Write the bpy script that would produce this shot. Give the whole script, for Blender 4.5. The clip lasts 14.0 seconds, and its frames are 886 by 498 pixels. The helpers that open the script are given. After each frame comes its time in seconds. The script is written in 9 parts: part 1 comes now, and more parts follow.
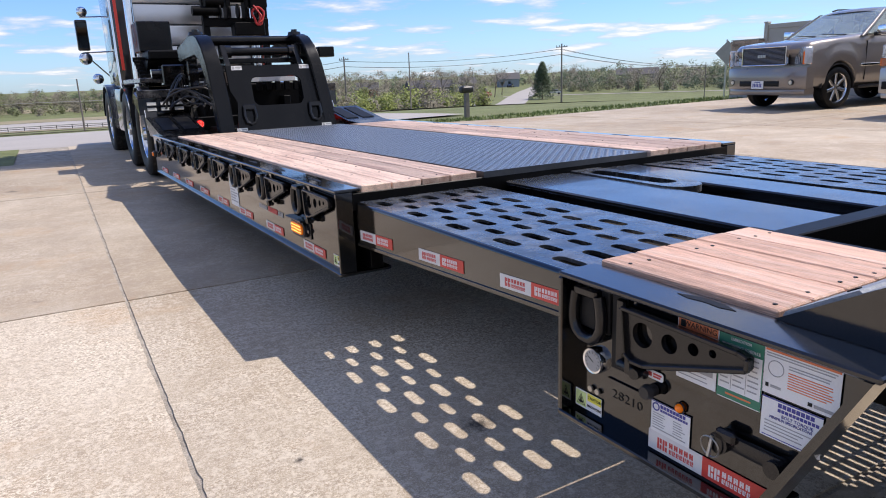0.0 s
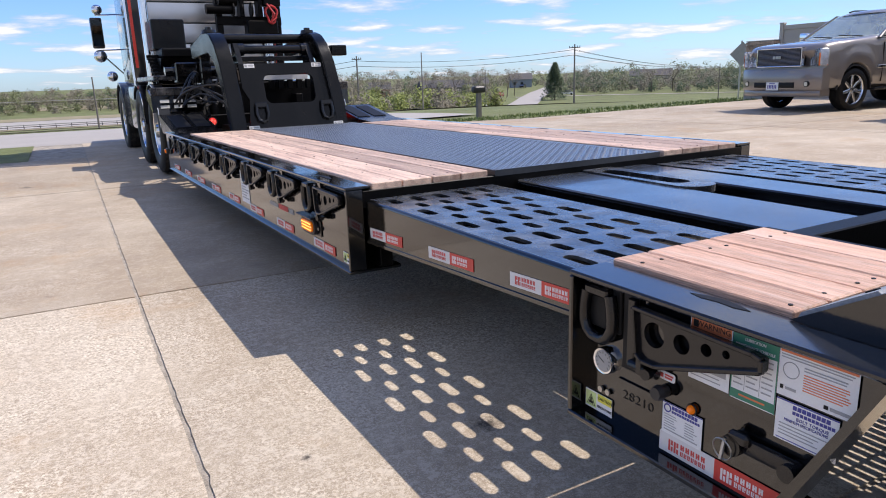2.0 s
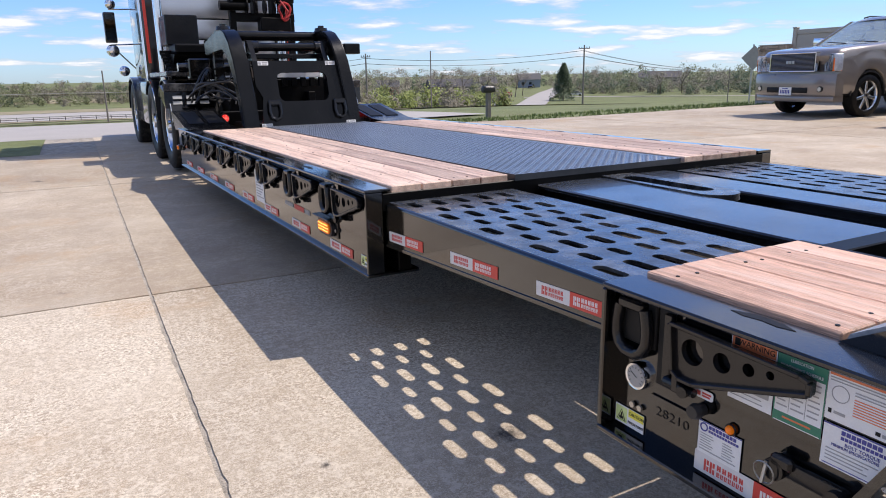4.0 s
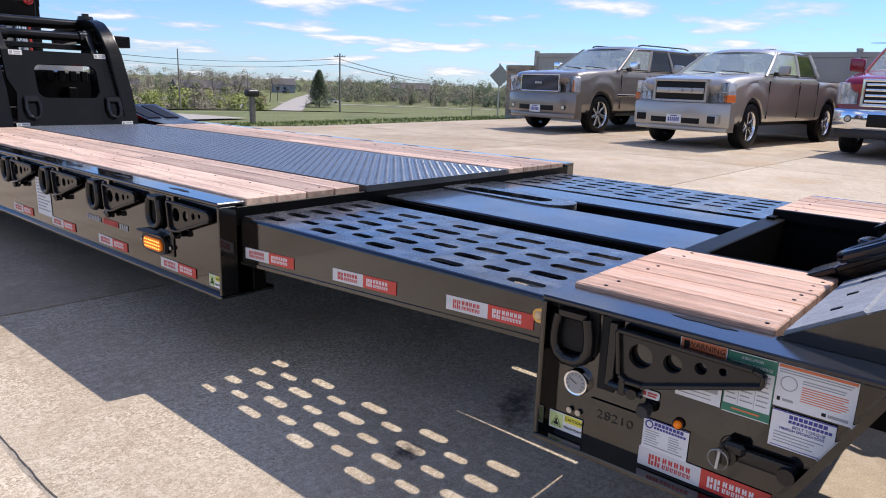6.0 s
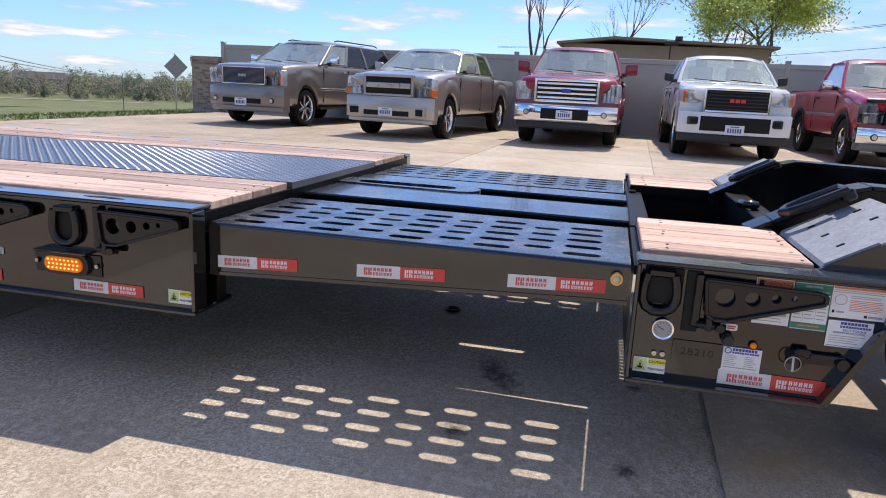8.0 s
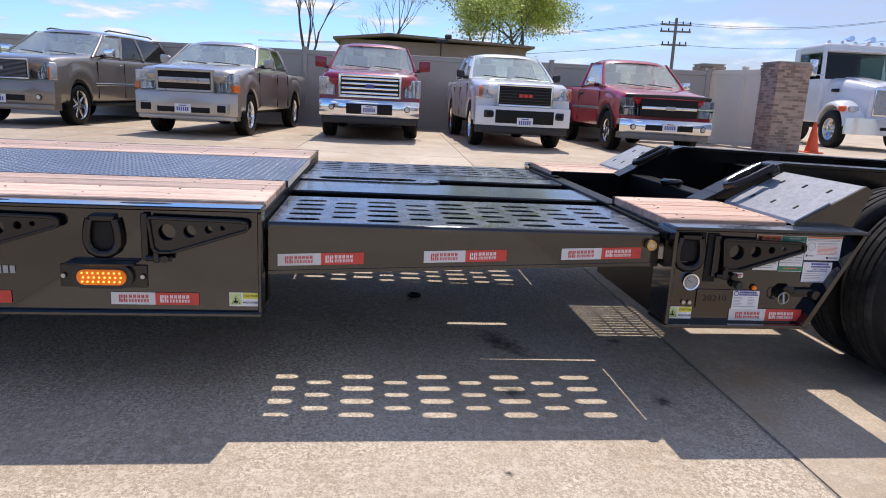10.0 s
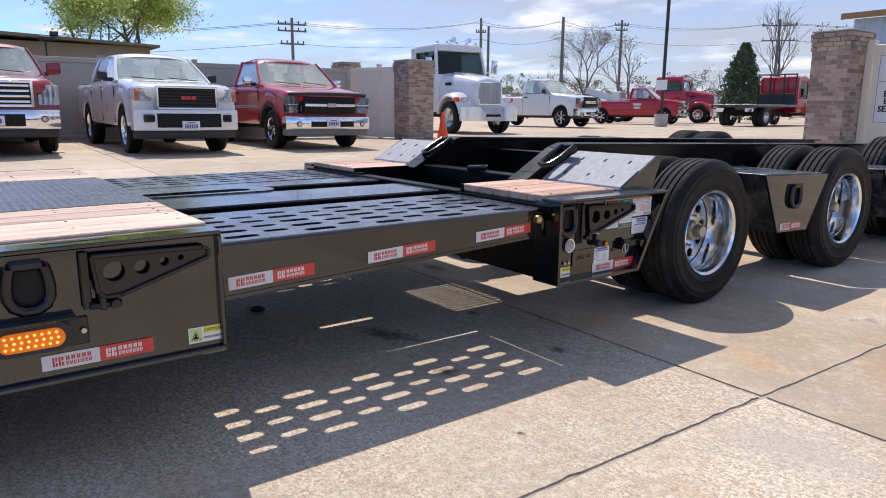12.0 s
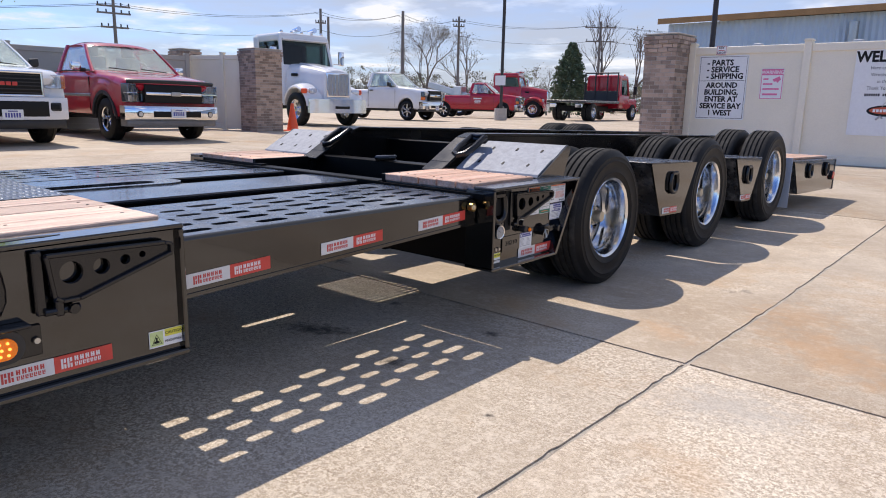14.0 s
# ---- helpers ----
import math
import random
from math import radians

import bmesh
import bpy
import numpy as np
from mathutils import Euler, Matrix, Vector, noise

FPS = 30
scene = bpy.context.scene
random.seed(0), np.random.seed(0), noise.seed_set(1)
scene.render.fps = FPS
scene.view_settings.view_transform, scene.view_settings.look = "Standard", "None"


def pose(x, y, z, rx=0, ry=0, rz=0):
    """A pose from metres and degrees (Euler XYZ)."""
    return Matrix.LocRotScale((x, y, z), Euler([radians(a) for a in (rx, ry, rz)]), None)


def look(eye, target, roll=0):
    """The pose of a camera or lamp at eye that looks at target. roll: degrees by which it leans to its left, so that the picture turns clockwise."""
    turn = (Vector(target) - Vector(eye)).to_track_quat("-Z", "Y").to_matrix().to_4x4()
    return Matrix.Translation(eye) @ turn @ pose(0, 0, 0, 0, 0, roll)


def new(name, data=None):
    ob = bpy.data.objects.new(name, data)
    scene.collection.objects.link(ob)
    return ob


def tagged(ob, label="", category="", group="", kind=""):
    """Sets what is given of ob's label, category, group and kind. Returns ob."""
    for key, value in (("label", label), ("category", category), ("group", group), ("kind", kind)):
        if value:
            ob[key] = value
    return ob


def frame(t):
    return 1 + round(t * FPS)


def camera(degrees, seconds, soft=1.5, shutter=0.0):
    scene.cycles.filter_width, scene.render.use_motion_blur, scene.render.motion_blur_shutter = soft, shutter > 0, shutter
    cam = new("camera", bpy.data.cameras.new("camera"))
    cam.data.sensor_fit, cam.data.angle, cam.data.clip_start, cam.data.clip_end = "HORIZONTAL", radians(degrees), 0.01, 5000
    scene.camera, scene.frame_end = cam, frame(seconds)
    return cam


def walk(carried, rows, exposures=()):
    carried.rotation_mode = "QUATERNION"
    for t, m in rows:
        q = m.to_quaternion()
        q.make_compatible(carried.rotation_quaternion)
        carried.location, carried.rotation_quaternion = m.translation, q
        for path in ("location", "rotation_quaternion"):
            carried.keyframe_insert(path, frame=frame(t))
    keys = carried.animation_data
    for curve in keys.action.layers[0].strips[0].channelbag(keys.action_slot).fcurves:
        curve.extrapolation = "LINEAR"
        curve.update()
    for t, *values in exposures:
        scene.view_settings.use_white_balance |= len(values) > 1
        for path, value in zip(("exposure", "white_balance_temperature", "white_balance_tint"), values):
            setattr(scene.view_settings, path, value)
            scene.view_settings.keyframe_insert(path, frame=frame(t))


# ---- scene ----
cam = camera(65.7, 14.0, 1.0)
PATH = [
    (0, (0.373, 0.24, 1.149), (1.301, 1.942, 0.661), -2.2),
    (0.5, (0.38, 0.251, 1.14), (1.299, 1.959, 0.652), -2.3),
    (1, (0.388, 0.25, 1.14), (1.294, 1.965, 0.652), -2.3),
    (1.5, (0.381, 0.249, 1.141), (1.281, 1.967, 0.655), -2.2),
    (2, (0.382, 0.251, 1.138), (1.283, 1.969, 0.651), -1.9),
    (4.3, (0.33, 0.346, 1.156), (1.217, 2.073, 0.667), -0.8),
    (4.5, (0.311, 0.386, 1.15), (1.201, 2.111, 0.664), -0.6),
    (5, (0.288, 0.5, 1.137), (1.182, 2.221, 0.648), -0.5),
    (5.5, (0.186, 0.565, 1.145), (1.198, 2.223, 0.66), 0.4),
    (6, (0.043, 0.624, 1.163), (1.482, 1.933, 0.698), 2.1),
    (6.5, (-0.135, 0.747, 1.159), (1.459, 1.865, 0.703), 2.7),
    (7, (-0.268, 1.02, 1.141), (1.533, 1.768, 0.695), 3.4),
    (7.2, (-0.348, 1.132, 1.132), (1.475, 1.821, 0.685), 3.3),
    (9.3, (-0.894, 2.216, 1.104), (1.059, 2.238, 0.675), 2.8),
    (9.5, (-0.921, 2.308, 1.094), (1.031, 2.248, 0.663), 2.8),
    (10, (-0.966, 2.543, 1.084), (0.982, 2.383, 0.66), 2.8),
    (10.5, (-0.917, 2.813, 1.082), (0.968, 2.29, 0.664), 3.1),
    (11, (-0.868, 3.11, 1.089), (0.992, 2.508, 0.669), 3.4),
    (11.5, (-0.766, 3.341, 1.068), (0.981, 2.457, 0.661), 2.9),
    (12, (-0.715, 3.592, 1.06), (0.893, 2.471, 0.661), 0.4),
    (12.5, (-0.603, 3.758, 1.076), (0.759, 2.351, 0.674), -0.3),
    (13, (-0.491, 3.878, 1.033), (0.758, 2.37, 0.621), 1.5),
    (13.5, (-0.47, 3.906, 1.032), (0.781, 2.397, 0.635), 0.5),
    (14, (-0.448, 3.894, 1.036), (0.857, 2.436, 0.624), 1.2),
]
walk(cam, [(t, look(eye, target, roll)) for t, eye, target, roll in PATH], exposures=[(0.0, 0.43, 6560, 13), (14.0, 0.39, 6760, 13)])

# ---------------------------------------------------------------- world and sun
SUN = Vector((0.617, -0.11, 1.0)).normalized()          # towards the sun
world = bpy.data.worlds.new("sky")
scene.world = world
world.use_nodes = True
wn, wl = world.node_tree.nodes, world.node_tree.links
wn.clear()
w_out = wn.new("ShaderNodeOutputWorld")
w_bg = wn.new("ShaderNodeBackground")
w_bg.inputs["Strength"].default_value = 0.15
w_sky = wn.new("ShaderNodeTexSky")
w_sky.sky_type = "NISHITA"
w_sky.sun_disc = False
w_sky.sun_elevation = math.asin(SUN.z)
w_sky.sun_rotation = math.atan2(SUN.x, SUN.y)
w_sky.air_density, w_sky.dust_density, w_sky.ozone_density = 1.0, 0.25, 3.0
w_geo = wn.new("ShaderNodeTexCoord")
w_sep = wn.new("ShaderNodeSeparateXYZ")
wl.new(w_geo.outputs["Generated"], w_sep.inputs[0])
w_den = wn.new("ShaderNodeMath"); w_den.operation = "ADD"; w_den.inputs[1].default_value = 0.10
w_abs = wn.new("ShaderNodeMath"); w_abs.operation = "ABSOLUTE"
wl.new(w_sep.outputs["Z"], w_abs.inputs[0]); wl.new(w_abs.outputs[0], w_den.inputs[0])
w_px = wn.new("ShaderNodeMath"); w_px.operation = "DIVIDE"
w_py = wn.new("ShaderNodeMath"); w_py.operation = "DIVIDE"
wl.new(w_sep.outputs["X"], w_px.inputs[0]); wl.new(w_den.outputs[0], w_px.inputs[1])
wl.new(w_sep.outputs["Y"], w_py.inputs[0]); wl.new(w_den.outputs[0], w_py.inputs[1])
w_vec = wn.new("ShaderNodeCombineXYZ")
wl.new(w_px.outputs[0], w_vec.inputs[0]); wl.new(w_py.outputs[0], w_vec.inputs[1])
# small cumulus puffs, and a thin veil that thickens to the south
w_n1 = wn.new("ShaderNodeTexNoise"); w_n1.inputs["Scale"].default_value = 1.15; w_n1.inputs["Detail"].default_value = 8; w_n1.inputs["Roughness"].default_value = 0.56
w_n2 = wn.new("ShaderNodeTexNoise"); w_n2.inputs["Scale"].default_value = 0.45; w_n2.inputs["Detail"].default_value = 6; w_n2.inputs["Roughness"].default_value = 0.62
wl.new(w_vec.outputs[0], w_n1.inputs["Vector"]); wl.new(w_vec.outputs[0], w_n2.inputs["Vector"])
w_r1 = wn.new("ShaderNodeMapRange"); w_r1.inputs[1].default_value = 0.515; w_r1.inputs[2].default_value = 0.635
wl.new(w_n1.outputs["Fac"], w_r1.inputs[0])
w_south = wn.new("ShaderNodeMapRange"); w_south.inputs[1].default_value = 0.35; w_south.inputs[2].default_value = -0.75
w_south.inputs[3].default_value = -0.10; w_south.inputs[4].default_value = 0.42
wl.new(w_sep.outputs["Y"], w_south.inputs[0])
w_add = wn.new("ShaderNodeMath"); w_add.operation = "ADD"
wl.new(w_n2.outputs["Fac"], w_add.inputs[0]); wl.new(w_south.outputs[0], w_add.inputs[1])
w_r2 = wn.new("ShaderNodeMapRange"); w_r2.inputs[1].default_value = 0.45; w_r2.inputs[2].default_value = 0.98; w_r2.inputs[4].default_value = 0.85
wl.new(w_add.outputs[0], w_r2.inputs[0])
w_max = wn.new("ShaderNodeMath"); w_max.operation = "MAXIMUM"
wl.new(w_r1.outputs[0], w_max.inputs[0]); wl.new(w_r2.outputs[0], w_max.inputs[1])
w_mix = wn.new("ShaderNodeMix"); w_mix.data_type = "RGBA"
w_mix.inputs["B"].default_value = (5.9, 6.15, 6.6, 1)
w_tone = wn.new("ShaderNodeMix"); w_tone.data_type = "RGBA"
w_tone.inputs["A"].default_value = (2.80, 3.00, 3.42, 1); w_tone.inputs["B"].default_value = (4.8, 5.0, 5.3, 1)
wl.new(w_r1.outputs[0], w_tone.inputs["Factor"]); wl.new(w_tone.outputs["Result"], w_mix.inputs["B"])
wl.new(w_max.outputs[0], w_mix.inputs["Factor"])
w_blue = wn.new("ShaderNodeMix"); w_blue.data_type = "RGBA"; w_blue.blend_type = "MULTIPLY"
w_blue.inputs["Factor"].default_value = 1.0
w_blue.inputs["B"].default_value = (0.45, 0.615, 0.94, 1)          # a clear spring sky
wl.new(w_sky.outputs["Color"], w_blue.inputs["A"])
wl.new(w_blue.outputs["Result"], w_mix.inputs["A"])
wl.new(w_mix.outputs["Result"], w_bg.inputs["Color"])
wl.new(w_bg.outputs[0], w_out.inputs["Surface"])

sun_data = bpy.data.lights.new("sun", "SUN")
sun_data.energy, sun_data.angle, sun_data.color = 3.2, radians(0.53), (1.0, 0.932, 0.860)
sun = new("sun", sun_data)
sun.rotation_euler = SUN.to_track_quat("Z", "Y").to_euler()
sun.location = (20, -10, 40)


# ---------------------------------------------------------------- materials
def mat(name, col, rough=0.5, metal=0.0, var=0.12, size=8.0, fine=120.0, bump=0.0, bsize=None, coat=0.0, rvar=0.0, dirt=None, dirt_amt=0.0, island=0.0, objvar=0.0, spec=None, stretch=None, emit=None):
    """A node material: base colour varied at two scales, relief, dirt that lies in patches."""
    m = bpy.data.materials.new(name)
    m.use_nodes = True
    nt = m.node_tree
    n, l = nt.nodes, nt.links
    b = n["Principled BSDF"]
    b.inputs["Metallic"].default_value = metal
    b.inputs["Roughness"].default_value = rough
    b.inputs["Coat Weight"].default_value = coat
    b.inputs["Coat Roughness"].default_value = 0.05
    if spec is not None:
        b.inputs["Specular IOR Level"].default_value = spec
    tc = n.new("ShaderNodeTexCoord")
    src = tc.outputs["Object"]
    if stretch:
        mp = n.new("ShaderNodeMapping")
        mp.inputs["Scale"].default_value = stretch
        l.new(src, mp.inputs["Vector"])
        src = mp.outputs["Vector"]
    n1 = n.new("ShaderNodeTexNoise"); n1.inputs["Scale"].default_value = size; n1.inputs["Detail"].default_value = 5
    n2 = n.new("ShaderNodeTexNoise"); n2.inputs["Scale"].default_value = fine; n2.inputs["Detail"].default_value = 3
    l.new(src, n1.inputs["Vector"]); l.new(src, n2.inputs["Vector"])
    add = n.new("ShaderNodeMath"); add.operation = "ADD"
    l.new(n1.outputs["Fac"], add.inputs[0]); l.new(n2.outputs["Fac"], add.inputs[1])
    val = add.outputs[0]
    if objvar or island:
        if objvar:
            oi = n.new("ShaderNodeObjectInfo"); rnd = oi.outputs["Random"]
        else:
            g = n.new("ShaderNodeNewGeometry"); rnd = g.outputs["Random Per Island"]
        mr = n.new("ShaderNodeMath"); mr.operation = "MULTIPLY_ADD"
        k = objvar or island
        mr.inputs[1].default_value = k; mr.inputs[2].default_value = -k / 2
        l.new(rnd, mr.inputs[0])
        ad2 = n.new("ShaderNodeMath"); ad2.operation = "ADD"
        l.new(val, ad2.inputs[0]); l.new(mr.outputs[0], ad2.inputs[1])
        val = ad2.outputs[0]
    mrg = n.new("ShaderNodeMapRange"); mrg.inputs[1].default_value = 0.65; mrg.inputs[2].default_value = 1.35
    l.new(val, mrg.inputs[0])
    mix = n.new("ShaderNodeMix"); mix.data_type = "RGBA"
    mix.inputs["A"].default_value = (*[c * (1 - var) for c in col], 1)
    mix.inputs["B"].default_value = (*[min(1, c * (1 + var)) for c in col], 1)
    l.new(mrg.outputs[0], mix.inputs["Factor"])
    out = mix.outputs["Result"]
    if dirt:
        n3 = n.new("ShaderNodeTexNoise"); n3.inputs["Scale"].default_value = size * 0.6; n3.inputs["Detail"].default_value = 9; n3.inputs["Roughness"].default_value = 0.7
        l.new(src, n3.inputs["Vector"])
        dr = n.new("ShaderNodeMapRange"); dr.inputs[1].default_value = 0.48; dr.inputs[2].default_value = 0.78; dr.inputs[4].default_value = dirt_amt
        l.new(n3.outputs["Fac"], dr.inputs[0])
        mx2 = n.new("ShaderNodeMix"); mx2.data_type = "RGBA"
        mx2.inputs["B"].default_value = (*dirt, 1)
        l.new(dr.outputs[0], mx2.inputs["Factor"]); l.new(out, mx2.inputs["A"])
        out = mx2.outputs["Result"]
    l.new(out, b.inputs["Base Color"])
    if rvar:
        rr = n.new("ShaderNodeMapRange"); rr.inputs[1].default_value = 0.3; rr.inputs[2].default_value = 0.7
        rr.inputs[3].default_value = max(0.02, rough - rvar); rr.inputs[4].default_value = rough + rvar
        l.new(n1.outputs["Fac"], rr.inputs[0]); l.new(rr.outputs[0], b.inputs["Roughness"])
    if bump:
        bp = n.new("ShaderNodeBump"); bp.inputs["Strength"].default_value = 1.0; bp.inputs["Distance"].default_value = bump
        n4 = n.new("ShaderNodeTexNoise"); n4.inputs["Scale"].default_value = bsize or fine; n4.inputs["Detail"].default_value = 4
        l.new(src, n4.inputs["Vector"])
        l.new(n4.outputs["Fac"], bp.inputs["Height"]); l.new(bp.outputs["Normal"], b.inputs["Normal"])
    if emit:
        b.inputs["Emission Color"].default_value = (*col, 1)
        b.inputs["Emission Strength"].default_value = emit
    return m


def glass_mat(name, col, rough=0.02):
    m = bpy.data.materials.new(name)
    m.use_nodes = True
    b = m.node_tree.nodes["Principled BSDF"]
    b.inputs["Base Color"].default_value = (*col, 1)
    b.inputs["Roughness"].default_value = rough
    b.inputs["Transmission Weight"].default_value = 1.0
    b.inputs["IOR"].default_value = 1.45 if rough < 0.03 and col[0] < 0.5 else 1.75
    return m


M_BLACK = mat("black_gloss_paint", (0.0035, 0.0033, 0.0032), 0.07, 0.0, 0.25, 3.0, 60, bump=0.00018, bsize=120, coat=0.64, rvar=0.04, dirt=(0.11, 0.092, 0.072), dirt_amt=0.09, spec=0.62)
M_BLACK_TOP = mat("black_deck_paint", (0.016, 0.0165, 0.018), 0.25, 0.0, 0.25, 13.0, 90, bump=0.0008, bsize=60, coat=0.30, rvar=0.17, dirt=(0.24, 0.235, 0.225), dirt_amt=0.75, spec=0.50)
M_LID = mat("satin_black_lid", (0.009, 0.0095, 0.011), 0.20, 0.0, 0.2, 5.0, 80, bump=0.0003, bsize=90, rvar=0.05, dirt=(0.12, 0.12, 0.12), dirt_amt=0.10, coat=0.4, spec=0.55)
# duller copy of the black gloss, for parts whose reflections should stay dark
M_BLACK_DULL = mat("black_dull_paint", (0.004, 0.004, 0.0045), 0.22, 0.0, 0.25, 4.0, 70, bump=0.0003, bsize=90, rvar=0.08, dirt=(0.05, 0.045, 0.04), dirt_amt=0.06, spec=0.32)
for m_ in (M_BLACK_TOP, M_LID):               # a film of road dust; its bluish sheen also adds the sky's gleam at a low angle
    b_ = m_.node_tree.nodes["Principled BSDF"]
    b_.inputs["Sheen Weight"].default_value, b_.inputs["Sheen Roughness"].default_value = 0.22, 0.35
    b_.inputs["Sheen Tint"].default_value = (0.85, 0.90, 1.0, 1)
M_BLACK_MATT = mat("black_chassis_paint", (0.0025, 0.0025, 0.0027), 0.42, 0.0, 0.3, 6.0, 90, bump=0.0006, bsize=120, dirt=(0.02, 0.017, 0.014), dirt_amt=0.12, spec=0.12)
M_CAST = mat("black_forged_steel", (0.007, 0.007, 0.008), 0.18, 0.0, 0.3, 20, 200, bump=0.0006, bsize=180)
M_RUBBER = mat("tyre_rubber", (0.0065, 0.0065, 0.0068), 0.50, 0.0, 0.25, 12, 150, bump=0.0006, bsize=260, dirt=(0.09, 0.08, 0.065), dirt_amt=0.14, spec=0.22)
M_TREAD_RUB = mat("tyre_tread", (0.024, 0.0235, 0.023), 0.78, 0.0, 0.3, 14, 150, bump=0.001, bsize=200, dirt=(0.20, 0.18, 0.15), dirt_amt=0.35, spec=0.2)
M_ALU = mat("polished_aluminium", (0.80, 0.81, 0.82), 0.15, 1.0, 0.06, 8, 200, rvar=0.05)
M_CHROME = mat("chrome", (0.80, 0.81, 0.83), 0.06, 1.0, 0.05, 10, 200, rvar=0.03)
M_STEEL = mat("bare_steel", (0.45, 0.44, 0.42), 0.35, 1.0, 0.15, 20, 200)
M_GALV = mat("galvanised_plate", (0.27, 0.29, 0.32), 0.66, 0.12, 0.25, 30, 160, bump=0.0016, bsize=120)
M_BRASS = mat("brass_fitting", (0.55, 0.36, 0.13), 0.3, 1.0, 0.15, 30, 200)
M_WHITE = mat("white_sticker", (0.78, 0.78, 0.77), 0.45, 0, 0.05, 20, 300)
M_RED = mat("red_reflective_tape", (0.62, 0.055, 0.04), 0.38, 0, 0.10, 30, 700)
M_TAPE_W = mat("white_reflective_tape", (0.66, 0.65, 0.64), 0.36, 0, 0.06, 30, 700)
M_PRINT_R = mat("red_print", (0.55, 0.06, 0.05), 0.5, 0, 0.05)
M_PRINT_W = mat("white_print", (0.78, 0.72, 0.70), 0.5, 0, 0.05)
M_PRINT_K = mat("black_print", (0.012, 0.012, 0.012), 0.5, 0, 0.05, spec=0.2)
M_PRINT_B = mat("blue_print", (0.06, 0.06, 0.28), 0.5, 0, 0.05)
M_PRINT_G = mat("green_print", (0.04, 0.20, 0.12), 0.5, 0, 0.05)
M_PRINT_O = mat("orange_print", (0.70, 0.19, 0.07), 0.5, 0, 0.05)
M_PRINT_Y = mat("yellow_print", (0.75, 0.68, 0.08), 0.5, 0, 0.05)
M_PRINT_GR = mat("grey_print", (0.36, 0.36, 0.36), 0.5, 0, 0.05)
M_PINK = mat("faded_pink_print", (0.72, 0.16, 0.32), 0.5, 0, 0.06)
M_AMBER = mat("amber_lens", (0.88, 0.20, 0.006), 0.18, 0, 0.15, 60, 240, emit=0.12)
M_REDLENS = mat("red_lens", (0.60, 0.012, 0.010), 0.15, 0, 0.2, 60, 200)
M_REDLED = mat("red_lamp_lit", (0.70, 0.02, 0.02), 0.2, 0, 0.2, 60, 200, emit=0.35)
M_PLANK = mat("oiled_deck_plank", (0.66, 0.475, 0.365), 0.58, 0, 0.40, 2.6, 26, bump=0.0022, bsize=30, objvar=0.55, stretch=(14, 1.1, 14), dirt=(0.24, 0.095, 0.062), dirt_amt=0.80)
M_PLANK_SAW = mat("rough_red_plank", (0.60, 0.365, 0.255), 0.58, 0, 0.42, 2.4, 26, bump=0.0024, bsize=30, objvar=0.50, stretch=(15, 0.9, 15), dirt=(0.84, 0.69, 0.58), dirt_amt=0.95)
M_CONE = mat("orange_cone", (0.80, 0.10, 0.03), 0.5, 0, 0.1)
M_GLASS = glass_mat("window_glass", (0.80, 0.90, 0.86))
M_GLASS.node_tree.nodes["Principled BSDF"].inputs["IOR"].default_value = 1.9
M_GLASS.node_tree.nodes["Principled BSDF"].inputs["Transmission Weight"].default_value = 0.86     # a pale diffuse share stands for sky reflected in the panes
M_GLASS_MID = glass_mat("green_cab_glass", (0.17, 0.25, 0.24))
M_GLASS_DARK = glass_mat("tinted_glass", (0.10, 0.12, 0.12))
M_LENS = glass_mat("lamp_glass", (0.95, 0.95, 0.95), 0.04)
M_SEAT = mat("dark_interior", (0.045, 0.045, 0.048), 0.8, 0, 0.2)
M_SEAT_L = mat("grey_interior", (0.46, 0.45, 0.42), 0.8, 0, 0.2)
M_PLASTIC = mat("black_plastic", (0.02, 0.02, 0.021), 0.45, 0, 0.2, 10, 120)
M_BRICK = mat("tan_brick", (0.36, 0.265, 0.205), 0.85, 0, 0.35, 6, 90, bump=0.003, bsize=80, island=0.9)
M_MORTAR = mat("mortar", (0.42, 0.39, 0.35), 0.9, 0, 0.2, 10, 90, bump=0.002)
M_VINYL = mat("beige_vinyl_fence", (0.82, 0.75, 0.60), 0.45, 0, 0.04, 1.5, 40, dirt=(0.56, 0.50, 0.39), dirt_amt=0.25)
M_VINYL_G = mat("weathered_fence", (0.42, 0.39, 0.345), 0.55, 0, 0.06, 1.2, 40, dirt=(0.30, 0.27, 0.23), dirt_amt=0.3)
M_SIDING = mat("blue_grey_metal_siding", (0.40, 0.51, 0.61), 0.45, 0.15, 0.08, 1.0, 40)
M_RUST = mat("rusty_roof_edge", (0.34, 0.20, 0.085), 0.7, 0.2, 0.25, 2, 30)
M_TANWALL = mat("brown_building_wall", (0.37, 0.28, 0.215), 0.8, 0, 0.12, 2, 30)
M_POLE = mat("weathered_pole", (0.185, 0.172, 0.160), 0.9, 0, 0.2, 4, 60)
M_LAMPPOLE = mat("dark_lamp_pole", (0.045, 0.04, 0.038), 0.5, 0.3, 0.15)
M_WIRE = mat("cable", (0.05, 0.05, 0.05), 0.6, 0, 0.1)
M_BARK = mat("bark", (0.15, 0.125, 0.105), 0.9, 0, 0.25, 10, 60, bump=0.004, bsize=30)
M_LEAF = mat("spring_leaves", (0.58, 0.66, 0.17), 0.6, 0, 0.35, 1.2, 10, island=0.7)
M_LEAF_D = mat("conifer_needles", (0.075, 0.112, 0.055), 0.7, 0, 0.35, 2.0, 10, island=0.7)
M_LEAF_F = mat("budding_twigs", (0.215, 0.195, 0.145), 0.8, 0, 0.30, 0.3, 4, island=0.7)
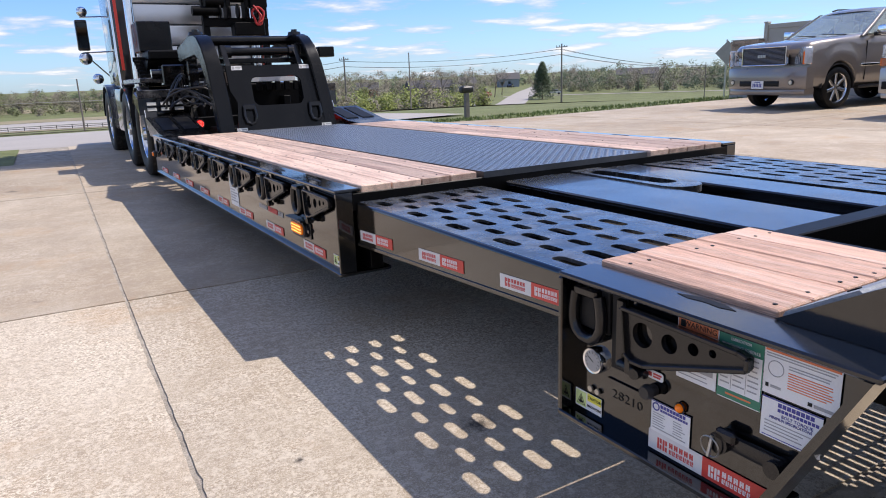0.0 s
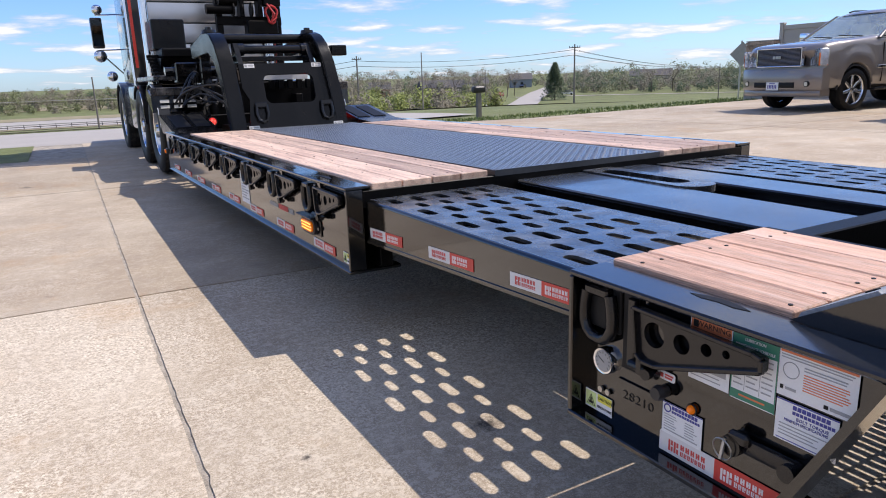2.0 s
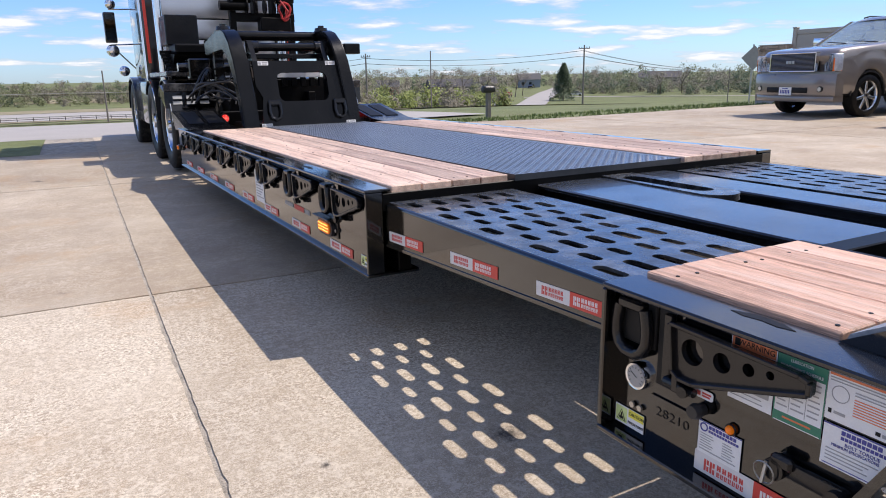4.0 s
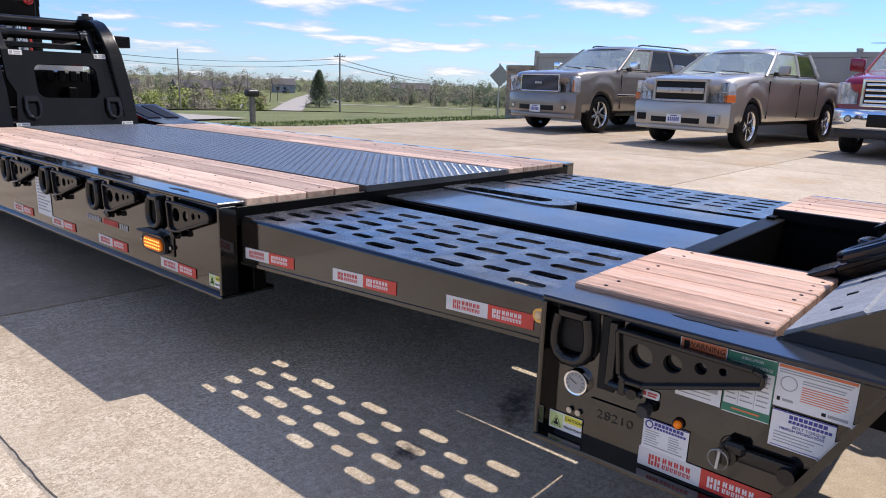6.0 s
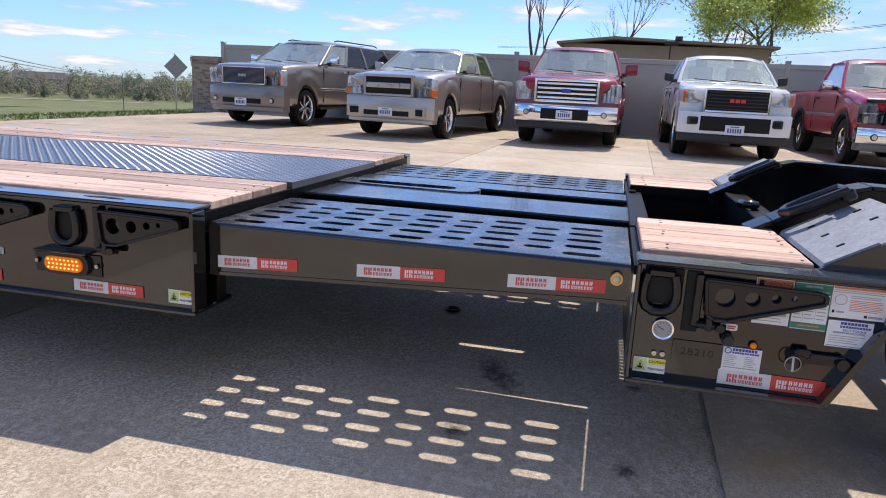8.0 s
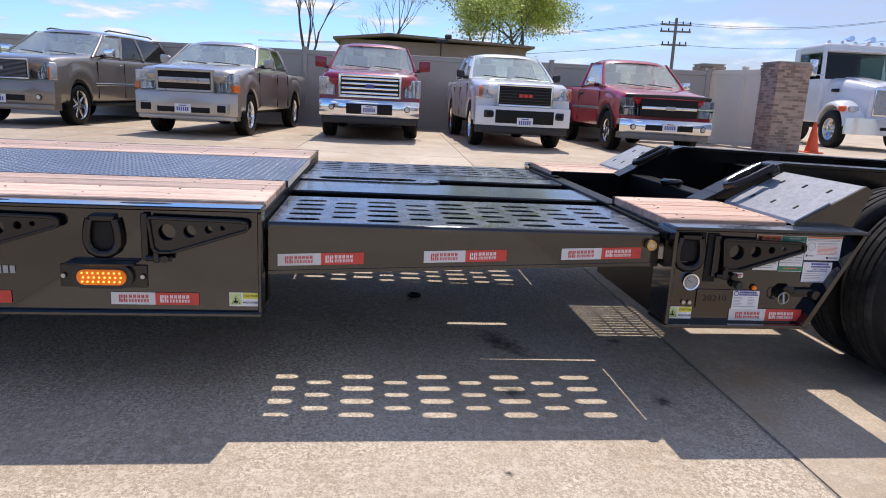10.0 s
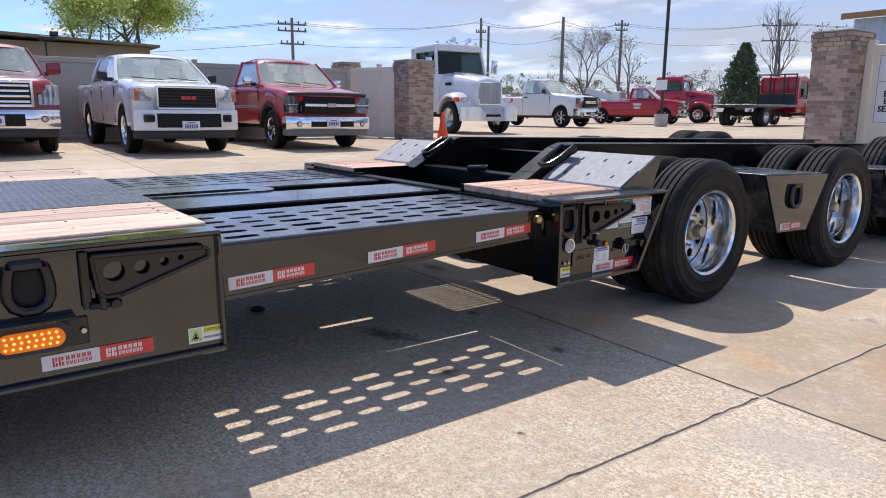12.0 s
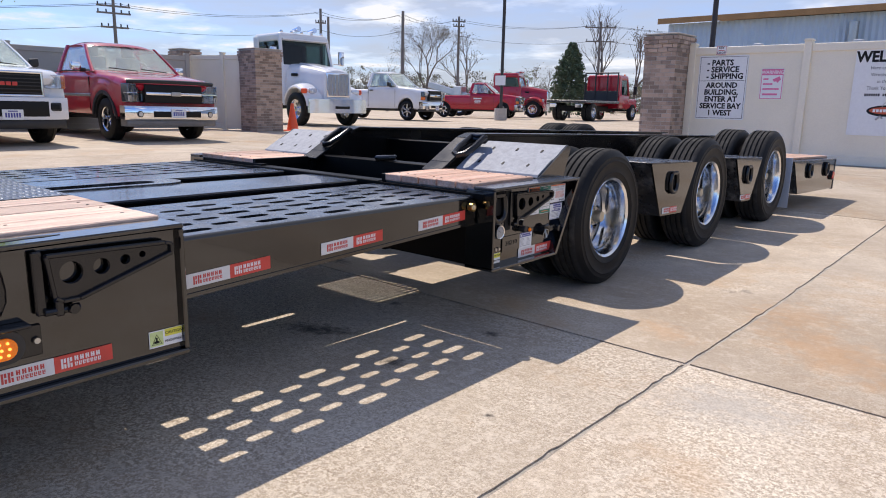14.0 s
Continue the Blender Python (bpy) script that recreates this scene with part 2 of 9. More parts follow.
M_LEAF_Y = mat("yellow_green_bush", (0.20, 0.235, 0.055), 0.7, 0, 0.35, 0.2, 4, island=0.7)
M_LEAF_O = mat("olive_foliage", (0.165, 0.185, 0.085), 0.7, 0, 0.35, 0.2, 4, island=0.7)


OIL, RUSTY, GREY = (0.055, 0.045, 0.036), (0.50, 0.285, 0.130), (0.40, 0.37, 0.32)
SPILLS = (
    (2.02, 2.01, 0.240, 0.090, 30, OIL, 0.85),
    (1.47, 2.05, 0.070, 0.060, 0, OIL, 0.90),
    (1.40, 1.48, 0.060, 0.045, 0, OIL, 0.90),
    (3.07, 1.03, 0.160, 0.070, 0, OIL, 0.80),
    (2.07, 1.45, 0.050, 0.040, 0, OIL, 0.80),
    (0.88, 2.16, 0.025, 0.020, 0, OIL, 0.90),
    (0.18, 0.63, 0.550, 0.300, -40, RUSTY, 0.55),
    (0.45, 0.12, 0.300, 0.300, 0, RUSTY, 0.40),
    (0.85, 0.85, 0.250, 0.140, -30, RUSTY, 0.40),
    (0.30, 1.50, 0.350, 0.250, 20, GREY, 0.60),
)


def concrete_mat(name, worn, tan):
    """Cement skin with sand grains; worn says how much pale aggregate has come through, tan how brown the pour is."""
    m = bpy.data.materials.new(name)
    m.use_nodes = True
    nt = m.node_tree
    n, l = nt.nodes, nt.links
    b = n["Principled BSDF"]
    tc = n.new("ShaderNodeTexCoord")
    src = tc.outputs["Object"]

    def noise_at(scale, detail=5, rough=0.6):
        x = n.new("ShaderNodeTexNoise")
        x.inputs["Scale"].default_value, x.inputs["Detail"].default_value, x.inputs["Roughness"].default_value = scale, detail, rough
        l.new(src, x.inputs["Vector"])
        return x.outputs["Fac"]

    def ranged(v, a, b2, c=0.0, d=1.0):
        x = n.new("ShaderNodeMapRange")
        for i, q in zip((1, 2, 3, 4), (a, b2, c, d)):
            x.inputs[i].default_value = q
        l.new(v, x.inputs[0])
        return x.outputs[0]

    def mixed(f, a, b2):
        x = n.new("ShaderNodeMix"); x.data_type = "RGBA"
        for s, q in (("A", a), ("B", b2)):
            if isinstance(q, tuple):
                x.inputs[s].default_value = (*q, 1)
            else:
                l.new(q, x.inputs[s])
        l.new(f, x.inputs["Factor"])
        return x.outputs["Result"]

    # broad tones of the cured cement, tan to pale grey
    base = mixed(ranged(noise_at(0.45, 7, 0.62), 0.40, 0.60), (0.365, 0.272, 0.175), (0.560, 0.470, 0.350))
    base = mixed(ranged(noise_at(3.1, 6, 0.7), 0.40, 0.64, 0, 0.45), base, (0.490, 0.405, 0.290))
    # scaled patches where pale aggregate stands out of the worn cement skin
    patch = ranged(noise_at(0.8, 7, 0.7), 0.42 + 0.10 * (1 - worn), 0.56 + 0.10 * (1 - worn), 0.18 * worn, 0.35 + 0.65 * worn)
    worm = n.new("ShaderNodeTexNoise")
    worm.inputs["Scale"].default_value, worm.inputs["Detail"].default_value, worm.inputs["Roughness"].default_value, worm.inputs["Distortion"].default_value = 78, 7, 0.72, 0.45
    l.new(src, worm.inputs["Vector"])
    mul = n.new("ShaderNodeMath"); mul.operation = "MULTIPLY"
    l.new(patch, mul.inputs[0]); l.new(ranged(worm.outputs["Fac"], 0.50, 0.555), mul.inputs[1])
    c1 = mixed(mul.outputs[0], base, (0.83, 0.735, 0.585))
    pit = n.new("ShaderNodeMath"); pit.operation = "MULTIPLY"
    l.new(patch, pit.inputs[0]); l.new(ranged(worm.outputs["Fac"], 0.45, 0.37, 0.0, 0.9), pit.inputs[1])
    c1 = mixed(pit.outputs[0], c1, (0.225, 0.170, 0.120))
    # sand grains everywhere
    c1 = mixed(ranged(noise_at(170, 4, 0.75), 0.52, 0.64, 0, 0.35 + 0.40 * worn), c1, (0.80, 0.70, 0.56))
    c1 = mixed(ranged(noise_at(140, 5, 0.75), 0.47, 0.36, 0, 0.25 + 0.30 * worn), c1, (0.15, 0.11, 0.075))
    c1 = mixed(ranged(noise_at(26, 5, 0.7), 0.52, 0.60, 0, 0.50 * worn), c1, (0.76, 0.665, 0.525))
    c1 = mixed(ranged(noise_at(31, 5, 0.7), 0.47, 0.38, 0, 0.40 * worn), c1, (0.270, 0.205, 0.145))
    c1 = mixed(ranged(noise_at(6.5, 6, 0.75), 0.52, 0.62, 0, 0.30), c1, (0.66, 0.575, 0.455))
    c1 = mixed(ranged(noise_at(2.2, 6, 0.7), 0.35, 0.65, 0, tan), c1, (0.330, 0.262, 0.195))
    # rusty and oily stains
    c2 = mixed(ranged(noise_at(0.7, 9, 0.75), 0.53, 0.70, 0, 0.70), c1, (0.47, 0.30, 0.155))
    c3 = mixed(ranged(noise_at(1.7, 7, 0.65), 0.66, 0.74, 0, 0.75), c2, (0.085, 0.07, 0.055))
    c3 = mixed(ranged(noise_at(9.0, 6, 0.7), 0.70, 0.76, 0, 0.6), c3, (0.10, 0.085, 0.07))
    # oil drips under the trailer and rust washes out on the open slabs
    geo = n.new("ShaderNodeNewGeometry")
    for px, py, rx_, ry_, turn, tone, amount in SPILLS:
        mp = n.new("ShaderNodeMapping"); mp.vector_type = "TEXTURE"
        mp.inputs["Location"].default_value = (px, py, 0)
        mp.inputs["Rotation"].default_value = (0, 0, radians(turn))
        mp.inputs["Scale"].default_value = (rx_, ry_, 1000.0)
        l.new(geo.outputs["Position"], mp.inputs["Vector"])
        ln = n.new("ShaderNodeVectorMath"); ln.operation = "LENGTH"
        l.new(mp.outputs["Vector"], ln.inputs[0])
        rag = n.new("ShaderNodeMath"); rag.operation = "MULTIPLY_ADD"
        l.new(noise_at(5.0 / max(rx_, 0.12), 8, 0.7), rag.inputs[0]); rag.inputs[1].default_value = 2.6
        l.new(ln.outputs["Value"], rag.inputs[2])
        c3 = mixed(ranged(rag.outputs[0], 2.25, 1.45, 0.0, amount), c3, tone)
    # each pour of concrete cured a little lighter or darker
    oi = n.new("ShaderNodeObjectInfo")
    hs = n.new("ShaderNodeHueSaturation")
    l.new(ranged(oi.outputs["Random"], 0.0, 1.0, 0.90, 1.08), hs.inputs["Value"])
    l.new(c3, hs.inputs["Color"])
    cool = n.new("ShaderNodeMix"); cool.data_type = "RGBA"; cool.blend_type = "MULTIPLY"
    cool.inputs["Factor"].default_value = 1.0
    cool.inputs["B"].default_value = (0.995, 1.000, 1.005, 1)           # the cement's own grey
    l.new(hs.outputs["Color"], cool.inputs["A"])
    l.new(cool.outputs["Result"], b.inputs["Base Color"])
    b.inputs["Roughness"].default_value = 0.82
    bp = n.new("ShaderNodeBump"); bp.inputs["Distance"].default_value = 0.0028; bp.inputs["Strength"].default_value = 0.8
    l.new(noise_at(90, 8, 0.8), bp.inputs["Height"])
    l.new(bp.outputs["Normal"], b.inputs["Normal"])
    return m


M_CONC = concrete_mat("broom_finished_concrete", 0.42, 0.50)
M_CONC_WORN = concrete_mat("scaled_concrete", 1.0, 0.10)
M_JOINT = mat("joint_filler", (0.37, 0.325, 0.265), 0.9, 0, 0.5, 9, 130, bump=0.008, bsize=110, dirt=(0.62, 0.56, 0.46), dirt_amt=0.75)
M_GRASS = mat("spring_grass", (0.15, 0.170, 0.060), 0.9, 0, 0.30, 0.25, 3.0, bump=0.05, bsize=8, dirt=(0.25, 0.22, 0.11), dirt_amt=0.45)
M_FIELD = mat("straw_field", (0.29, 0.25, 0.15), 0.95, 0, 0.25, 0.2, 4)
M_STREET = mat("pale_street", (0.40, 0.37, 0.335), 0.85, 0, 0.10, 0.6, 20)
M_BLADE = mat("grass_blades", (0.13, 0.18, 0.05), 0.8, 0, 0.3, 0.6, 8, island=0.8)


def paint(name, col, flake=0.35):
    """Car paint under clear lacquer."""
    return mat(name, col, 0.32, flake, 0.06, 1.5, 400, coat=1.0, rvar=0.05, dirt=(0.30, 0.26, 0.21), dirt_amt=0.025, spec=0.25)


P_BRONZE = paint("taupe_metallic_paint", (0.240, 0.215, 0.195), 0.45)
P_PEWTER = paint("pewter_metallic_paint", (0.445, 0.420, 0.385), 0.5)
P_RUBY = paint("ruby_red_paint", (0.27, 0.002, 0.024), 0.15)
P_WHITE = paint("white_paint", (0.74, 0.75, 0.76), 0.0)
P_RED = paint("bright_red_paint", (0.40, 0.003, 0.020), 0.0)
P_BLACK = paint("black_cab_paint", (0.012, 0.012, 0.014), 0.1)
P_SILVER = mat("ribbed_aluminium", (0.60, 0.61, 0.62), 0.30, 0.9, 0.1, 2, 100)


# ---------------------------------------------------------------- building helpers
OFF = {}


def thing(name, label, category, at=(0, 0, 0), group="", kind=""):
    ob = new(name)
    ob.empty_display_size = 0.2
    ob.location = at
    OFF[ob.name] = Vector(at)
    return tagged(ob, label, category, group, kind)


def finish(bm, material, smooth=True, angle=35):
    me = bpy.data.meshes.new("mesh")
    bmesh.ops.recalc_face_normals(bm, faces=bm.faces)
    bm.to_mesh(me)
    bm.free()
    mats = material if isinstance(material, (list, tuple)) else [material]
    for m in mats:
        me.materials.append(m)
    if smooth:
        for p in me.polygons:
            p.use_smooth = True
        me.set_sharp_from_angle(angle=radians(angle))
    return me


def rear_shift(y):
    """The axle group sits slightly out of line behind the deck."""
    return -0.028 - 0.042 * max(0.0, 0.25 - y)


def part(name, bm, material, parent, label="", warp=None, smooth=True, mesh=None, m=None):
    """Links a bmesh as one mesh object under a thing or a part. World coordinates are used under things set by thing(at=...)."""
    if mesh is None:
        if warp:
            for v in bm.verts:
                v.co = warp(v.co)
        if parent.name.startswith("lowboy_trailer") or (parent.parent and parent.parent.name.startswith("lowboy_trailer")):
            for v in bm.verts:                # the running gear stands a little off the deck's line
                if v.co.y < 2.964:
                    v.co.x += rear_shift(v.co.y)
        off = OFF.get(parent.name)
        if off is not None and m is None:
            bmesh.ops.translate(bm, verts=bm.verts, vec=-off)
        mesh = finish(bm, material, smooth)
    ob = new(name, mesh)
    ob.parent = parent
    if m is not None:
        ob.matrix_basis = m
    if label:
        ob["label"] = label
    if name in ("print", "bolt_hole", "lash_slot", "diodes", "grille_bar", "roof_lamps", "insulator"):
        ob["kind"] = "stuff"
    OFF[ob.name] = OFF.get(parent.name) if m is None else None
    return ob


def solo(name, bm, material, label, category, group="", kind="", smooth=True, at=None):
    if at is not None:
        bmesh.ops.translate(bm, verts=bm.verts, vec=-Vector(at))
    ob = new(name, finish(bm, material, smooth))
    if at is not None:
        ob.location = at
    OFF[ob.name] = Vector(at) if at is not None else Vector((0, 0, 0))
    return tagged(ob, label, category, group, kind)


def box(bm, lo, hi, bev=0.0, seg=1, m=None, mi=0):
    lo, hi = Vector(lo), Vector(hi)
    r = bmesh.ops.create_cube(bm, size=1.0)
    vs = r["verts"]
    c, s = (lo + hi) / 2, hi - lo
    for v in vs:
        v.co = Vector((v.co.x * s.x, v.co.y * s.y, v.co.z * s.z)) + c
    geo = vs
    if bev > 0:
        es = list({e for v in vs for e in v.link_edges})
        r2 = bmesh.ops.bevel(bm, geom=es, offset=min(bev, 0.45 * min(abs(a) for a in s)), segments=seg, profile=0.6, affect="EDGES")
        geo = list({v for f in r2["faces"] for v in f.verts})
    if m is not None:
        bmesh.ops.transform(bm, matrix=m, verts=geo)
    if mi:
        for f in {f for v in geo for f in v.link_faces}:
            f.material_index = mi
    return bm


def B(lo, hi, bev=0.004, seg=1, m=None):
    return box(bmesh.new(), lo, hi, bev, seg, m)


def cyl(bm, p, q, r, n=16, r2=None, caps=True):
    p, q = Vector(p), Vector(q)
    d = q - p
    rot = d.to_track_quat("Z", "Y").to_matrix()
    r2 = r if r2 is None else r2
    rings = []
    for c, rr in ((p, r), (q, r2)):
        rings.append([bm.verts.new(c + rot @ Vector((rr * math.cos(a), rr * math.sin(a), 0))) for a in [2 * math.pi * i / n for i in range(n)]])
    for i in range(n):
        j = (i + 1) % n
        bm.faces.new((rings[0][i], rings[0][j], rings[1][j], rings[1][i]))
    if caps:
        bm.faces.new(rings[0][::-1]); bm.faces.new(rings[1])
    return bm


def tube(bm, pts, r, n=8, closed=False):
    pts = [Vector(p) for p in pts]
    k = len(pts)
    rings = []
    up = None
    for i, p in enumerate(pts):
        if closed:
            d = (pts[(i + 1) % k] - pts[i - 1]).normalized()
        else:
            d = (pts[min(i + 1, k - 1)] - pts[max(i - 1, 0)]).normalized()
        if up is None:
            up = d.orthogonal().normalized()
        up = (up - d * up.dot(d)).normalized()
        sd = d.cross(up)
        rr = r[i] if isinstance(r, (list, tuple)) else r
        rings.append([bm.verts.new(p + rr * (math.cos(a) * up + math.sin(a) * sd)) for a in [2 * math.pi * j / n for j in range(n)]])
    last = k if closed else k - 1
    for i in range(last):
        a, b = rings[i], rings[(i + 1) % k]
        for j in range(n):
            h = (j + 1) % n
            bm.faces.new((a[j], a[h], b[h], b[j]))
    if not closed:
        bm.faces.new(rings[0][::-1]); bm.faces.new(rings[-1])
    return bm


def lathe(bm, prof, n=32, m=None, mi=None):
    """Turns (radius, along) pairs about the local x axis."""
    rings = []
    for r, x in prof:
        rings.append([bm.verts.new((x, r * math.cos(a), r * math.sin(a))) for a in [2 * math.pi * i / n for i in range(n)]])
    fs = []
    for k in range(len(rings) - 1):
        for i in range(n):
            j = (i + 1) % n
            f = bm.faces.new((rings[k][i], rings[k][j], rings[k + 1][j], rings[k + 1][i]))
            if mi:
                f.material_index = mi[k]
            fs.append(f)
    if m is not None:
        bmesh.ops.transform(bm, matrix=m, verts=[v for r in rings for v in r])
    return bm


def plate(outer, holes=(), t=0.01, m=None, bm=None):
    """A flat plate in the local xy plane with holes through it, t thick along z."""
    bm = bm or bmesh.new()
    es, vs = [], []
    for loop in (outer, *holes):
        lv = [bm.verts.new((x, y, 0)) for x, y in loop]
        vs += lv
        es += [bm.edges.new((lv[i], lv[(i + 1) % len(lv)])) for i in range(len(lv))]
    r = bmesh.ops.triangle_fill(bm, use_beauty=True, use_dissolve=False, edges=es)
    fs = [g for g in r["geom"] if isinstance(g, bmesh.types.BMFace)]
    ex = bmesh.ops.extrude_face_region(bm, geom=fs)
    top = [g for g in ex["geom"] if isinstance(g, bmesh.types.BMVert)]
    bmesh.ops.translate(bm, verts=top, vec=(0, 0, t))
    if m is not None:
        bmesh.ops.transform(bm, matrix=m, verts=list(set(vs + top)))
    return bm


def prism(outer, axis, a, b, bm=None):
    """A polygon drawn across an axis and pulled from a to b along it. axis x: points are (y, z); y: (x, z); z: (x, y)."""
    bm = bm or bmesh.new()
    put = {"x": lambda p, c: (c, p[0], p[1]), "y": lambda p, c: (p[0], c, p[1]), "z": lambda p, c: (p[0], p[1], c)}[axis]
    u = [bm.verts.new(put(p, a)) for p in outer]
    v = [bm.verts.new(put(p, b)) for p in outer]
    k = len(outer)
    bm.faces.new(u[::-1]); bm.faces.new(v)
    for i in range(k):
        j = (i + 1) % k
        bm.faces.new((u[i], u[j], v[j], v[i]))
    return bm


def circle(cx, cy, r, n=18):
    return [(cx + r * math.cos(2 * math.pi * i / n), cy + r * math.sin(2 * math.pi * i / n)) for i in range(n)]


def slot(cx, cy, ln, w, n=6):
    """A round-ended slot along y."""
    h, r = ln / 2 - w / 2, w / 2
    up = [(cx + r * math.cos(math.pi * i / n), cy + h + r * math.sin(math.pi * i / n)) for i in range(n + 1)]
    dn = [(cx - r * math.cos(math.pi * i / n), cy - h - r * math.sin(math.pi * i / n)) for i in range(n + 1)]
    return up + dn


def rrect(x0, y0, x1, y1, r, n=5):
    pts = []
    for cx, cy, a0 in ((x1 - r, y1 - r, 0), (x0 + r, y1 - r, 90), (x0 + r, y0 + r, 180), (x1 - r, y0 + r, 270)):
        for i in range(n + 1):
            a = radians(a0 + 90 * i / n)
            pts.append((cx + r * math.cos(a), cy + r * math.sin(a)))
    return pts


SIDE = Matrix(((0, 0, -1, 0), (-1, 0, 0, 0), (0, 1, 0, 0), (0, 0, 0, 1)))   # local x to -y, y to z, z to -x: a face turned to -x


def on_side(x, y, z):
    """The pose of flat work on a face turned to -x: local x runs to -y, local y up."""
    return Matrix.Translation((x, y, z)) @ SIDE


def words(text, size, m, material, parent, name="lettering", bold=0.0, align="CENTER", squeeze=1.0):
    cu = bpy.data.curves.new("text", "FONT")
    cu.body, cu.size, cu.align_x, cu.align_y = text, size, align, "CENTER"
    cu.extrude, cu.offset, cu.resolution_u = 0.0004, bold, 2
    tmp = new("tmp", cu)
    me = bpy.data.meshes.new_from_object(tmp.evaluated_get(bpy.context.evaluated_depsgraph_get()))
    bpy.data.objects.remove(tmp)
    bm = bmesh.new()
    bm.from_mesh(me)
    bmesh.ops.scale(bm, vec=(squeeze, 1, 1), verts=bm.verts)
    bmesh.ops.transform(bm, matrix=m, verts=bm.verts)
    return part(name, bm, material, parent, smooth=False)


def bars(rows, m, t=0.0006, bm=None):
    """Plain bars for lines of small print: (x0, y0, x1, y1)."""
    bm = bm or bmesh.new()
    for x0, y0, x1, y1 in rows:
        box(bm, (x0, y0, 0), (x1, y1, t), 0, m=m)
    return bm


# ---------------------------------------------------------------- ground
def smooth01(t):
    t = max(0.0, min(1.0, t))
    return t * t * (3 - 2 * t)


def gz(x, y):
    """Height of the paved lot: level round the trailer, rising gently to the fence, the street and the gate."""
    k = 1.0 if y > 0 else max(0.45, 1.0 + 0.09 * y)
    z = 0.0105 * max(0.0, min(x, 24.0) - 4.2) * k
    fade = max(0.0, 1 - max(0.0, x - 3.5) / 7.0)
    if y > 4.6:
        z += 0.016 * (min(y, 15.0) - 4.6) * fade
    if y < 0:
        z += 0.024 * min(-y, 5.0) * max(0.25, fade)
    return z


LOT = (-20.0, 23.0, -46.0, 14.6)


def tz(x, y):
    cx, cy = max(LOT[0], min(LOT[1], x)), max(LOT[2], min(LOT[3], y))
    d = math.hypot(x - cx, y - cy)
    low = smooth01((y + 18) / 34.0)            # the land falls away to the north and east, not behind the yard
    z = gz(cx, cy) - 0.07 - low * (1.0 * smooth01(d / 16.0) + 5.0 * smooth01((d - 8) / 130.0)) + low * 5.5 * smooth01((d - 150) / 380.0)
    if d > 15:
        z += 0.5 * noise.noise(Vector((x * 0.012, y * 0.012, 0.3))) * min(1, d / 120)
    return z


def sheet(xs, ys, fn):
    verts = [(x, y, fn(x, y)) for y in ys for x in xs]
    w = len(xs)
    faces = [(j * w + i, j * w + i + 1, (j + 1) * w + i + 1, (j + 1) * w + i) for j in range(len(ys) - 1) for i in range(w - 1)]
    me = bpy.data.meshes.new("sheet")
    me.from_pydata(verts, [], faces)
    for p in me.polygons:
        p.use_smooth = True
    return me


spread = [math.sinh(t) / math.sinh(5.2) * 1400 for t in np.linspace(-5.2, 5.2, 131)]
me = sheet([2 + s for s in spread], [3 + s for s in spread], tz)
me.materials.append(M_GRASS)
ground = tagged(new("ground", me), "green and straw spring grass over rolling ground", "ground", kind="structure")

VERGE = -0.33
# base course under the slabs, seen only in the joints
me = sheet([LOT[0] + 0.5 * i for i in range(87)], [LOT[2] + 0.6 * i for i in range(96)] + [12.1], lambda x, y: gz(x, y) - 0.006)
me.materials.append(M_JOINT)
pavement = tagged(new("pavement", me), "sunlit tan concrete lot with stained jointed slabs", "pavement", kind="structure")

me = sheet([VERGE + 0.03 + 0.5 * i for i in range(48)], [12.1, 12.7, 13.3, 14.0, 14.6], lambda x, y: gz(x, y) - 0.006)
me.materials.append(M_JOINT)
tagged(new("pavement", me), "concrete apron beside the street", "pavement", kind="structure")
me = sheet([-20 + 0.5 * i for i in range(39)] + [VERGE, VERGE + 0.06], [12.05, 12.12, 12.7, 13.3, 14.0, 14.58], lambda x, y: gz(x, y) + 0.010 + 0.02 * noise.noise(Vector((x * 2, y * 2, 0))))
me.materials.append(M_GRASS)
tagged(new("ground", me), "small grass verge at the lot's corner", "ground", kind="structure")
street_me = sheet([-160 + 4 * i for i in range(43)], [14.62 + 0.6 * i for i in range(7)], lambda x, y: tz(max(-20, min(x, 23)), 14.6) + 0.065 - 0.012 * (y - 14.6))
street_me.materials.append(M_STREET)
street = tagged(new("road", street_me), "pale concrete street past the lot", "road", kind="structure")
far_me = sheet([-160 + 4 * i for i in range(46)], [33.0 + 2 * i for i in range(8)], lambda x, y: tz(x, y) + 0.09)
far_me.materials.append(M_STREET)
tagged(new("road", far_me), "pale far carriageway of the highway", "road", kind="structure")

fld = sheet([-300 + 8 * i for i in range(46)], [58.0 + 4 * i for i in range(10)], lambda x, y: tz(x, y) + 0.09)
fld.materials.append(M_FIELD)
tagged(new("ground", fld), "straw-coloured strip of field beyond the highway", "ground", kind="structure")

SLAB_X = [-20.0, -17.7, -14.05, -10.4, -6.75, -3.1, 0.575, 4.2, 7.9, 11.5, 15.2, 18.9, 23.0]
SLAB_Y = [-46.0, -40.0, -34.0, -28.0, -22.0, -17.0, -12.6, -8.0, -3.4, 1.2, 4.3, 8.6, 14.6]


# ---------------------------------------------------------------- the lowboy trailer
XC = 2.656                                  # its middle line
XR = 2.63                                   # middle line of the axle group
trailer = thing("lowboy_trailer", "glossy black three-axle lowboy trailer with reddish plank decks", "trailer", (XC, 2.5, 0.0))


def mir(x):
    return 2 * XC - x


def mirr(x):
    return 2 * XR - x


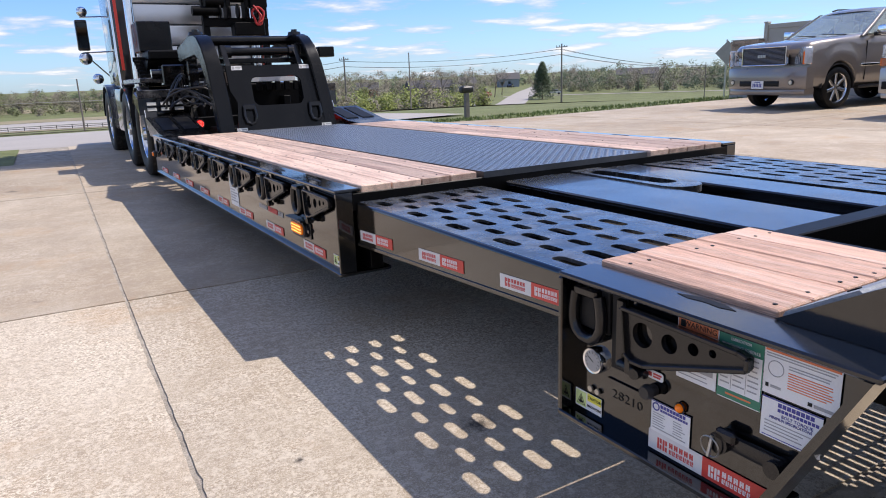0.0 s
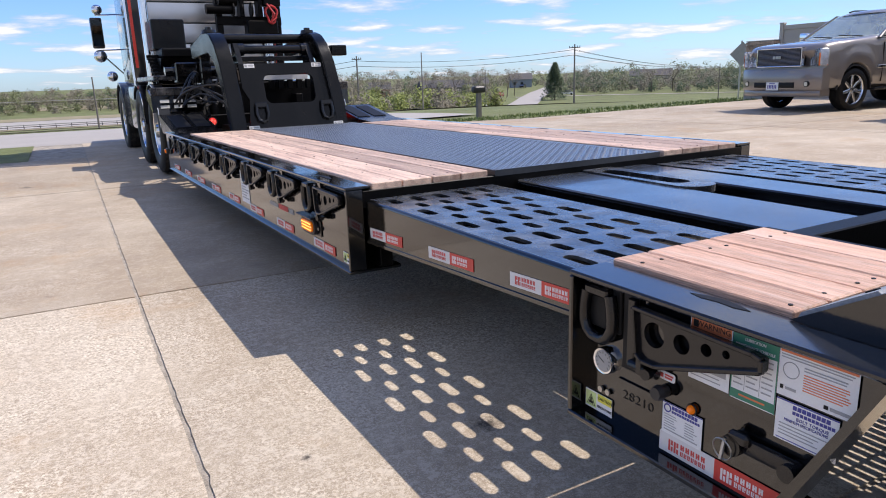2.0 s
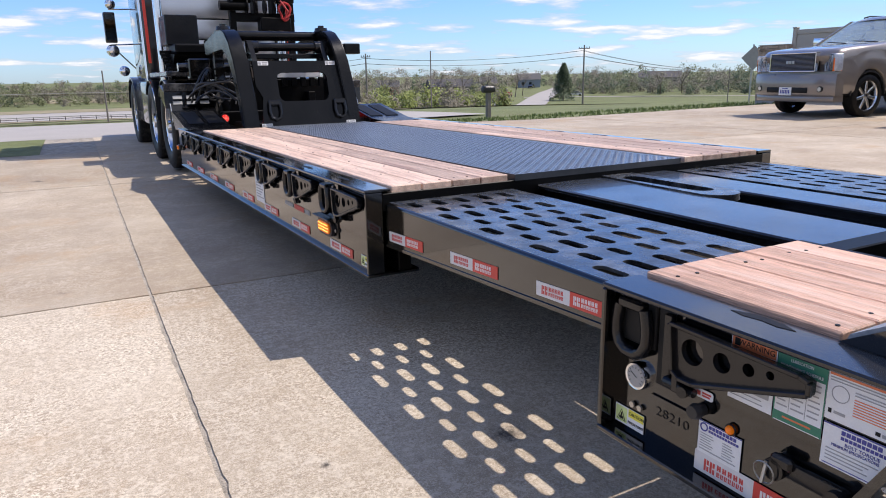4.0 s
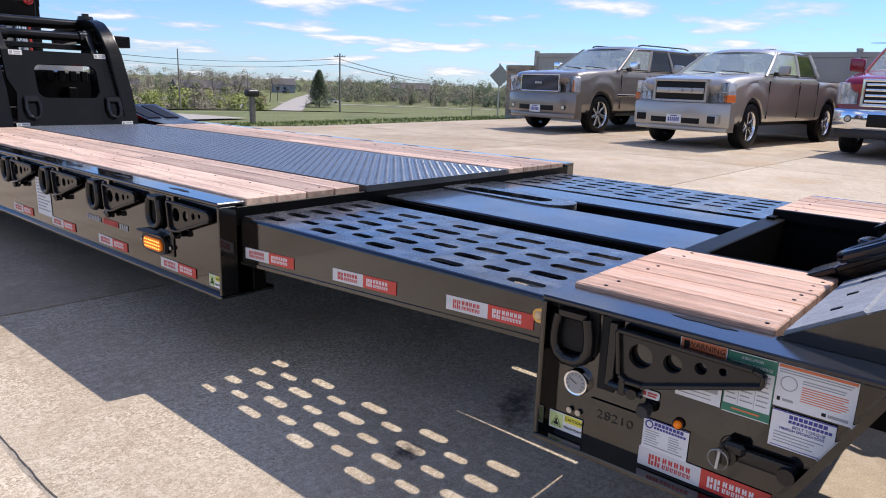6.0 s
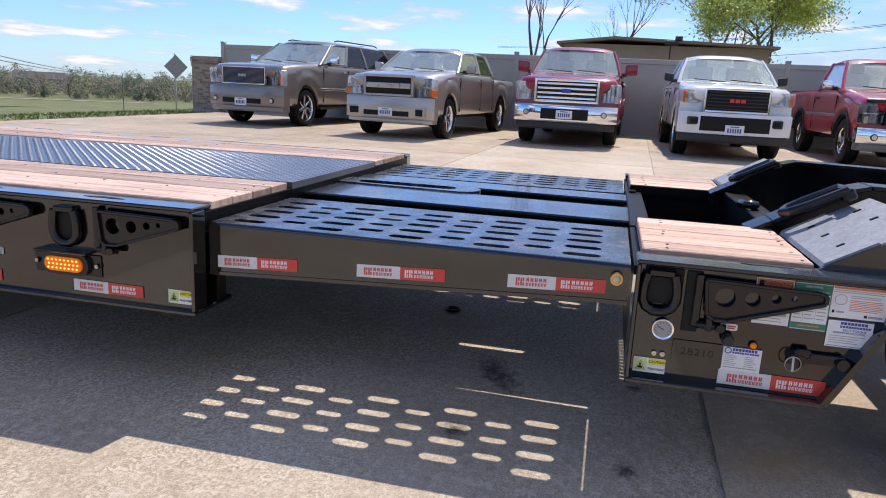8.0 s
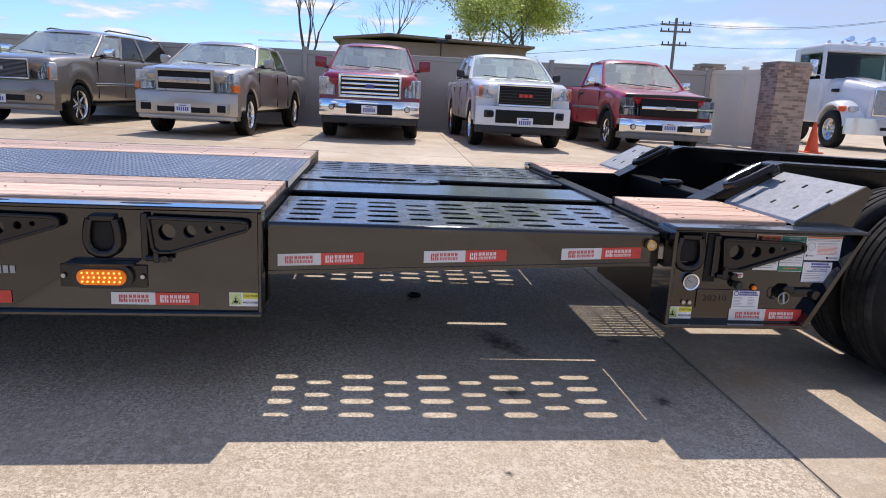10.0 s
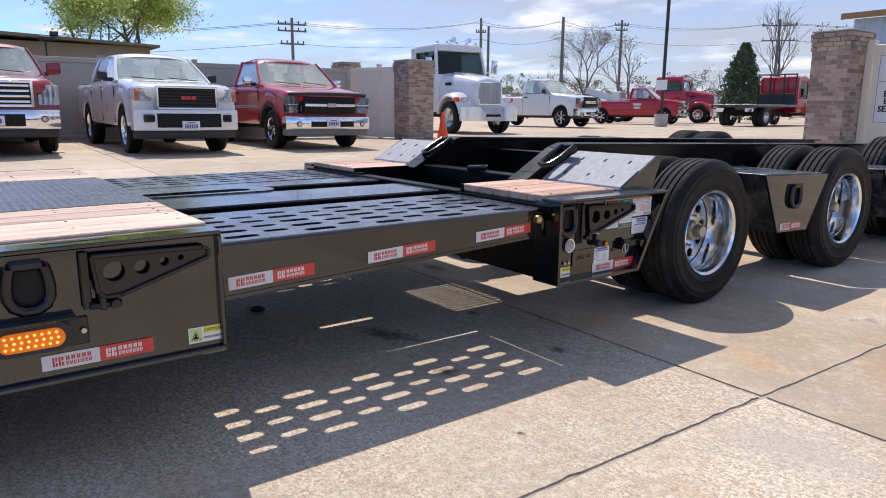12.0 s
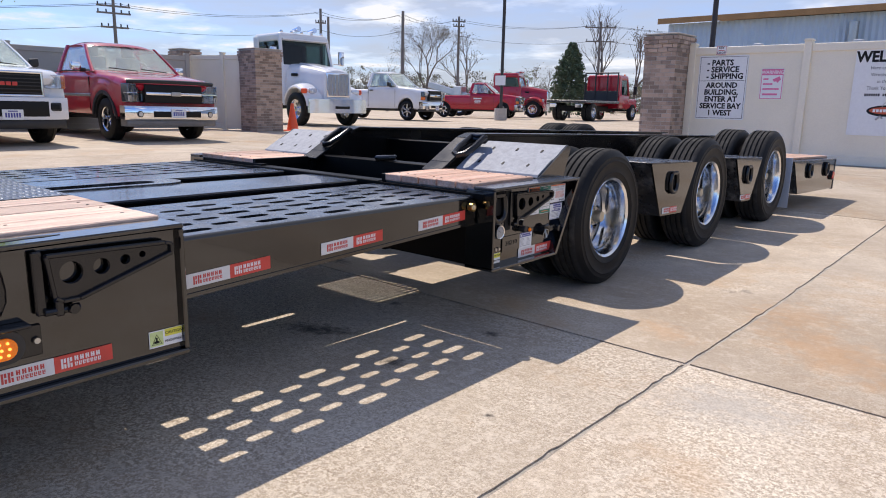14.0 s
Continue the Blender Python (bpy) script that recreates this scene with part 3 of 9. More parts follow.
def tilt_deck(co):                            # the main deck hangs a little lower towards the neck
    return Vector((co.x, co.y, co.z - 0.003 * (co.y - 2.96)))


def tilt_rear(co):                            # the axle frame falls a little towards the tail
    return Vector((co.x, co.y, co.z + 0.022 * min(0.0, co.y - 0.9)))


D0, D1 = 2.972, 7.95                          # deck from and to along y
ZT = 0.697
# side channel sections of the deck: web, top and bottom flange, end plate
for sgn, name in ((1, "side_rail"), (-1, "side_rail")):
    X = (lambda x: x) if sgn == 1 else mir
    bm = bmesh.new()
    for lo, hi, b in (((1.373, D0 + 0.012, 0.331), (1.398, D1, 0.682), 0.0), ((1.352, D0, 0.682), (1.473, D1 - 0.10, 0.697), 0.004), ((1.352, D0, 0.314), (1.60, D1 - 0.1, 0.330), 0.004), ((1.354, D0, 0.330), (1.433, D0 + 0.014, 0.682), 0.003)):
        a, c = X(lo[0]), X(hi[0])
        box(bm, (min(a, c), lo[1], lo[2]), (max(a, c), hi[1], hi[2]), b)
    part(name, bm, M_BLACK, trailer, "black gloss channel with recessed web", tilt_deck)
bm = bmesh.new()
box(bm, (1.433, D0, 0.60), (mir(1.433), D0 + 0.02, 0.676), 0.003)
box(bm, (1.50, D0, 0.33), (1.56, D0 + 0.6, 0.62), 0.003)
box(bm, (mir(1.56), D0, 0.33), (mir(1.50), D0 + 0.6, 0.62), 0.003)
for x in (2.12, mir(2.16)):
    box(bm, (x, D0, 0.40), (x + 0.04, D1, 0.66), 0.003)
for i in range(9):
    y = D0 + 0.5 + i * 0.52
    box(bm, (1.43, y, 0.42), (mir(1.43), y + 0.06, 0.655), 0.0)
box(bm, (1.433, D0 + 0.05, 0.645), (mir(1.433), D1 - 0.05, 0.665), 0.0)
part("deck_frame", bm, M_BLACK_MATT, trailer, "black cross members under the deck", tilt_deck)

# lighting holes and lash slots along the flange, their shaded insides drawn as black plates
bm = bmesh.new()
for i in range(9):
    y = 3.36 + i * 0.52
    for xx in (1.408, mir(1.408)):
        plate([(0.0, -0.085), (0.014, -0.045), (0.018, 0.0), (0.014, 0.045), (0.0, 0.085), (-0.008, 0.045), (-0.003, 0.0), (-0.008, -0.045)], (), 0.001, Matrix.Translation((xx, y, 0.6972)), bm)
part("lash_slot", bm, M_PRINT_K, trailer, "black shapes for the shade in the rail flange's lash slots", tilt_deck)


def planks(parent, x0, x1, y0, y1, z, n, material, warp, th=0.036, butt=None):
    """Boards that run along y, each one an object, with small gaps and bolt heads."""
    w = (x1 - x0) / n
    for i in range(n):
        cuts = [y0, *((butt[i % len(butt)],) if butt else ()), y1]
        for a, b in zip(cuts, cuts[1:]):
            bm = B((x0 + i * w + 0.0030, a + 0.0015, z - th), (x0 + (i + 1) * w - 0.0030, b - 0.0015, z + random.uniform(-0.0012, 0.0012)), 0.0035)
            part("plank", bm, material, parent, "", warp)


def bolt_marks(parent, x0, x1, y0, y1, z, n, step, warp, skip=0.0):
    bm = bmesh.new()
    w = (x1 - x0) / n
    y = y0 + 0.06
    while y < y1 - 0.03:
        for i in range(n):
            for dx in (0.25, 0.75):
                if random.random() < skip:
                    continue
                c = Vector((x0 + (i + dx) * w + random.uniform(-.004, .004), y + random.uniform(-.006, .006), z))
                cyl(bm, c - Vector((0, 0, 0.004)), c + Vector((0, 0, 0.0016)), 0.0050, 8)
        y += step
    part("bolt_head", bm, M_PRINT_K, parent, "dark plank bolts", warp)["kind"] = "stuff"


for X0, X1 in ((1.476, 2.078), (mir(2.078), mir(1.476))):
    planks(trailer, X0, X1, D0 + 0.004, 7.18, 0.704, 4, M_PLANK, tilt_deck, butt=(5.2, 6.1, 4.6, 5.6))
    bolt_marks(trailer, X0, X1, D0, 7.15, 0.704, 4, 0.30, tilt_deck, 0.55)


def tread_mat():
    m = mat("black_tread_plate", (0.030, 0.035, 0.042), 0.30, 0.15, 0.25, 4, 60, dirt=(0.16, 0.165, 0.175), dirt_amt=0.45, spec=0.8)
    m.node_tree.nodes["Principled BSDF"].inputs["Sheen Weight"].default_value = 0.30
    m.node_tree.nodes["Principled BSDF"].inputs["Sheen Roughness"].default_value = 0.35
    return m


bm = B((2.112, D0 - 0.001, 0.672), (mir(2.112), 7.36, 0.702), 0.0)
tread = part("tread_plate", bm, tread_mat(), trailer, "black raised-pattern steel tread plate", tilt_deck)
# raised lugs, alternately leaning
lug_v, lug_f = [], []
ny, nx = int((7.34 - D0) / 0.030), int((mir(2.112) - 2.112 - 0.02) / 0.030)
for j in range(ny):
    for i in range(nx):
        cx, cy = 2.130 + i * 0.030, D0 + 0.018 + j * 0.030
        s = 1 if (i + j) % 2 else -1
        ax, ay = 0.0125 * 0.80, 0.0125 * 0.80 * s
        bx, by = -0.0045 * 0.80 * s, 0.0045 * 0.80
        z0, z1 = 0.7019 - 0.003 * (cy - 2.96), 0.7040 - 0.003 * (cy - 2.96)
        k = len(lug_v)
        ox, oy = trailer.location.x, trailer.location.y
        for px, py, z in ((ax, ay, z0), (bx, by, z0), (-ax, -ay, z0), (-bx, -by, z0)):
            lug_v.append((cx + px - ox, cy + py - oy, z))
        lug_v.append((cx - ox + ax * .5, cy - oy + ay * .5, z1)); lug_v.append((cx - ox - ax * .5, cy - oy - ay * .5, z1))
        lug_f += [(k, k + 1, k + 4), (k + 1, k + 2, k + 5, k + 4), (k + 2, k + 3, k + 5), (k + 3, k, k + 4, k + 5)]
me = bpy.data.meshes.new("lugs")
me.from_pydata(lug_v, [], lug_f)
# lugs are paler than the plate: polish, with their glints put into the colour
me.materials.append(mat("tread_lug_glint", (0.21, 0.23, 0.26), 0.24, 0.45, 0.3, 5, 90, spec=0.8))
lugs = new("tread_relief", me)
lugs.parent = tread
lugs["kind"] = "stuff"


# -------- fittings of the sides
def d_ring(parent, x, y, ztop, warp, s=1.0):
    """A forged lash ring that hangs in a dark recess."""
    pts = [(-0.040, 0.0), (-0.046, -0.025), (-0.050, -0.055), (-0.049, -0.082), (-0.038, -0.105), (-0.016, -0.118), (0.016, -0.118), (0.038, -0.105), (0.049, -0.082), (0.050, -0.055), (0.046, -0.025), (0.040, 0.0)]
    bm = tube(bmesh.new(), [(x, y + a * s, ztop + b * s) for a, b in pts], 0.0155 * s, 12)
    box(bm, (x - 0.012, y - 0.040 * s, ztop - 0.008), (x + 0.03, y + 0.040 * s, ztop + 0.016), 0.005)
    part("lash_ring", bm, M_CAST, parent, "black forged steel lash ring", warp)


def recess(parent, x, y0, y1, z0, z1, warp):
    # a flat black plate on the face stands for the shade inside the pocket
    part("ring_pocket_shade", B((x, y0, z0), (x + 0.012, y1, z1), 0.002), M_PRINT_K, parent, "black plate for the shaded pocket behind the lash ring", warp)


def outrigger(parent, x, y, ztop, warp, s=1.0):
    """A swing-out bracket folded flat: a triangular plate with four holes on a hinge."""
    L, H = 0.345 * s, 0.135 * s
    outer = [(0.0, -0.008), (0.012, -H + 0.012), (0.03, -H), (0.075 * s, -H), (L, -0.048 * s), (L, -0.022 * s), (L - 0.02, -0.016 * s)]
    holes = [circle(0.062 * s, -0.062 * s, 0.031 * s), circle(0.142 * s, -0.058 * s, 0.023 * s), circle(0.208 * s, -0.049 * s, 0.0145 * s), circle(0.258 * s, -0.042 * s, 0.0095 * s)]
    m = on_side(x, y, ztop)
    bm = plate(outer, holes, 0.014, m)
    br = part("swing_bracket", bm, M_CAST, parent, "black folded triangular bracket with four holes", warp)
    rim = bmesh.new()
    loop = outer
    for (a, b), (c, d) in zip(loop, loop[1:] + loop[:1]):
        box(rim, (0, -0.005, 0.008), (math.hypot(c - a, d - b), 0.005, 0.026), 0.002, m=m @ Matrix.Translation((a, b, 0)) @ Matrix.Rotation(math.atan2(d - b, c - a), 4, "Z"))
    part("bracket_rim", rim, M_CAST, br, "", warp)
    hg = bmesh.new()
    box(hg, (-0.030 * s, -H - 0.03, -0.004), (-0.004, 0.004, 0.010), 0.003, m=m)
    cyl(hg, m @ Vector((-0.012, -H - 0.022, 0.012)), m @ Vector((0.075 * s, -H - 0.022, 0.012)), 0.010, 10)
    box(hg, (0.012, -H - 0.036, 0), (0.032, -H + 0.004, 0.022), 0.003, m=m)
    cyl(hg, m @ Vector((0.052 * s, -H - 0.022, 0.012)), m @ Vector((0.056 * s, -H - 0.022, 0.032)), 0.013, 8)
    part("hinge_pin", hg, M_CAST, br, "", warp)
    return br


def tape(parent, x, y, z, warp, seg=0.152, h=0.043, half=False):
    """White and red reflective tape; the maker's mark is plain bars."""
    m = on_side(x - 0.0012, y, z)
    w = part("reflective_tape", B((0, 0, 0), (seg, h, 0.0012), 0, m=m), M_TAPE_W, parent, "white and red reflective tape strip", warp, False)
    part("red_half", B((seg, 0, 0), (2 * seg, h, 0.0012), 0, m=m), M_RED, w, "red reflective half", warp, False)
    rows = [(0.026, 0.008, 0.031, 0.034), (0.033, 0.008, 0.038, 0.019), (0.033, 0.023, 0.038, 0.034), (0.041, 0.008, 0.046, 0.034), (0.048, 0.008, 0.053, 0.019), (0.048, 0.023, 0.053, 0.034)]
    for k in range(5):
        x = 0.059 + k * 0.0135
        rows += [(x, 0.0225, x + 0.0038, 0.035), (x + 0.0055, 0.0225, x + 0.0092, 0.035), (x + 0.0038, 0.027, x + 0.0055, 0.030)]
    for k in range(7):
        x = 0.059 + k * 0.0096
        rows += [(x, 0.0085, x + 0.0030, 0.019), (x + 0.0030, 0.0085, x + 0.0066, 0.0108), (x + 0.0045, 0.0125, x + 0.0070, 0.019)]
    part("print", bars(rows, m @ Matrix.Translation((0, 0, 0.0012))), M_PRINT_R, w, "", warp, False)
    part("print", bars(rows, m @ Matrix.Translation((seg - 0.01, 0, 0.0012))), M_PRINT_W, w, "", warp, False)
    return w


XW = 1.372                                    # outer face of the deck's web
BRK = [3.43 + 0.603 * k for k in range(8)]
for k, y in enumerate(BRK):
    outrigger(trailer, XW - 0.012, y - 0.093, 0.668, tilt_deck, 0.925)
    if k < 7:
        yr = y + 0.058
        recess(trailer, XW - 0.006, yr - 0.045, yr + 0.045, 0.54, 0.660, tilt_deck)
        d_ring(trailer, XW - 0.014, yr, 0.648, tilt_deck)
for i in range(8):
    tape(trailer, XW, 3.515 + 0.585 * i - (0.038 if i == 0 else 0.0), 0.352, tilt_deck, 0.145 if i == 0 else 0.152)
# amber side marker on its bracket
m = on_side(XW, 3.495, 0.452) @ Matrix.Scale(0.88, 4)
lampb = part("marker_light", plate(rrect(-0.112, -0.046, 0.112, 0.046, 0.044), (), 0.024, m), M_PLASTIC, trailer, "amber oval side marker light in a black grommet", tilt_deck)
part("lens", plate(rrect(-0.090, -0.030, 0.090, 0.030, 0.0285), (), 0.012, m @ Matrix.Translation((0, 0, 0.021))), M_AMBER, lampb, "lit amber lens with rows of diodes", tilt_deck)
bm = bmesh.new()
for r in range(3):
    for c in range(8):
        p = m @ Vector((-0.070 + c * 0.0195 + (r % 2) * 0.004, -0.017 + r * 0.017, 0.034))
        bmesh.ops.create_icosphere(bm, subdivisions=1, radius=0.0042, matrix=Matrix.Translation(p))
part("diodes", bm, mat("amber_diode", (1.0, 0.48, 0.08), 0.2, emit=1.2), lampb, "", tilt_deck)
bm = B((-0.160, -0.045, 0), (0.160, 0.045, 0.006), 0.003, m=m)
box(bm, (-0.125, 0.050, 0), (0.125, 0.060, 0.05), 0.003, m=m)
for sx in (-0.145, 0.145):
    cyl(bm, m @ Vector((sx, 0, 0.004)), m @ Vector((sx, 0, 0.014)), 0.010, 8)
part("marker_bracket", bm, M_CAST, trailer, "", tilt_deck)
for sx in (-0.145, 0.145):
    part("bolt_head", cyl(bmesh.new(), m @ Vector((sx, 0, 0.0135)), m @ Vector((sx, 0, 0.0165)), 0.0075, 8), M_STEEL, trailer, "zinc bolt beside the marker light", tilt_deck)


def caution(parent, x, y, z, warp, s=1.0):
    m = on_side(x - 0.001, y, z)
    st = part("caution_sticker", B((0, 0, 0), (0.098 * s, 0.049 * s, 0.001), 0, m=m), M_WHITE, parent, "small caution pinch point sticker", warp, False)
    part("yellow_panel", B((0.046 * s, 0.027 * s, 0.001), (0.097 * s, 0.048 * s, 0.0016), 0, m=m), M_PRINT_Y, st, "", warp, False)
    part("lime_panel", B((0.002, 0.004 * s, 0.001), (0.041 * s, 0.046 * s, 0.0013), 0, m=m), mat("lime_print", (0.62, 0.72, 0.30), 0.5), st, "", warp, False)
    tri = tube(bmesh.new(), [m @ Vector((p * s, q * s, 0.0016)) for p, q in ((0.008, 0.009), (0.036, 0.009), (0.022, 0.038))], 0.0012 * s, 4, True)
    box(tri, (0.014 * s, 0.012 * s, 0.0014), (0.029 * s, 0.019 * s, 0.0018), 0, m=m)
    box(tri, (0.019 * s, 0.018 * s, 0.0014), (0.024 * s, 0.029 * s, 0.0018), 0, m=m)
    part("warning_mark", tri, M_PRINT_K, st, "", warp, False)
    t1 = words("CAUTION", 0.0115 * s, m @ Matrix.Translation((0.073 * s, 0.037 * s, 0.002)), M_PRINT_K, st)
    t2 = words("PINCH POINT", 0.0100 * s, m @ Matrix.Translation((0.072 * s, 0.013 * s, 0.002)), M_PRINT_K, st, squeeze=0.85)


caution(trailer, XW, 3.085, 0.350, None)
# load placard and the stripe of lettering that cannot be read
m = on_side(XW - 0.001, 4.88, 0.385)
pl = part("load_placard", B((0, 0, 0), (0.20, 0.205, 0.001), 0, m=m), M_WHITE, trailer, "white load chart placard on the deck side", tilt_deck, False)
part("print", bars([(0.012, 0.19 - 0.018 * k, 0.188 - 0.03 * (k % 3), 0.197 - 0.018 * k) for k in range(10)], m @ Matrix.Translation((0, 0, 0.001))), M_PRINT_GR, pl, "", tilt_deck, False)
m = on_side(XW - 0.001, 4.22, 0.455)
part("decal", bars([(0.0 + 0.018 * k, 0.0, 0.013 + 0.018 * k, 0.022 + 0.004 * (k % 2)) for k in range(9)], m), M_PRINT_GR, pl, "grey decal bars", tilt_deck, False)
part("decal", bars([(0.36 + 0.022 * k, 0.0, 0.376 + 0.022 * k, 0.026) for k in range(4)], m), M_PRINT_GR, pl, "grey decal bars", tilt_deck, False)
part("decal", bars([(0.18 + 0.021 * k, 0.0, 0.197 + 0.021 * k, 0.028) for k in range(8)], m), M_PRINT_R, pl, "red decal bars", tilt_deck, False)
# front clearance lamp
m = on_side(XW, 7.88, 0.50)
fl = part("clearance_light", B((-0.04, -0.03, 0), (0.04, 0.03, 0.03), 0.008, m=m), M_PLASTIC, trailer, "amber clearance light", tilt_deck)
part("lens", B((-0.03, -0.02, 0.03), (0.03, 0.02, 0.042), 0.006, m=m), M_AMBER, fl, "", tilt_deck)


# -------- drop beams between deck and axle box
S0, S1 = 1.527, 2.9135
ZS = 0.638


def belly(y):
    """Height of the drop beam's lower edge, which rises to the rear."""
    return 0.450 + 0.0445 * (2.955 - y)


for X in ((lambda x: x), mir):
    holes = []
    for c in range(5):
        yc = 2.850 - c * 0.2925
        for r in range(5):
            holes.append(slot(X(1.548 + r * 0.1125), yc, 0.124, 0.046))
        if c < 4:
            for r in range(4):
                holes.append(slot(X(1.548 + (r + 0.5) * 0.1125), yc - 0.146, 0.094, 0.039))
    xa, xb = sorted((X(1.481), X(2.118)))
    bm = plate([(xa, S0), (xb, S0), (xb, S1 + 0.05), (xa, S1 + 0.05)], holes, 0.010, Matrix.Translation((0, 0, ZS - 0.010)))
    pl = part("slotted_top", bm, M_BLACK_TOP, trailer, "black gloss step plate with rows of oval slots")
    bm = bmesh.new()
    # outer web with a rolled upper edge and a belly that thins to the rear
    prof = [(S0, ZS - 0.012), (S1 + 0.05, ZS - 0.012), (S1 + 0.05, belly(S1 + 0.05) + 0.012), (S0 + 0.10, belly(S0 + 0.10) + 0.012), (S0, belly(S0 + 0.06) + 0.012)]
    a, b = sorted((X(1.470), X(1.482)))
    prism(prof, "x", a, b, bm)
    cyl(bm, (X(1.484), S0, ZS - 0.0135), (X(1.484), S1 + 0.05, ZS - 0.0135), 0.0142, 14)
    a, b = sorted((X(2.106), X(2.118)))
    prism(prof, "x", a, b, bm)
    part("drop_beam", bm, M_BLACK, trailer, "black gloss drop beam web")
    a, b = sorted((X(1.465), X(1.545)))
    bm = prism([(S0, belly(S0 + 0.06)), (S0 + 0.10, belly(S0 + 0.10)), (S1 + 0.05, belly(S1 + 0.05)), (S1 + 0.05, belly(S1 + 0.05) + 0.012), (S0 + 0.10, belly(S0 + 0.10) + 0.012), (S0, belly(S0 + 0.06) + 0.012)], "x", a, b)
    part("beam_flange", bm, M_BLACK, trailer, "")
for y in (2.93, 2.41, 1.90):
    tape(trailer, 1.470, y, 0.480 + 0.0445 * (2.93 - y), lambda co, y=y: Vector((co.x, co.y, co.z - 0.0445 * (co.y - y))))
# round brass-ringed plug at the end of the near beam
bm = cyl(bmesh.new(), (1.466, 1.566, 0.594), (1.443, 1.566, 0.594), 0.019, 20)
plug = part("end_plug", bm, M_BRASS, trailer, "brass reflector plug on the beam end")
part("lens", cyl(bmesh.new(), (1.444, 1.566, 0.594), (1.437, 1.566, 0.594), 0.013, 20, 0.009), mat("clear_amber_reflector", (0.75, 0.55, 0.30), 0.2), plug, "")

# main beams of the drop section, the tongue in the gap between them
for x0, x1 in ((2.240, 2.632), (2.855, 3.09)):
    bm = B((x0, 1.49, 0.625), (x1, D0, 0.645), 0.006)
    box(bm, (x0 + 0.05, 1.49, 0.44), (x0 + 0.08, D0 + 0.3, 0.626), 0.0)
    box(bm, (x1 - 0.10, 1.49, 0.53), (x1 - 0.07, D0 + 0.3, 0.626), 0.0)
    part("main_beam", bm, M_LID, trailer, "broad black gloss main beam")
# floor plates that close the gaps to the sun; one long slot passes a light strip
for x0, x1 in ((1.95, 2.33), (2.95, mir(1.98))):
    part("floor_plate", B((x0, 2.06, 0.46), (x1, D0 + 0.2, 0.468), 0), M_BLACK_MATT, trailer, "black floor plate between the beams")
    part("floor_plate", B((x0 + 0.149 if x0 < 2.5 else x0, 1.53, 0.46), (x1, 2.06, 0.468), 0), M_BLACK_MATT, trailer, "black floor plate between the beams")
# added plate that keeps a sliver of sun off the ground behind the beam
part("floor_plate", B((1.50, 2.895, 0.470), (1.945, D0 + 0.1, 0.478), 0), M_BLACK_MATT, trailer, "black plate added to block sun at the beam end")
bm = plate([(2.57, 1.50), (2.90, 1.50), (2.90, D0 + 0.1), (2.57, D0 + 0.1)], [slot(2.650, 1.985, 0.30, 0.034)], 0.006, Matrix.Translation((0, 0, 0.585)))
part("floor_plate", bm, M_BLACK_MATT, trailer, "black floor plates between the beams")
bm = plate([(2.642, D0)] + [(2.745 + 0.103 * math.cos(a), 2.34 + 0.103 * math.sin(a)) for a in [math.pi + math.pi * i / 12 for i in range(13)]] + [(2.848, D0)], [slot(2.745, 2.62, 0.52, 0.11)], 0.03, Matrix.Translation((0, 0, 0.622)))
part("tongue_plate", bm, M_BLACK_TOP, trailer, "black slotted tongue plate between the beams")
part("cross_member", B((2.10, 1.46, 0.40), (mir(2.10), 1.50, 0.60), 0.003), M_BLACK_MATT, trailer, "black cross member")

# -------- axle box with its side panel
XB = 1.369
ZB = 0.668


def box_side(X):
    """The equipment panel with its lid, floor flange, front flange and sloping rear lip."""
    a, b = sorted((X(XB + 0.045), X(XB + 0.057)))
    pan = part("axle_box_side", prism([(1.505, 0.314), (1.505, 0.666), (0.775, 0.666), (0.965, 0.314)], "x", a, b), M_BLACK, trailer, "black gloss equipment panel framed by flanges")
    a, b = sorted((X(XB), X(1.488)))
    part("panel_lid", B((a, 0.762, 0.666), (b, 1.515, 0.680), 0.004), M_LID, pan, "black gloss lid flange")
    a, b = sorted((X(XB), X(XB + 0.16)))
    part("panel_flange", B((a, 0.96, 0.300), (b, 1.515, 0.314), 0.003), M_BLACK, pan, "")
    part("panel_flange", B((a, 1.501, 0.314), (b, 1.515, 0.666), 0.003), M_BLACK, pan, "")
    a, b = sorted((X(XB), X(XB + 0.07)))
    part("panel_flange", prism([(0.962, 0.300), (0.976, 0.314), (0.789, 0.666), (0.773, 0.666)], "x", a, b), M_BLACK, pan, "")


for X in ((lambda x: x), mirr):
    box_side(X)
bm = B((XB + 0.057, 1.47, 0.314), (2.16, 1.514, 0.640), 0.002)
box(bm, (mirr(2.16), 1.47, 0.314), (mirr(XB + 0.057), 1.505, 0.666), 0.002)
box(bm, (2.06, 0.80, 0.30), (2.09, 1.50, 0.690), 0.003)
box(bm, (mirr(2.09), 0.80, 0.30), (mirr(2.06), 1.50, 0.690), 0.003)
box(bm, (XB + 0.057, 0.99, 0.62), (2.09, 1.52, 0.648), 0.0)
box(bm, (mirr(2.09), 0.99, 0.62), (mirr(XB + 0.057), 1.52, 0.648), 0.0)
# belly of the box front, raked back
prism([(1.50, 0.52), (1.53, 0.52), (1.53, 0.62), (1.50, 0.62)], "x", 2.09, mirr(2.09), bm)
part("axle_box", bm, M_BLACK_MATT, trailer, "black axle box structure")
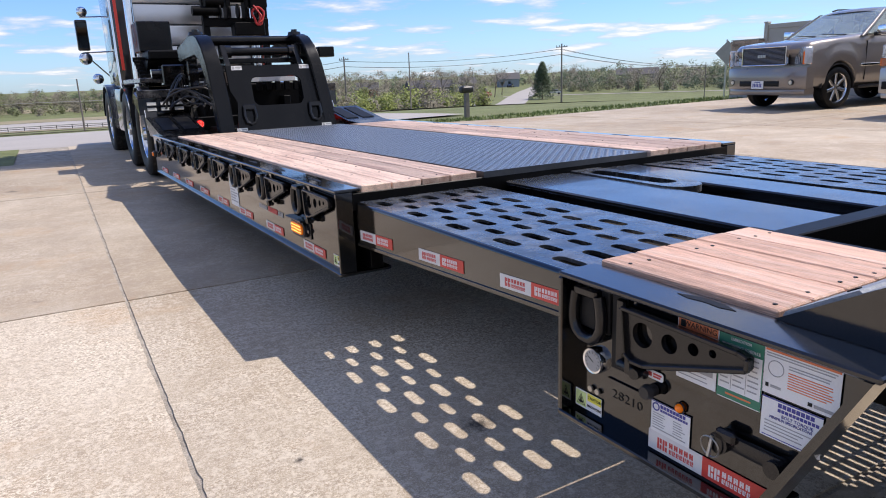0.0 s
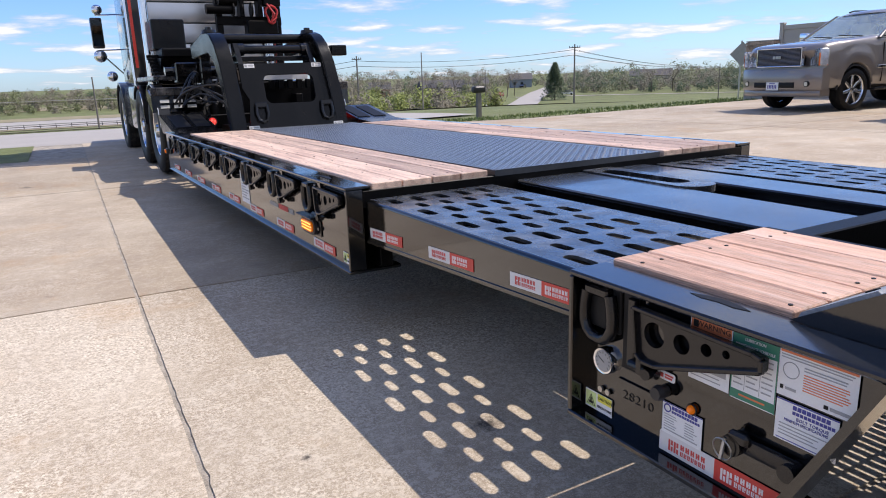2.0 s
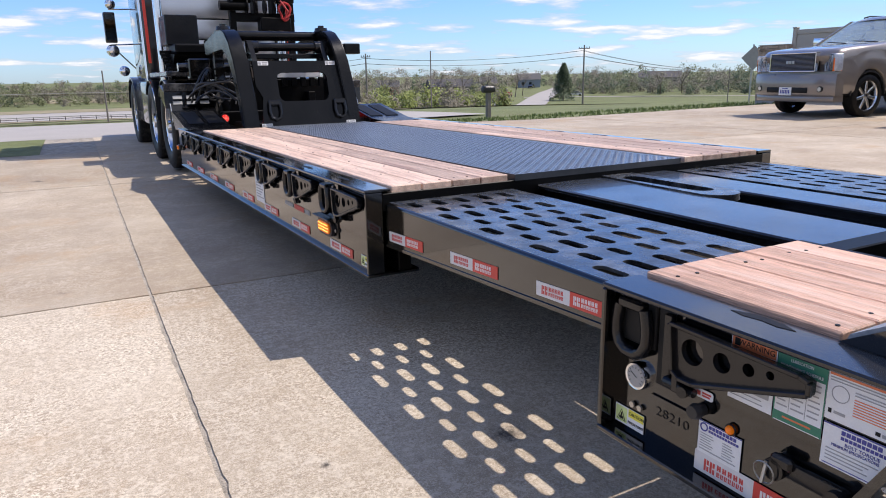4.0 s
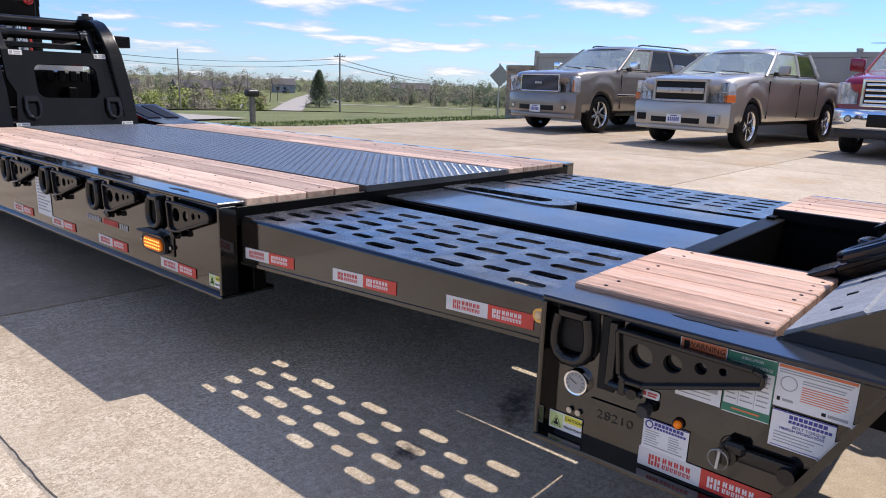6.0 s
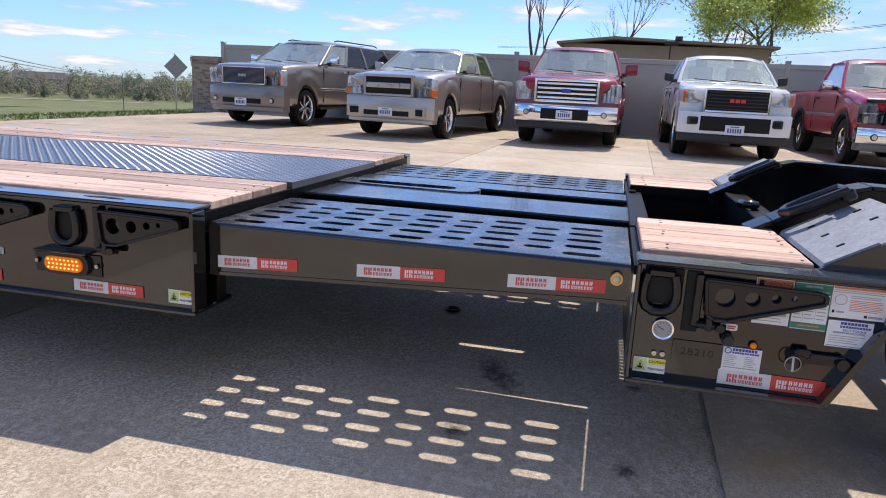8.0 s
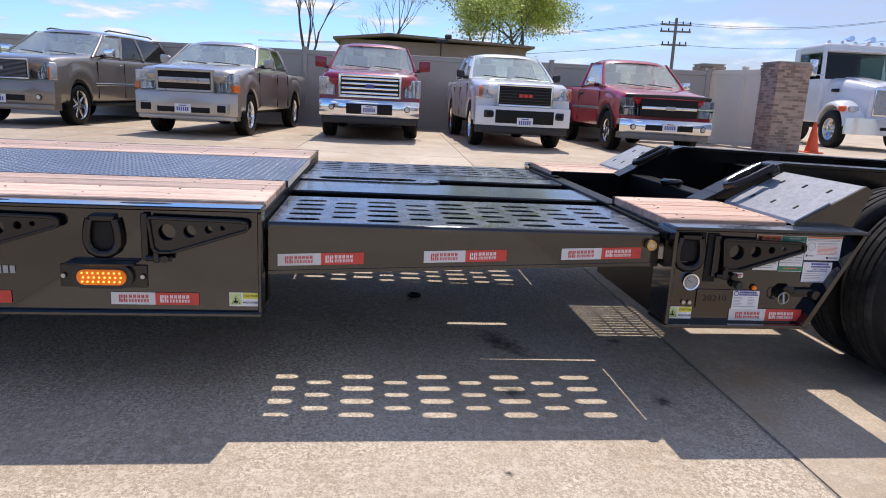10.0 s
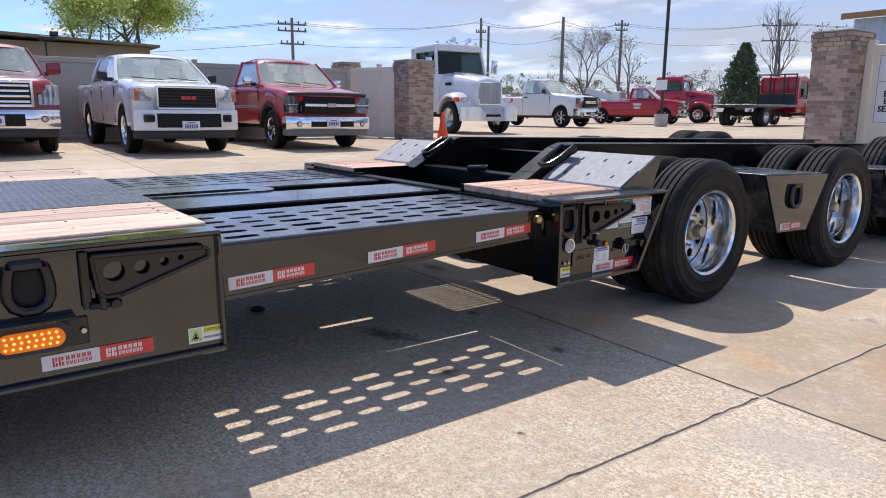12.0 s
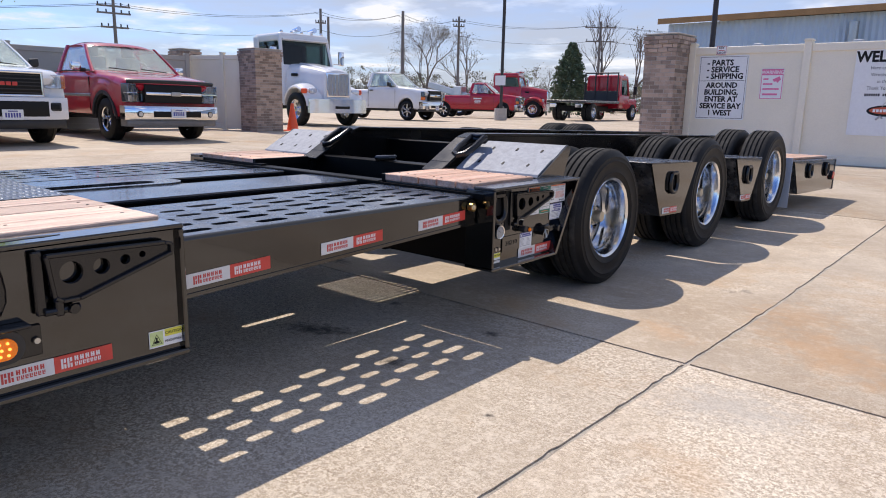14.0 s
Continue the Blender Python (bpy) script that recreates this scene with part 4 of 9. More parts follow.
for X0, X1 in ((1.491, 2.072), (mirr(2.072), mirr(1.491))):
    planks(trailer, X0, X1, 1.016, 1.500, 0.691, 5, M_PLANK_SAW, None, 0.034)
    bolt_marks(trailer, X0, X1, 0.985, 1.50, 0.691, 5, 0.375, None, 0.3)
    part("plank_tray", B((X0 - 0.004, 1.006, 0.650), (X1 + 0.004, 1.496, 0.656), 0.0), M_BLACK_TOP, trailer)
# thin black plate stands for the slot's shaded inside
part("lash_slot", plate([(0.0, -0.085), (0.014, -0.045), (0.018, 0.0), (0.014, 0.045), (0.0, 0.085), (-0.008, 0.045), (-0.003, 0.0), (-0.008, -0.045)], (), 0.001, Matrix.Translation((1.454, 1.152, 0.6802)) @ Matrix.Diagonal((1.0, 0.85, 1, 1))), M_PRINT_K, trailer, "black shape for the shade in the lid's lash slot")
# open well with a bar grating
bm = bmesh.new()
G0, G1, H0, H1 = 2.352, 2.892, 1.057, 1.472
for i in range(14):
    x = G0 + 0.012 + i * (G1 - G0 - 0.024) / 13
    box(bm, (x - 0.0125, H0, 0.397), (x + 0.0125, H1, 0.405), 0)
for j in range(4):
    y = H0 + 0.01 + j * (H1 - H0 - 0.02) / 3
    box(bm, (G0, y - 0.006, 0.391), (G1, y + 0.006, 0.401), 0)
part("well_grating", bm, M_BLACK_MATT, trailer, "black bar grating in the well floor")
bm = bmesh.new()
box(bm, (2.09, 1.44, 0.40), (mirr(2.09), 1.52, 0.655), 0.004)
box(bm, (2.09, 0.94, 0.40), (mirr(2.09), 1.04, 0.70), 0.004)
box(bm, (2.09, 0.985, 0.385), (G0, 1.44, 0.405), 0.0)
box(bm, (G1, 0.985, 0.385), (mirr(2.09), 1.44, 0.405), 0.0)
part("well_wall", bm, M_BLACK_MATT, trailer, "black well wall")

# -------- on the panel
PX = XB + 0.043
recess(trailer, PX - 0.004, 1.378, 1.488, 0.545, 0.655, None)
d_ring(trailer, PX - 0.014, 1.441, 0.636, None, 0.96)
outrigger(trailer, PX - 0.006, 1.318, 0.644, None, 0.92)
# black plate in place of the shade behind the bracket's hinge
part("bracket_pocket_shade", B((PX - 0.003, 1.325, 0.470), (PX + 0.008, 1.370, 0.654), 0.002), M_PRINT_K, trailer)
bm = bmesh.new()
lathe(bm, [(0.0, -0.014), (0.026, -0.014), (0.0315, -0.016), (0.0335, -0.012), (0.0335, 0.01)], 28, Matrix.Translation((PX, 1.420, 0.470)))
gauge = part("pressure_gauge", bm, M_CHROME, trailer, "round chrome pressure gauge with a white dial")
part("dial", cyl(bmesh.new(), (PX - 0.0146, 1.420, 0.470), (PX - 0.0152, 1.420, 0.470), 0.0265, 24), mat("dial_face", (0.34, 0.34, 0.33), 0.25, 0, 0.08), gauge, "white dial", None, False)
bm = bmesh.new()
for k in range(11):
    a = radians(-130 + 26 * k)
    mm = on_side(PX - 0.0153, 1.420, 0.470) @ Matrix.Rotation(-a, 4, "Z")
    box(bm, (-0.0008, 0.019, 0), (0.0008, 0.024, 0.0004), 0, m=mm)
box(bm, (-0.001, -0.004, 0), (0.001, 0.018, 0.0006), 0, m=on_side(PX - 0.0153, 1.420, 0.470) @ Matrix.Rotation(radians(60), 4, "Z"))
part("needle", bm, M_PRINT_K, gauge, "", None, False)
bm = bmesh.new()
for dy in (0.012, -0.012):
    cyl(bm, (PX - 0.002, 1.424 + dy, 0.389), (PX - 0.007, 1.424 + dy, 0.389), 0.0075, 12)
part("button", bm, M_STEEL, trailer, "two round steel buttons")
caution(trailer, PX, 1.492, 0.325, None, 0.95)
# serial plate with raised figures
m = on_side(PX - 0.0012, 1.386, 0.366)
sp = part("serial_plate", plate(rrect(0, 0, 0.142, 0.074, 0.006), (), 0.0022, m), M_BLACK, trailer, "black plate with raised serial figures")
words("28210", 0.031, m @ Matrix.Translation((0.071, 0.040, 0.0034)), mat("worn_figures", (0.006, 0.006, 0.006), 0.5), sp, "raised_figure", bold=-0.0004, squeeze=1.25)
# valve, its tag and amber lamp
bm = cyl(bmesh.new(), (PX, 1.239, 0.463), (PX - 0.020, 1.239, 0.463), 0.014, 14)
cyl(bm, (PX - 0.02, 1.239, 0.463), (PX - 0.034, 1.239, 0.463), 0.018, 14, 0.014)
part("valve_knob", bm, M_PLASTIC, trailer, "black valve knob")
m = on_side(PX - 0.001, 1.262, 0.487)
tg = part("valve_tag", plate(rrect(0, 0, 0.048, 0.020, 0.006), (), 0.001, m), M_WHITE, trailer, "small white tag", None, False)
part("print", bars([(0.006, 0.005, 0.016, 0.015), (0.020, 0.011, 0.043, 0.015), (0.020, 0.005, 0.040, 0.009)], m @ Matrix.Translation((0, 0, 0.001))), M_PRINT_R, tg, "", None, False)
bm = bmesh.new()
bmesh.ops.create_uvsphere(bm, u_segments=14, v_segments=8, radius=0.0095, matrix=Matrix.Translation((PX - 0.006, 1.165, 0.450)))
lm = part("indicator_lamp", bm, M_AMBER, trailer, "small lit amber indicator lamp")
part("bezel", tube(bmesh.new(), [(PX - 0.004, 1.165 + 0.0115 * math.cos(a), 0.450 + 0.0115 * math.sin(a)) for a in [2 * math.pi * i / 16 for i in range(16)]], 0.002, 6, True), M_CAST, lm)


def sticker(y, z, w, h, label, blocks, border=None):
    """A paper decal on the panel: coloured blocks (x0, y0, x1, y1, material)."""
    m = on_side(PX - 0.001, y, z)
    st = part("sticker", B((0, 0, 0), (w, h, 0.0008), 0, m=m), M_WHITE, trailer, label, None, False)
    by = {}
    for x0, y0, x1, y1, mt in blocks:
        by.setdefault(mt.name, (mt, []))[1].append((x0, y0, x1, y1))
    for k, (mt, rows) in enumerate(by.values()):
        part("print", bars(rows, m @ Matrix.Translation((0, 0, 0.0008 + 0.0002 * k))), mt, st, "", None, False)
    return st, m


def lines(x0, x1, ytop, n, step, h, mt, ragged=0.2):
    h *= 0.55
    return [(x0, ytop - k * step - h, x1 - (x1 - x0) * ragged * random.random(), ytop - k * step, mt) for k in range(n)]


# warning and maintenance labels behind the bracket
st, m = sticker(1.182, 0.628, 0.100, 0.026, "orange warning label", [(0.002, 0.002, 0.098, 0.024, M_PRINT_O)])
words("WARNING", 0.0165, m @ Matrix.Translation((0.056, 0.013, 0.0016)), M_PRINT_K, st)
part("warning_mark", bars([(0.008, 0.005, 0.020, 0.020)], m @ Matrix.Translation((0, 0, 0.0014))), M_PRINT_K, st, "", None, False)
st, m = sticker(1.080, 0.516, 0.096, 0.136, "green-bordered lubrication and maintenance schedule label",
                [(0.002, 0.105, 0.094, 0.134, M_PRINT_G), (0.002, 0.002, 0.094, 0.020, M_PRINT_G), (0.0, 0.0, 0.002, 0.136, M_PRINT_G), (0.094, 0.0, 0.096, 0.136, M_PRINT_G), (0.030, 0.024, 0.0308, 0.100, M_PRINT_GR), (0.062, 0.024, 0.0628, 0.100, M_PRINT_GR)] + lines(0.006, 0.028, 0.098, 7, 0.0105, 0.005, M_PRINT_GR, 0.3) + lines(0.034, 0.060, 0.098, 7, 0.0105, 0.005, M_PRINT_GR, 0.3) + lines(0.066, 0.090, 0.098, 7, 0.0105, 0.005, M_PRINT_GR, 0.3) + [(0.020, 0.010, 0.076, 0.0135, M_PRINT_O)])
words("MAINTENANCE SCHEDULE", 0.0085, m @ Matrix.Translation((0.048, 0.113, 0.0018)), M_PRINT_W, st, squeeze=0.80)
words("LUBRICATION", 0.0085, m @ Matrix.Translation((0.048, 0.126, 0.0018)), M_PRINT_W, st, squeeze=0.80)
sticker(1.181, 0.519, 0.098, 0.046, "white instruction label", [(0.02, 0.026, 0.090, 0.040, M_PRINT_GR)] + lines(0.006, 0.092, 0.020, 2, 0.009, 0.004, M_PRINT_GR))
st, m = sticker(0.983, 0.562, 0.142, 0.090, "wheel maker's notice with orange heading and red lines",
                [(0.002, 0.083, 0.140, 0.089, M_PRINT_O)] + lines(0.004, 0.138, 0.080, 2, 0.0052, 0.0036, M_PRINT_GR, 0.1) + lines(0.048, 0.136, 0.066, 2, 0.0052, 0.0036, M_PRINT_GR, 0.2) + lines(0.048, 0.136, 0.053, 7, 0.0048, 0.0034, M_PRINT_O) + [(0.006, 0.013, 0.012, 0.021, M_PRINT_K), (0.016, 0.014, 0.036, 0.019, M_PRINT_GR), (0.088, 0.006, 0.096, 0.013, M_PRINT_K), (0.099, 0.006, 0.134, 0.012, M_PRINT_GR)])
part("print", tube(bmesh.new(), [m @ Vector((0.024 + 0.015 * math.cos(a), 0.052 + 0.015 * math.sin(a), 0.001)) for a in [2 * math.pi * i / 20 for i in range(20)]], 0.0009, 5, True), M_PRINT_GR, st)
st, m = sticker(0.981, 0.476, 0.116, 0.080, "blue-printed bolt torque specification label",
        [(0.032 + 0.0088 * k, 0.0665, 0.0392 + 0.0088 * k, 0.0745, M_PRINT_B) for k in range(8)] + [(0.032 + 0.0072 * k, 0.0575, 0.0378 + 0.0072 * k, 0.0635, M_PRINT_B) for k in range(11)] + [(0.0, 0.0775, 0.116, 0.0800, M_PRINT_B)] + lines(0.008, 0.106, 0.034, 4, 0.0066, 0.0034, M_PRINT_GR, 0.5) + [(0.004, 0.003, 0.112, 0.0045, M_PRINT_B)])
words("BOLT TORQUE", 0.0088, m @ Matrix.Translation((0.070, 0.0505, 0.0014)), M_PRINT_B, st)
words("MINIMUM SPECIFICATIONS", 0.0080, m @ Matrix.Translation((0.058, 0.0425, 0.0014)), M_PRINT_B, st, squeeze=0.85)
st, m = sticker(1.248, 0.366, 0.110, 0.073, "blue-printed suspension label",
        [(0.030 + 0.0086 * k, 0.0605, 0.0370 + 0.0086 * k, 0.0685, M_PRINT_B) for k in range(8)] + [(0.030 + 0.0068 * k, 0.0525, 0.0354 + 0.0068 * k, 0.0580, M_PRINT_B) for k in range(11)] + [(0.0, 0.071, 0.110, 0.073, M_PRINT_B)] + lines(0.010, 0.044, 0.046, 6, 0.0058, 0.0032, M_PRINT_GR, 0.3) + lines(0.066, 0.100, 0.046, 6, 0.0058, 0.0032, M_PRINT_GR, 0.5) + [(0.010, 0.008, 0.100, 0.0105, M_PRINT_GR)])
part("emblem", tube(bmesh.new(), [m @ Vector((0.018 + 0.0085 * math.cos(a), 0.060 + 0.0085 * math.sin(a), 0.0012)) for a in [2 * math.pi * i / 18 for i in range(18)]], 0.0016, 5, True), M_PRINT_B, st)
tape(trailer, PX + 0.001, 1.249, 0.3205, None, 0.1455, 0.046)
# latch lever with its ring pin
bm = bmesh.new()
box(bm, (PX - 0.020, 0.925, 0.420), (PX - 0.004, 1.055, 0.452), 0.010, 2)
cyl(bm, (PX, 0.932, 0.432), (PX - 0.034, 0.932, 0.432), 0.017, 14)
cyl(bm, (PX, 1.050, 0.430), (PX - 0.03, 1.050, 0.430), 0.022, 14)
box(bm, (PX - 0.03, 1.015, 0.436), (PX - 0.012, 1.06, 0.462), 0.006)
lever = part("latch_lever", bm, M_CAST, trailer, "black latch lever with a pin")
bm = tube(bmesh.new(), [(PX - 0.036 - 0.004 * math.sin(a), 1.062 + 0.021 * math.cos(a), 0.420 + 0.023 * math.sin(a)) for a in [2 * math.pi * i / 20 for i in range(20)]], 0.0017, 6, True)
cyl(bm, (PX - 0.03, 1.062, 0.442), (PX - 0.04, 1.062, 0.40), 0.004, 8)
part("ring_pin", bm, M_STEEL, lever, "steel ring pin")

# -------- raked plates in front of the first wheels
for X in ((lambda x: x), mirr):
    a, b = sorted((X(1.481), X(2.01)))
    bm = prism([(1.002, 0.684), (0.996, 0.698), (0.868, 0.772), (0.862, 0.768), (0.735, 0.838), (0.712, 0.822), (0.722, 0.814), (0.735, 0.826), (0.862, 0.757), (0.985, 0.686)], "x", a, b)
    rp = part("raked_plate", bm, M_GALV, trailer, "speckled grey raked splash plate with bolt holes")
    # small black blocks drawn for the shade in the bolt holes
    bm = bmesh.new()
    for yy, zz in ((0.93, 0.735), (0.80, 0.802)):
        for u in (0.2, 0.5, 0.8):
            c = Vector((a + (b - a) * u, yy, zz + 0.001))
            box(bm, c - Vector((0.006, 0.012, 0.002)), c + Vector((0.006, 0.012, 0.003)), 0.001, m=Matrix.Translation(c) @ Matrix.Rotation(radians(-30), 4, "X") @ Matrix.Translation(-c))
    part("bolt_hole", bm, M_PRINT_K, rp)
    e, f = sorted((X(1.469), X(1.481)))
    part("plate_gusset", prism([(1.01, 0.682), (0.735, 0.840), (0.705, 0.822), (0.765, 0.682)], "x", e, f), M_BLACK, rp, "black gusset")

# -------- axle frame rails
for k, (X, y0) in enumerate((((lambda x: x), 1.10), (mirr, 1.10))):
    a, b = sorted((X(2.035), X(2.175)))
    w0, w1 = sorted((X(2.09), X(2.105)))
    top = [(1.10, 0.672), (1.02, 0.715), (0.80, 0.842), (0.72, 0.866), (-4.05, 0.866)]
    prof = [(y, z) for y, z in top] + [(-4.05, 0.56), (0.62, 0.50), (1.10, 0.42)]
    bm = prism(prof, "x", w0, w1)
    for (ya, za), (yb, zb) in zip(top, top[1:]):
        L = math.hypot(yb - ya, zb - za)
        mm = Matrix.Translation(((a + b) / 2, ya, za)) @ Matrix.Rotation(math.atan2(zb - za, -(yb - ya)) * -1, 4, "X")
        box(bm, (-(b - a) / 2, -L, -0.002), ((b - a) / 2, 0.0, 0.014), 0.003, m=mm)
    box(bm, (a, -4.05, 0.545), (b, 0.62, 0.56), 0.003)
    part("frame_rail", bm, M_BLACK_DULL, trailer, "black gloss rear frame rail, swept up from the well", tilt_rear)
for y in (0.36, -0.45, -1.90, -3.2, -4.0):
    part("cross_member", B((2.10, y - 0.05, 0.56), (mirr(2.10), y + 0.05, 0.80), 0.004), M_BLACK_MATT, trailer, "black cross member of the axle frame", tilt_rear)
part("well_plate", B((2.15, 0.42, 0.555), (2.52, 0.945, 0.567), 0.003), M_BLACK_MATT, trailer, "black plate beside the open well")
# lash shackles on the rails, rings in the well
for x, y, z, yaw, size in ((2.00, 0.90, 0.79, 0, 1.0), (mirr(2.14), 0.90, 0.79, 0, 1.0), (2.53, 1.02, 0.702, 90, 0.55)):
    pts = [(-0.10, 0.0), (-0.10, 0.045), (0.02, 0.05), (0.085, 0.035), (0.105, 0.0), (0.085, -0.035), (0.02, -0.05), (-0.10, -0.045)]
    rot = Matrix.Translation((x, y, z)) @ Matrix.Rotation(radians(yaw), 4, "Z") @ Matrix.Rotation(radians(-28 if yaw == 0 else 4), 4, "X") @ Matrix.Rotation(radians(90), 4, "Z") @ Matrix.Scale(size, 4)
    bm = tube(bmesh.new(), [rot @ Vector((p, q, 0.028)) for p, q in pts], 0.017, 10, True)
    box(bm, (-0.125, -0.055, -0.01), (-0.08, 0.055, 0.03), 0.008, m=rot)
    part("lash_shackle", bm, M_CAST, trailer, "heavy black lash shackle")
# vin placard on the inner rail
m = on_side(2.086, -1.42, 0.60)
part("frame_placard", B((0, 0, 0), (0.10, 0.16, 0.002), 0, m=m), M_WHITE, trailer, "white placard on the frame rail", tilt_rear, False)


# -------- wheels
def wheel_mesh():
    bm = bmesh.new()
    R, W = 0.402, 0.232
    prof = [(0.232, -0.100), (0.245, -0.108), (0.266, -0.1125), (0.270, -0.1155), (0.275, -0.1135), (0.300, -0.117), (0.331, -0.1168), (0.335, -0.1195), (0.339, -0.1168), (0.350, -0.116), (0.360, -0.1165), (0.364, -0.113), (0.374, -0.108), (0.392, -0.094)]
    prof += [(0.402, -0.082)]
    for g in (-0.058, -0.020, 0.020, 0.058):
        prof += [(0.404, g - 0.0065), (0.391, g - 0.005), (0.391, g + 0.005), (0.404, g + 0.0065)]
    prof += [(0.402, 0.082), (0.392, 0.094), (0.374, 0.108), (0.350, 0.116), (0.300, 0.117), (0.245, 0.108), (0.232, 0.100)]
    mi = [1 if (a[0] > 0.385 and b[0] > 0.385) else 0 for a, b in zip(prof, prof[1:])]
    lathe(bm, prof, 56, None, mi)
    return finish(bm, [M_RUBBER, M_TREAD_RUB])


def rim_mesh():
    """Deep polished rim, seen from -x: barrel, lip, ten hand holes' webs, hub."""
    bm = bmesh.new()
    lathe(bm, [(0.232, 0.105), (0.222, 0.09), (0.214, 0.05), (0.208, -0.02), (0.212, -0.060), (0.222, -0.098), (0.236, -0.108), (0.240, -0.102), (0.236, -0.094)], 48)
    return finish(bm, M_ALU)


def disc_mesh():
    bm = bmesh.new()
    outer = circle(0, 0, 0.212, 40)
    holes = [circle(0.158 * math.cos(a), 0.158 * math.sin(a), 0.026, 12) for a in [2 * math.pi * i / 10 for i in range(10)]]
    plate(outer, holes + [circle(0, 0, 0.060, 20)], 0.018, Matrix.Rotation(radians(90), 4, "Y") @ Matrix.Translation((0, 0, 0.062)), bm)
    for i in range(10):
        a = 2 * math.pi * (i + 0.5) / 10
        cyl(bm, (0.064, 0.112 * math.cos(a), 0.112 * math.sin(a)), (0.036, 0.112 * math.cos(a), 0.112 * math.sin(a)), 0.014, 6)
    return finish(bm, M_ALU)


def hub_mesh():
    bm = bmesh.new()
    lathe(bm, [(0.0, -0.055), (0.030, -0.055), (0.034, -0.045), (0.036, -0.010), (0.056, -0.006), (0.060, 0.075)], 20)
    for i in range(6):
        a = 2 * math.pi * i / 6
        cyl(bm, (-0.006, 0.047 * math.cos(a), 0.047 * math.sin(a)), (-0.016, 0.047 * math.cos(a), 0.047 * math.sin(a)), 0.006, 6)
    return finish(bm, mat("hub_cap_metal", (0.50, 0.46, 0.38), 0.4, 1.0, 0.2, 30, 200, dirt=(0.25, 0.2, 0.1), dirt_amt=0.5))


ME_TYRE, ME_RIM, ME_DISC, ME_HUB = wheel_mesh(), rim_mesh(), disc_mesh(), hub_mesh()
AX_Y = [0.238, -1.215, -2.645]
T0 = Vector(trailer.location)


def wheel(x, y, z, flip, turn):
    m = Matrix.Translation(Vector((x + rear_shift(y), y, z)) - T0) @ Matrix.Rotation(radians(180 if flip else 0), 4, "Z") @ Matrix.Rotation(radians(turn), 4, "X")
    t = part("wheel", None, None, trailer, "low-profile trailer tyre on a polished aluminium rim", mesh=ME_TYRE, m=m)
    I = Matrix.Identity(4)
    part("rim", None, None, t, "polished aluminium rim", mesh=ME_RIM, m=I)
    part("rim_disc", None, None, t, "", mesh=ME_DISC, m=I)
    part("hub", None, None, t, "", mesh=ME_HUB, m=I)


for k, y in enumerate(AX_Y):
    zc = gz(1.55, y) + 0.400
    wheel(1.555, y, zc, False, 12 + 40 * k)
    wheel(1.555 + 0.275, y, zc, True, 70 + 20 * k)
    wheel(mirr(1.555), y, zc, True, 33 + 25 * k)
    wheel(mirr(1.555) - 0.275, y, zc, False, 5 + 20 * k)
    part("axle", cyl(bmesh.new(), (1.66, y, zc), (mirr(1.66), y, zc), 0.065, 16), M_BLACK_MATT, trailer)

# -------- boxes between the wheels, with a lash ring on each face
for X in ((lambda x: x), mirr):
    for y0, y1, ye, yb in ((-0.205, -0.90, -0.81, -0.38), (-1.66, -2.24, -2.225, -1.85)):
        prof = [(y0, 0.718), (y1, 0.718), (y1 + 0.20, 0.375), (yb, 0.375)]
        a, b = sorted((X(1.425), X(1.437)))
        fb = part("fender_box", prism(prof, "x", a, b), M_BLACK, trailer, "black gloss tapered box between the wheels", tilt_rear)
        a, b = sorted((X(1.420), X(2.09)))
        bm = B((a, ye, 0.718), (b, y0, 0.728), 0.003)
        a, b = sorted((X(1.437), X(2.09)))
        prism([(y0, 0.718), (y0 - 0.012, 0.718), (yb - 0.012, 0.375), (yb, 0.375)], "x", a, b, bm)
        prism([(ye, 0.718), (ye + 0.012, 0.718), (y1 + 0.212, 0.375), (y1 + 0.20, 0.375)], "x", a, b, bm)
        part("box_cover", bm, M_BLACK_TOP, fb, "", tilt_rear)
        if X(0) == 0:
            ym = -0.52 if y0 > -1 else -1.925
            # the pocket's shade again as a thin black plate
            pk = B((1.4225, ym - 0.085, 0.545), (1.4255, ym + 0.085, 0.665), 0.001)
            part("ring_pocket_shade", pk, M_PRINT_K, fb, "", tilt_rear)
            d_ring(trailer, 1.413, ym, 0.648, tilt_rear, 1.0)
            mm = on_side(1.4245, ym + 0.14, 0.388)
            tape(trailer, 1.425, ym + 0.12, 0.388, tilt_rear, 0.11, 0.040)

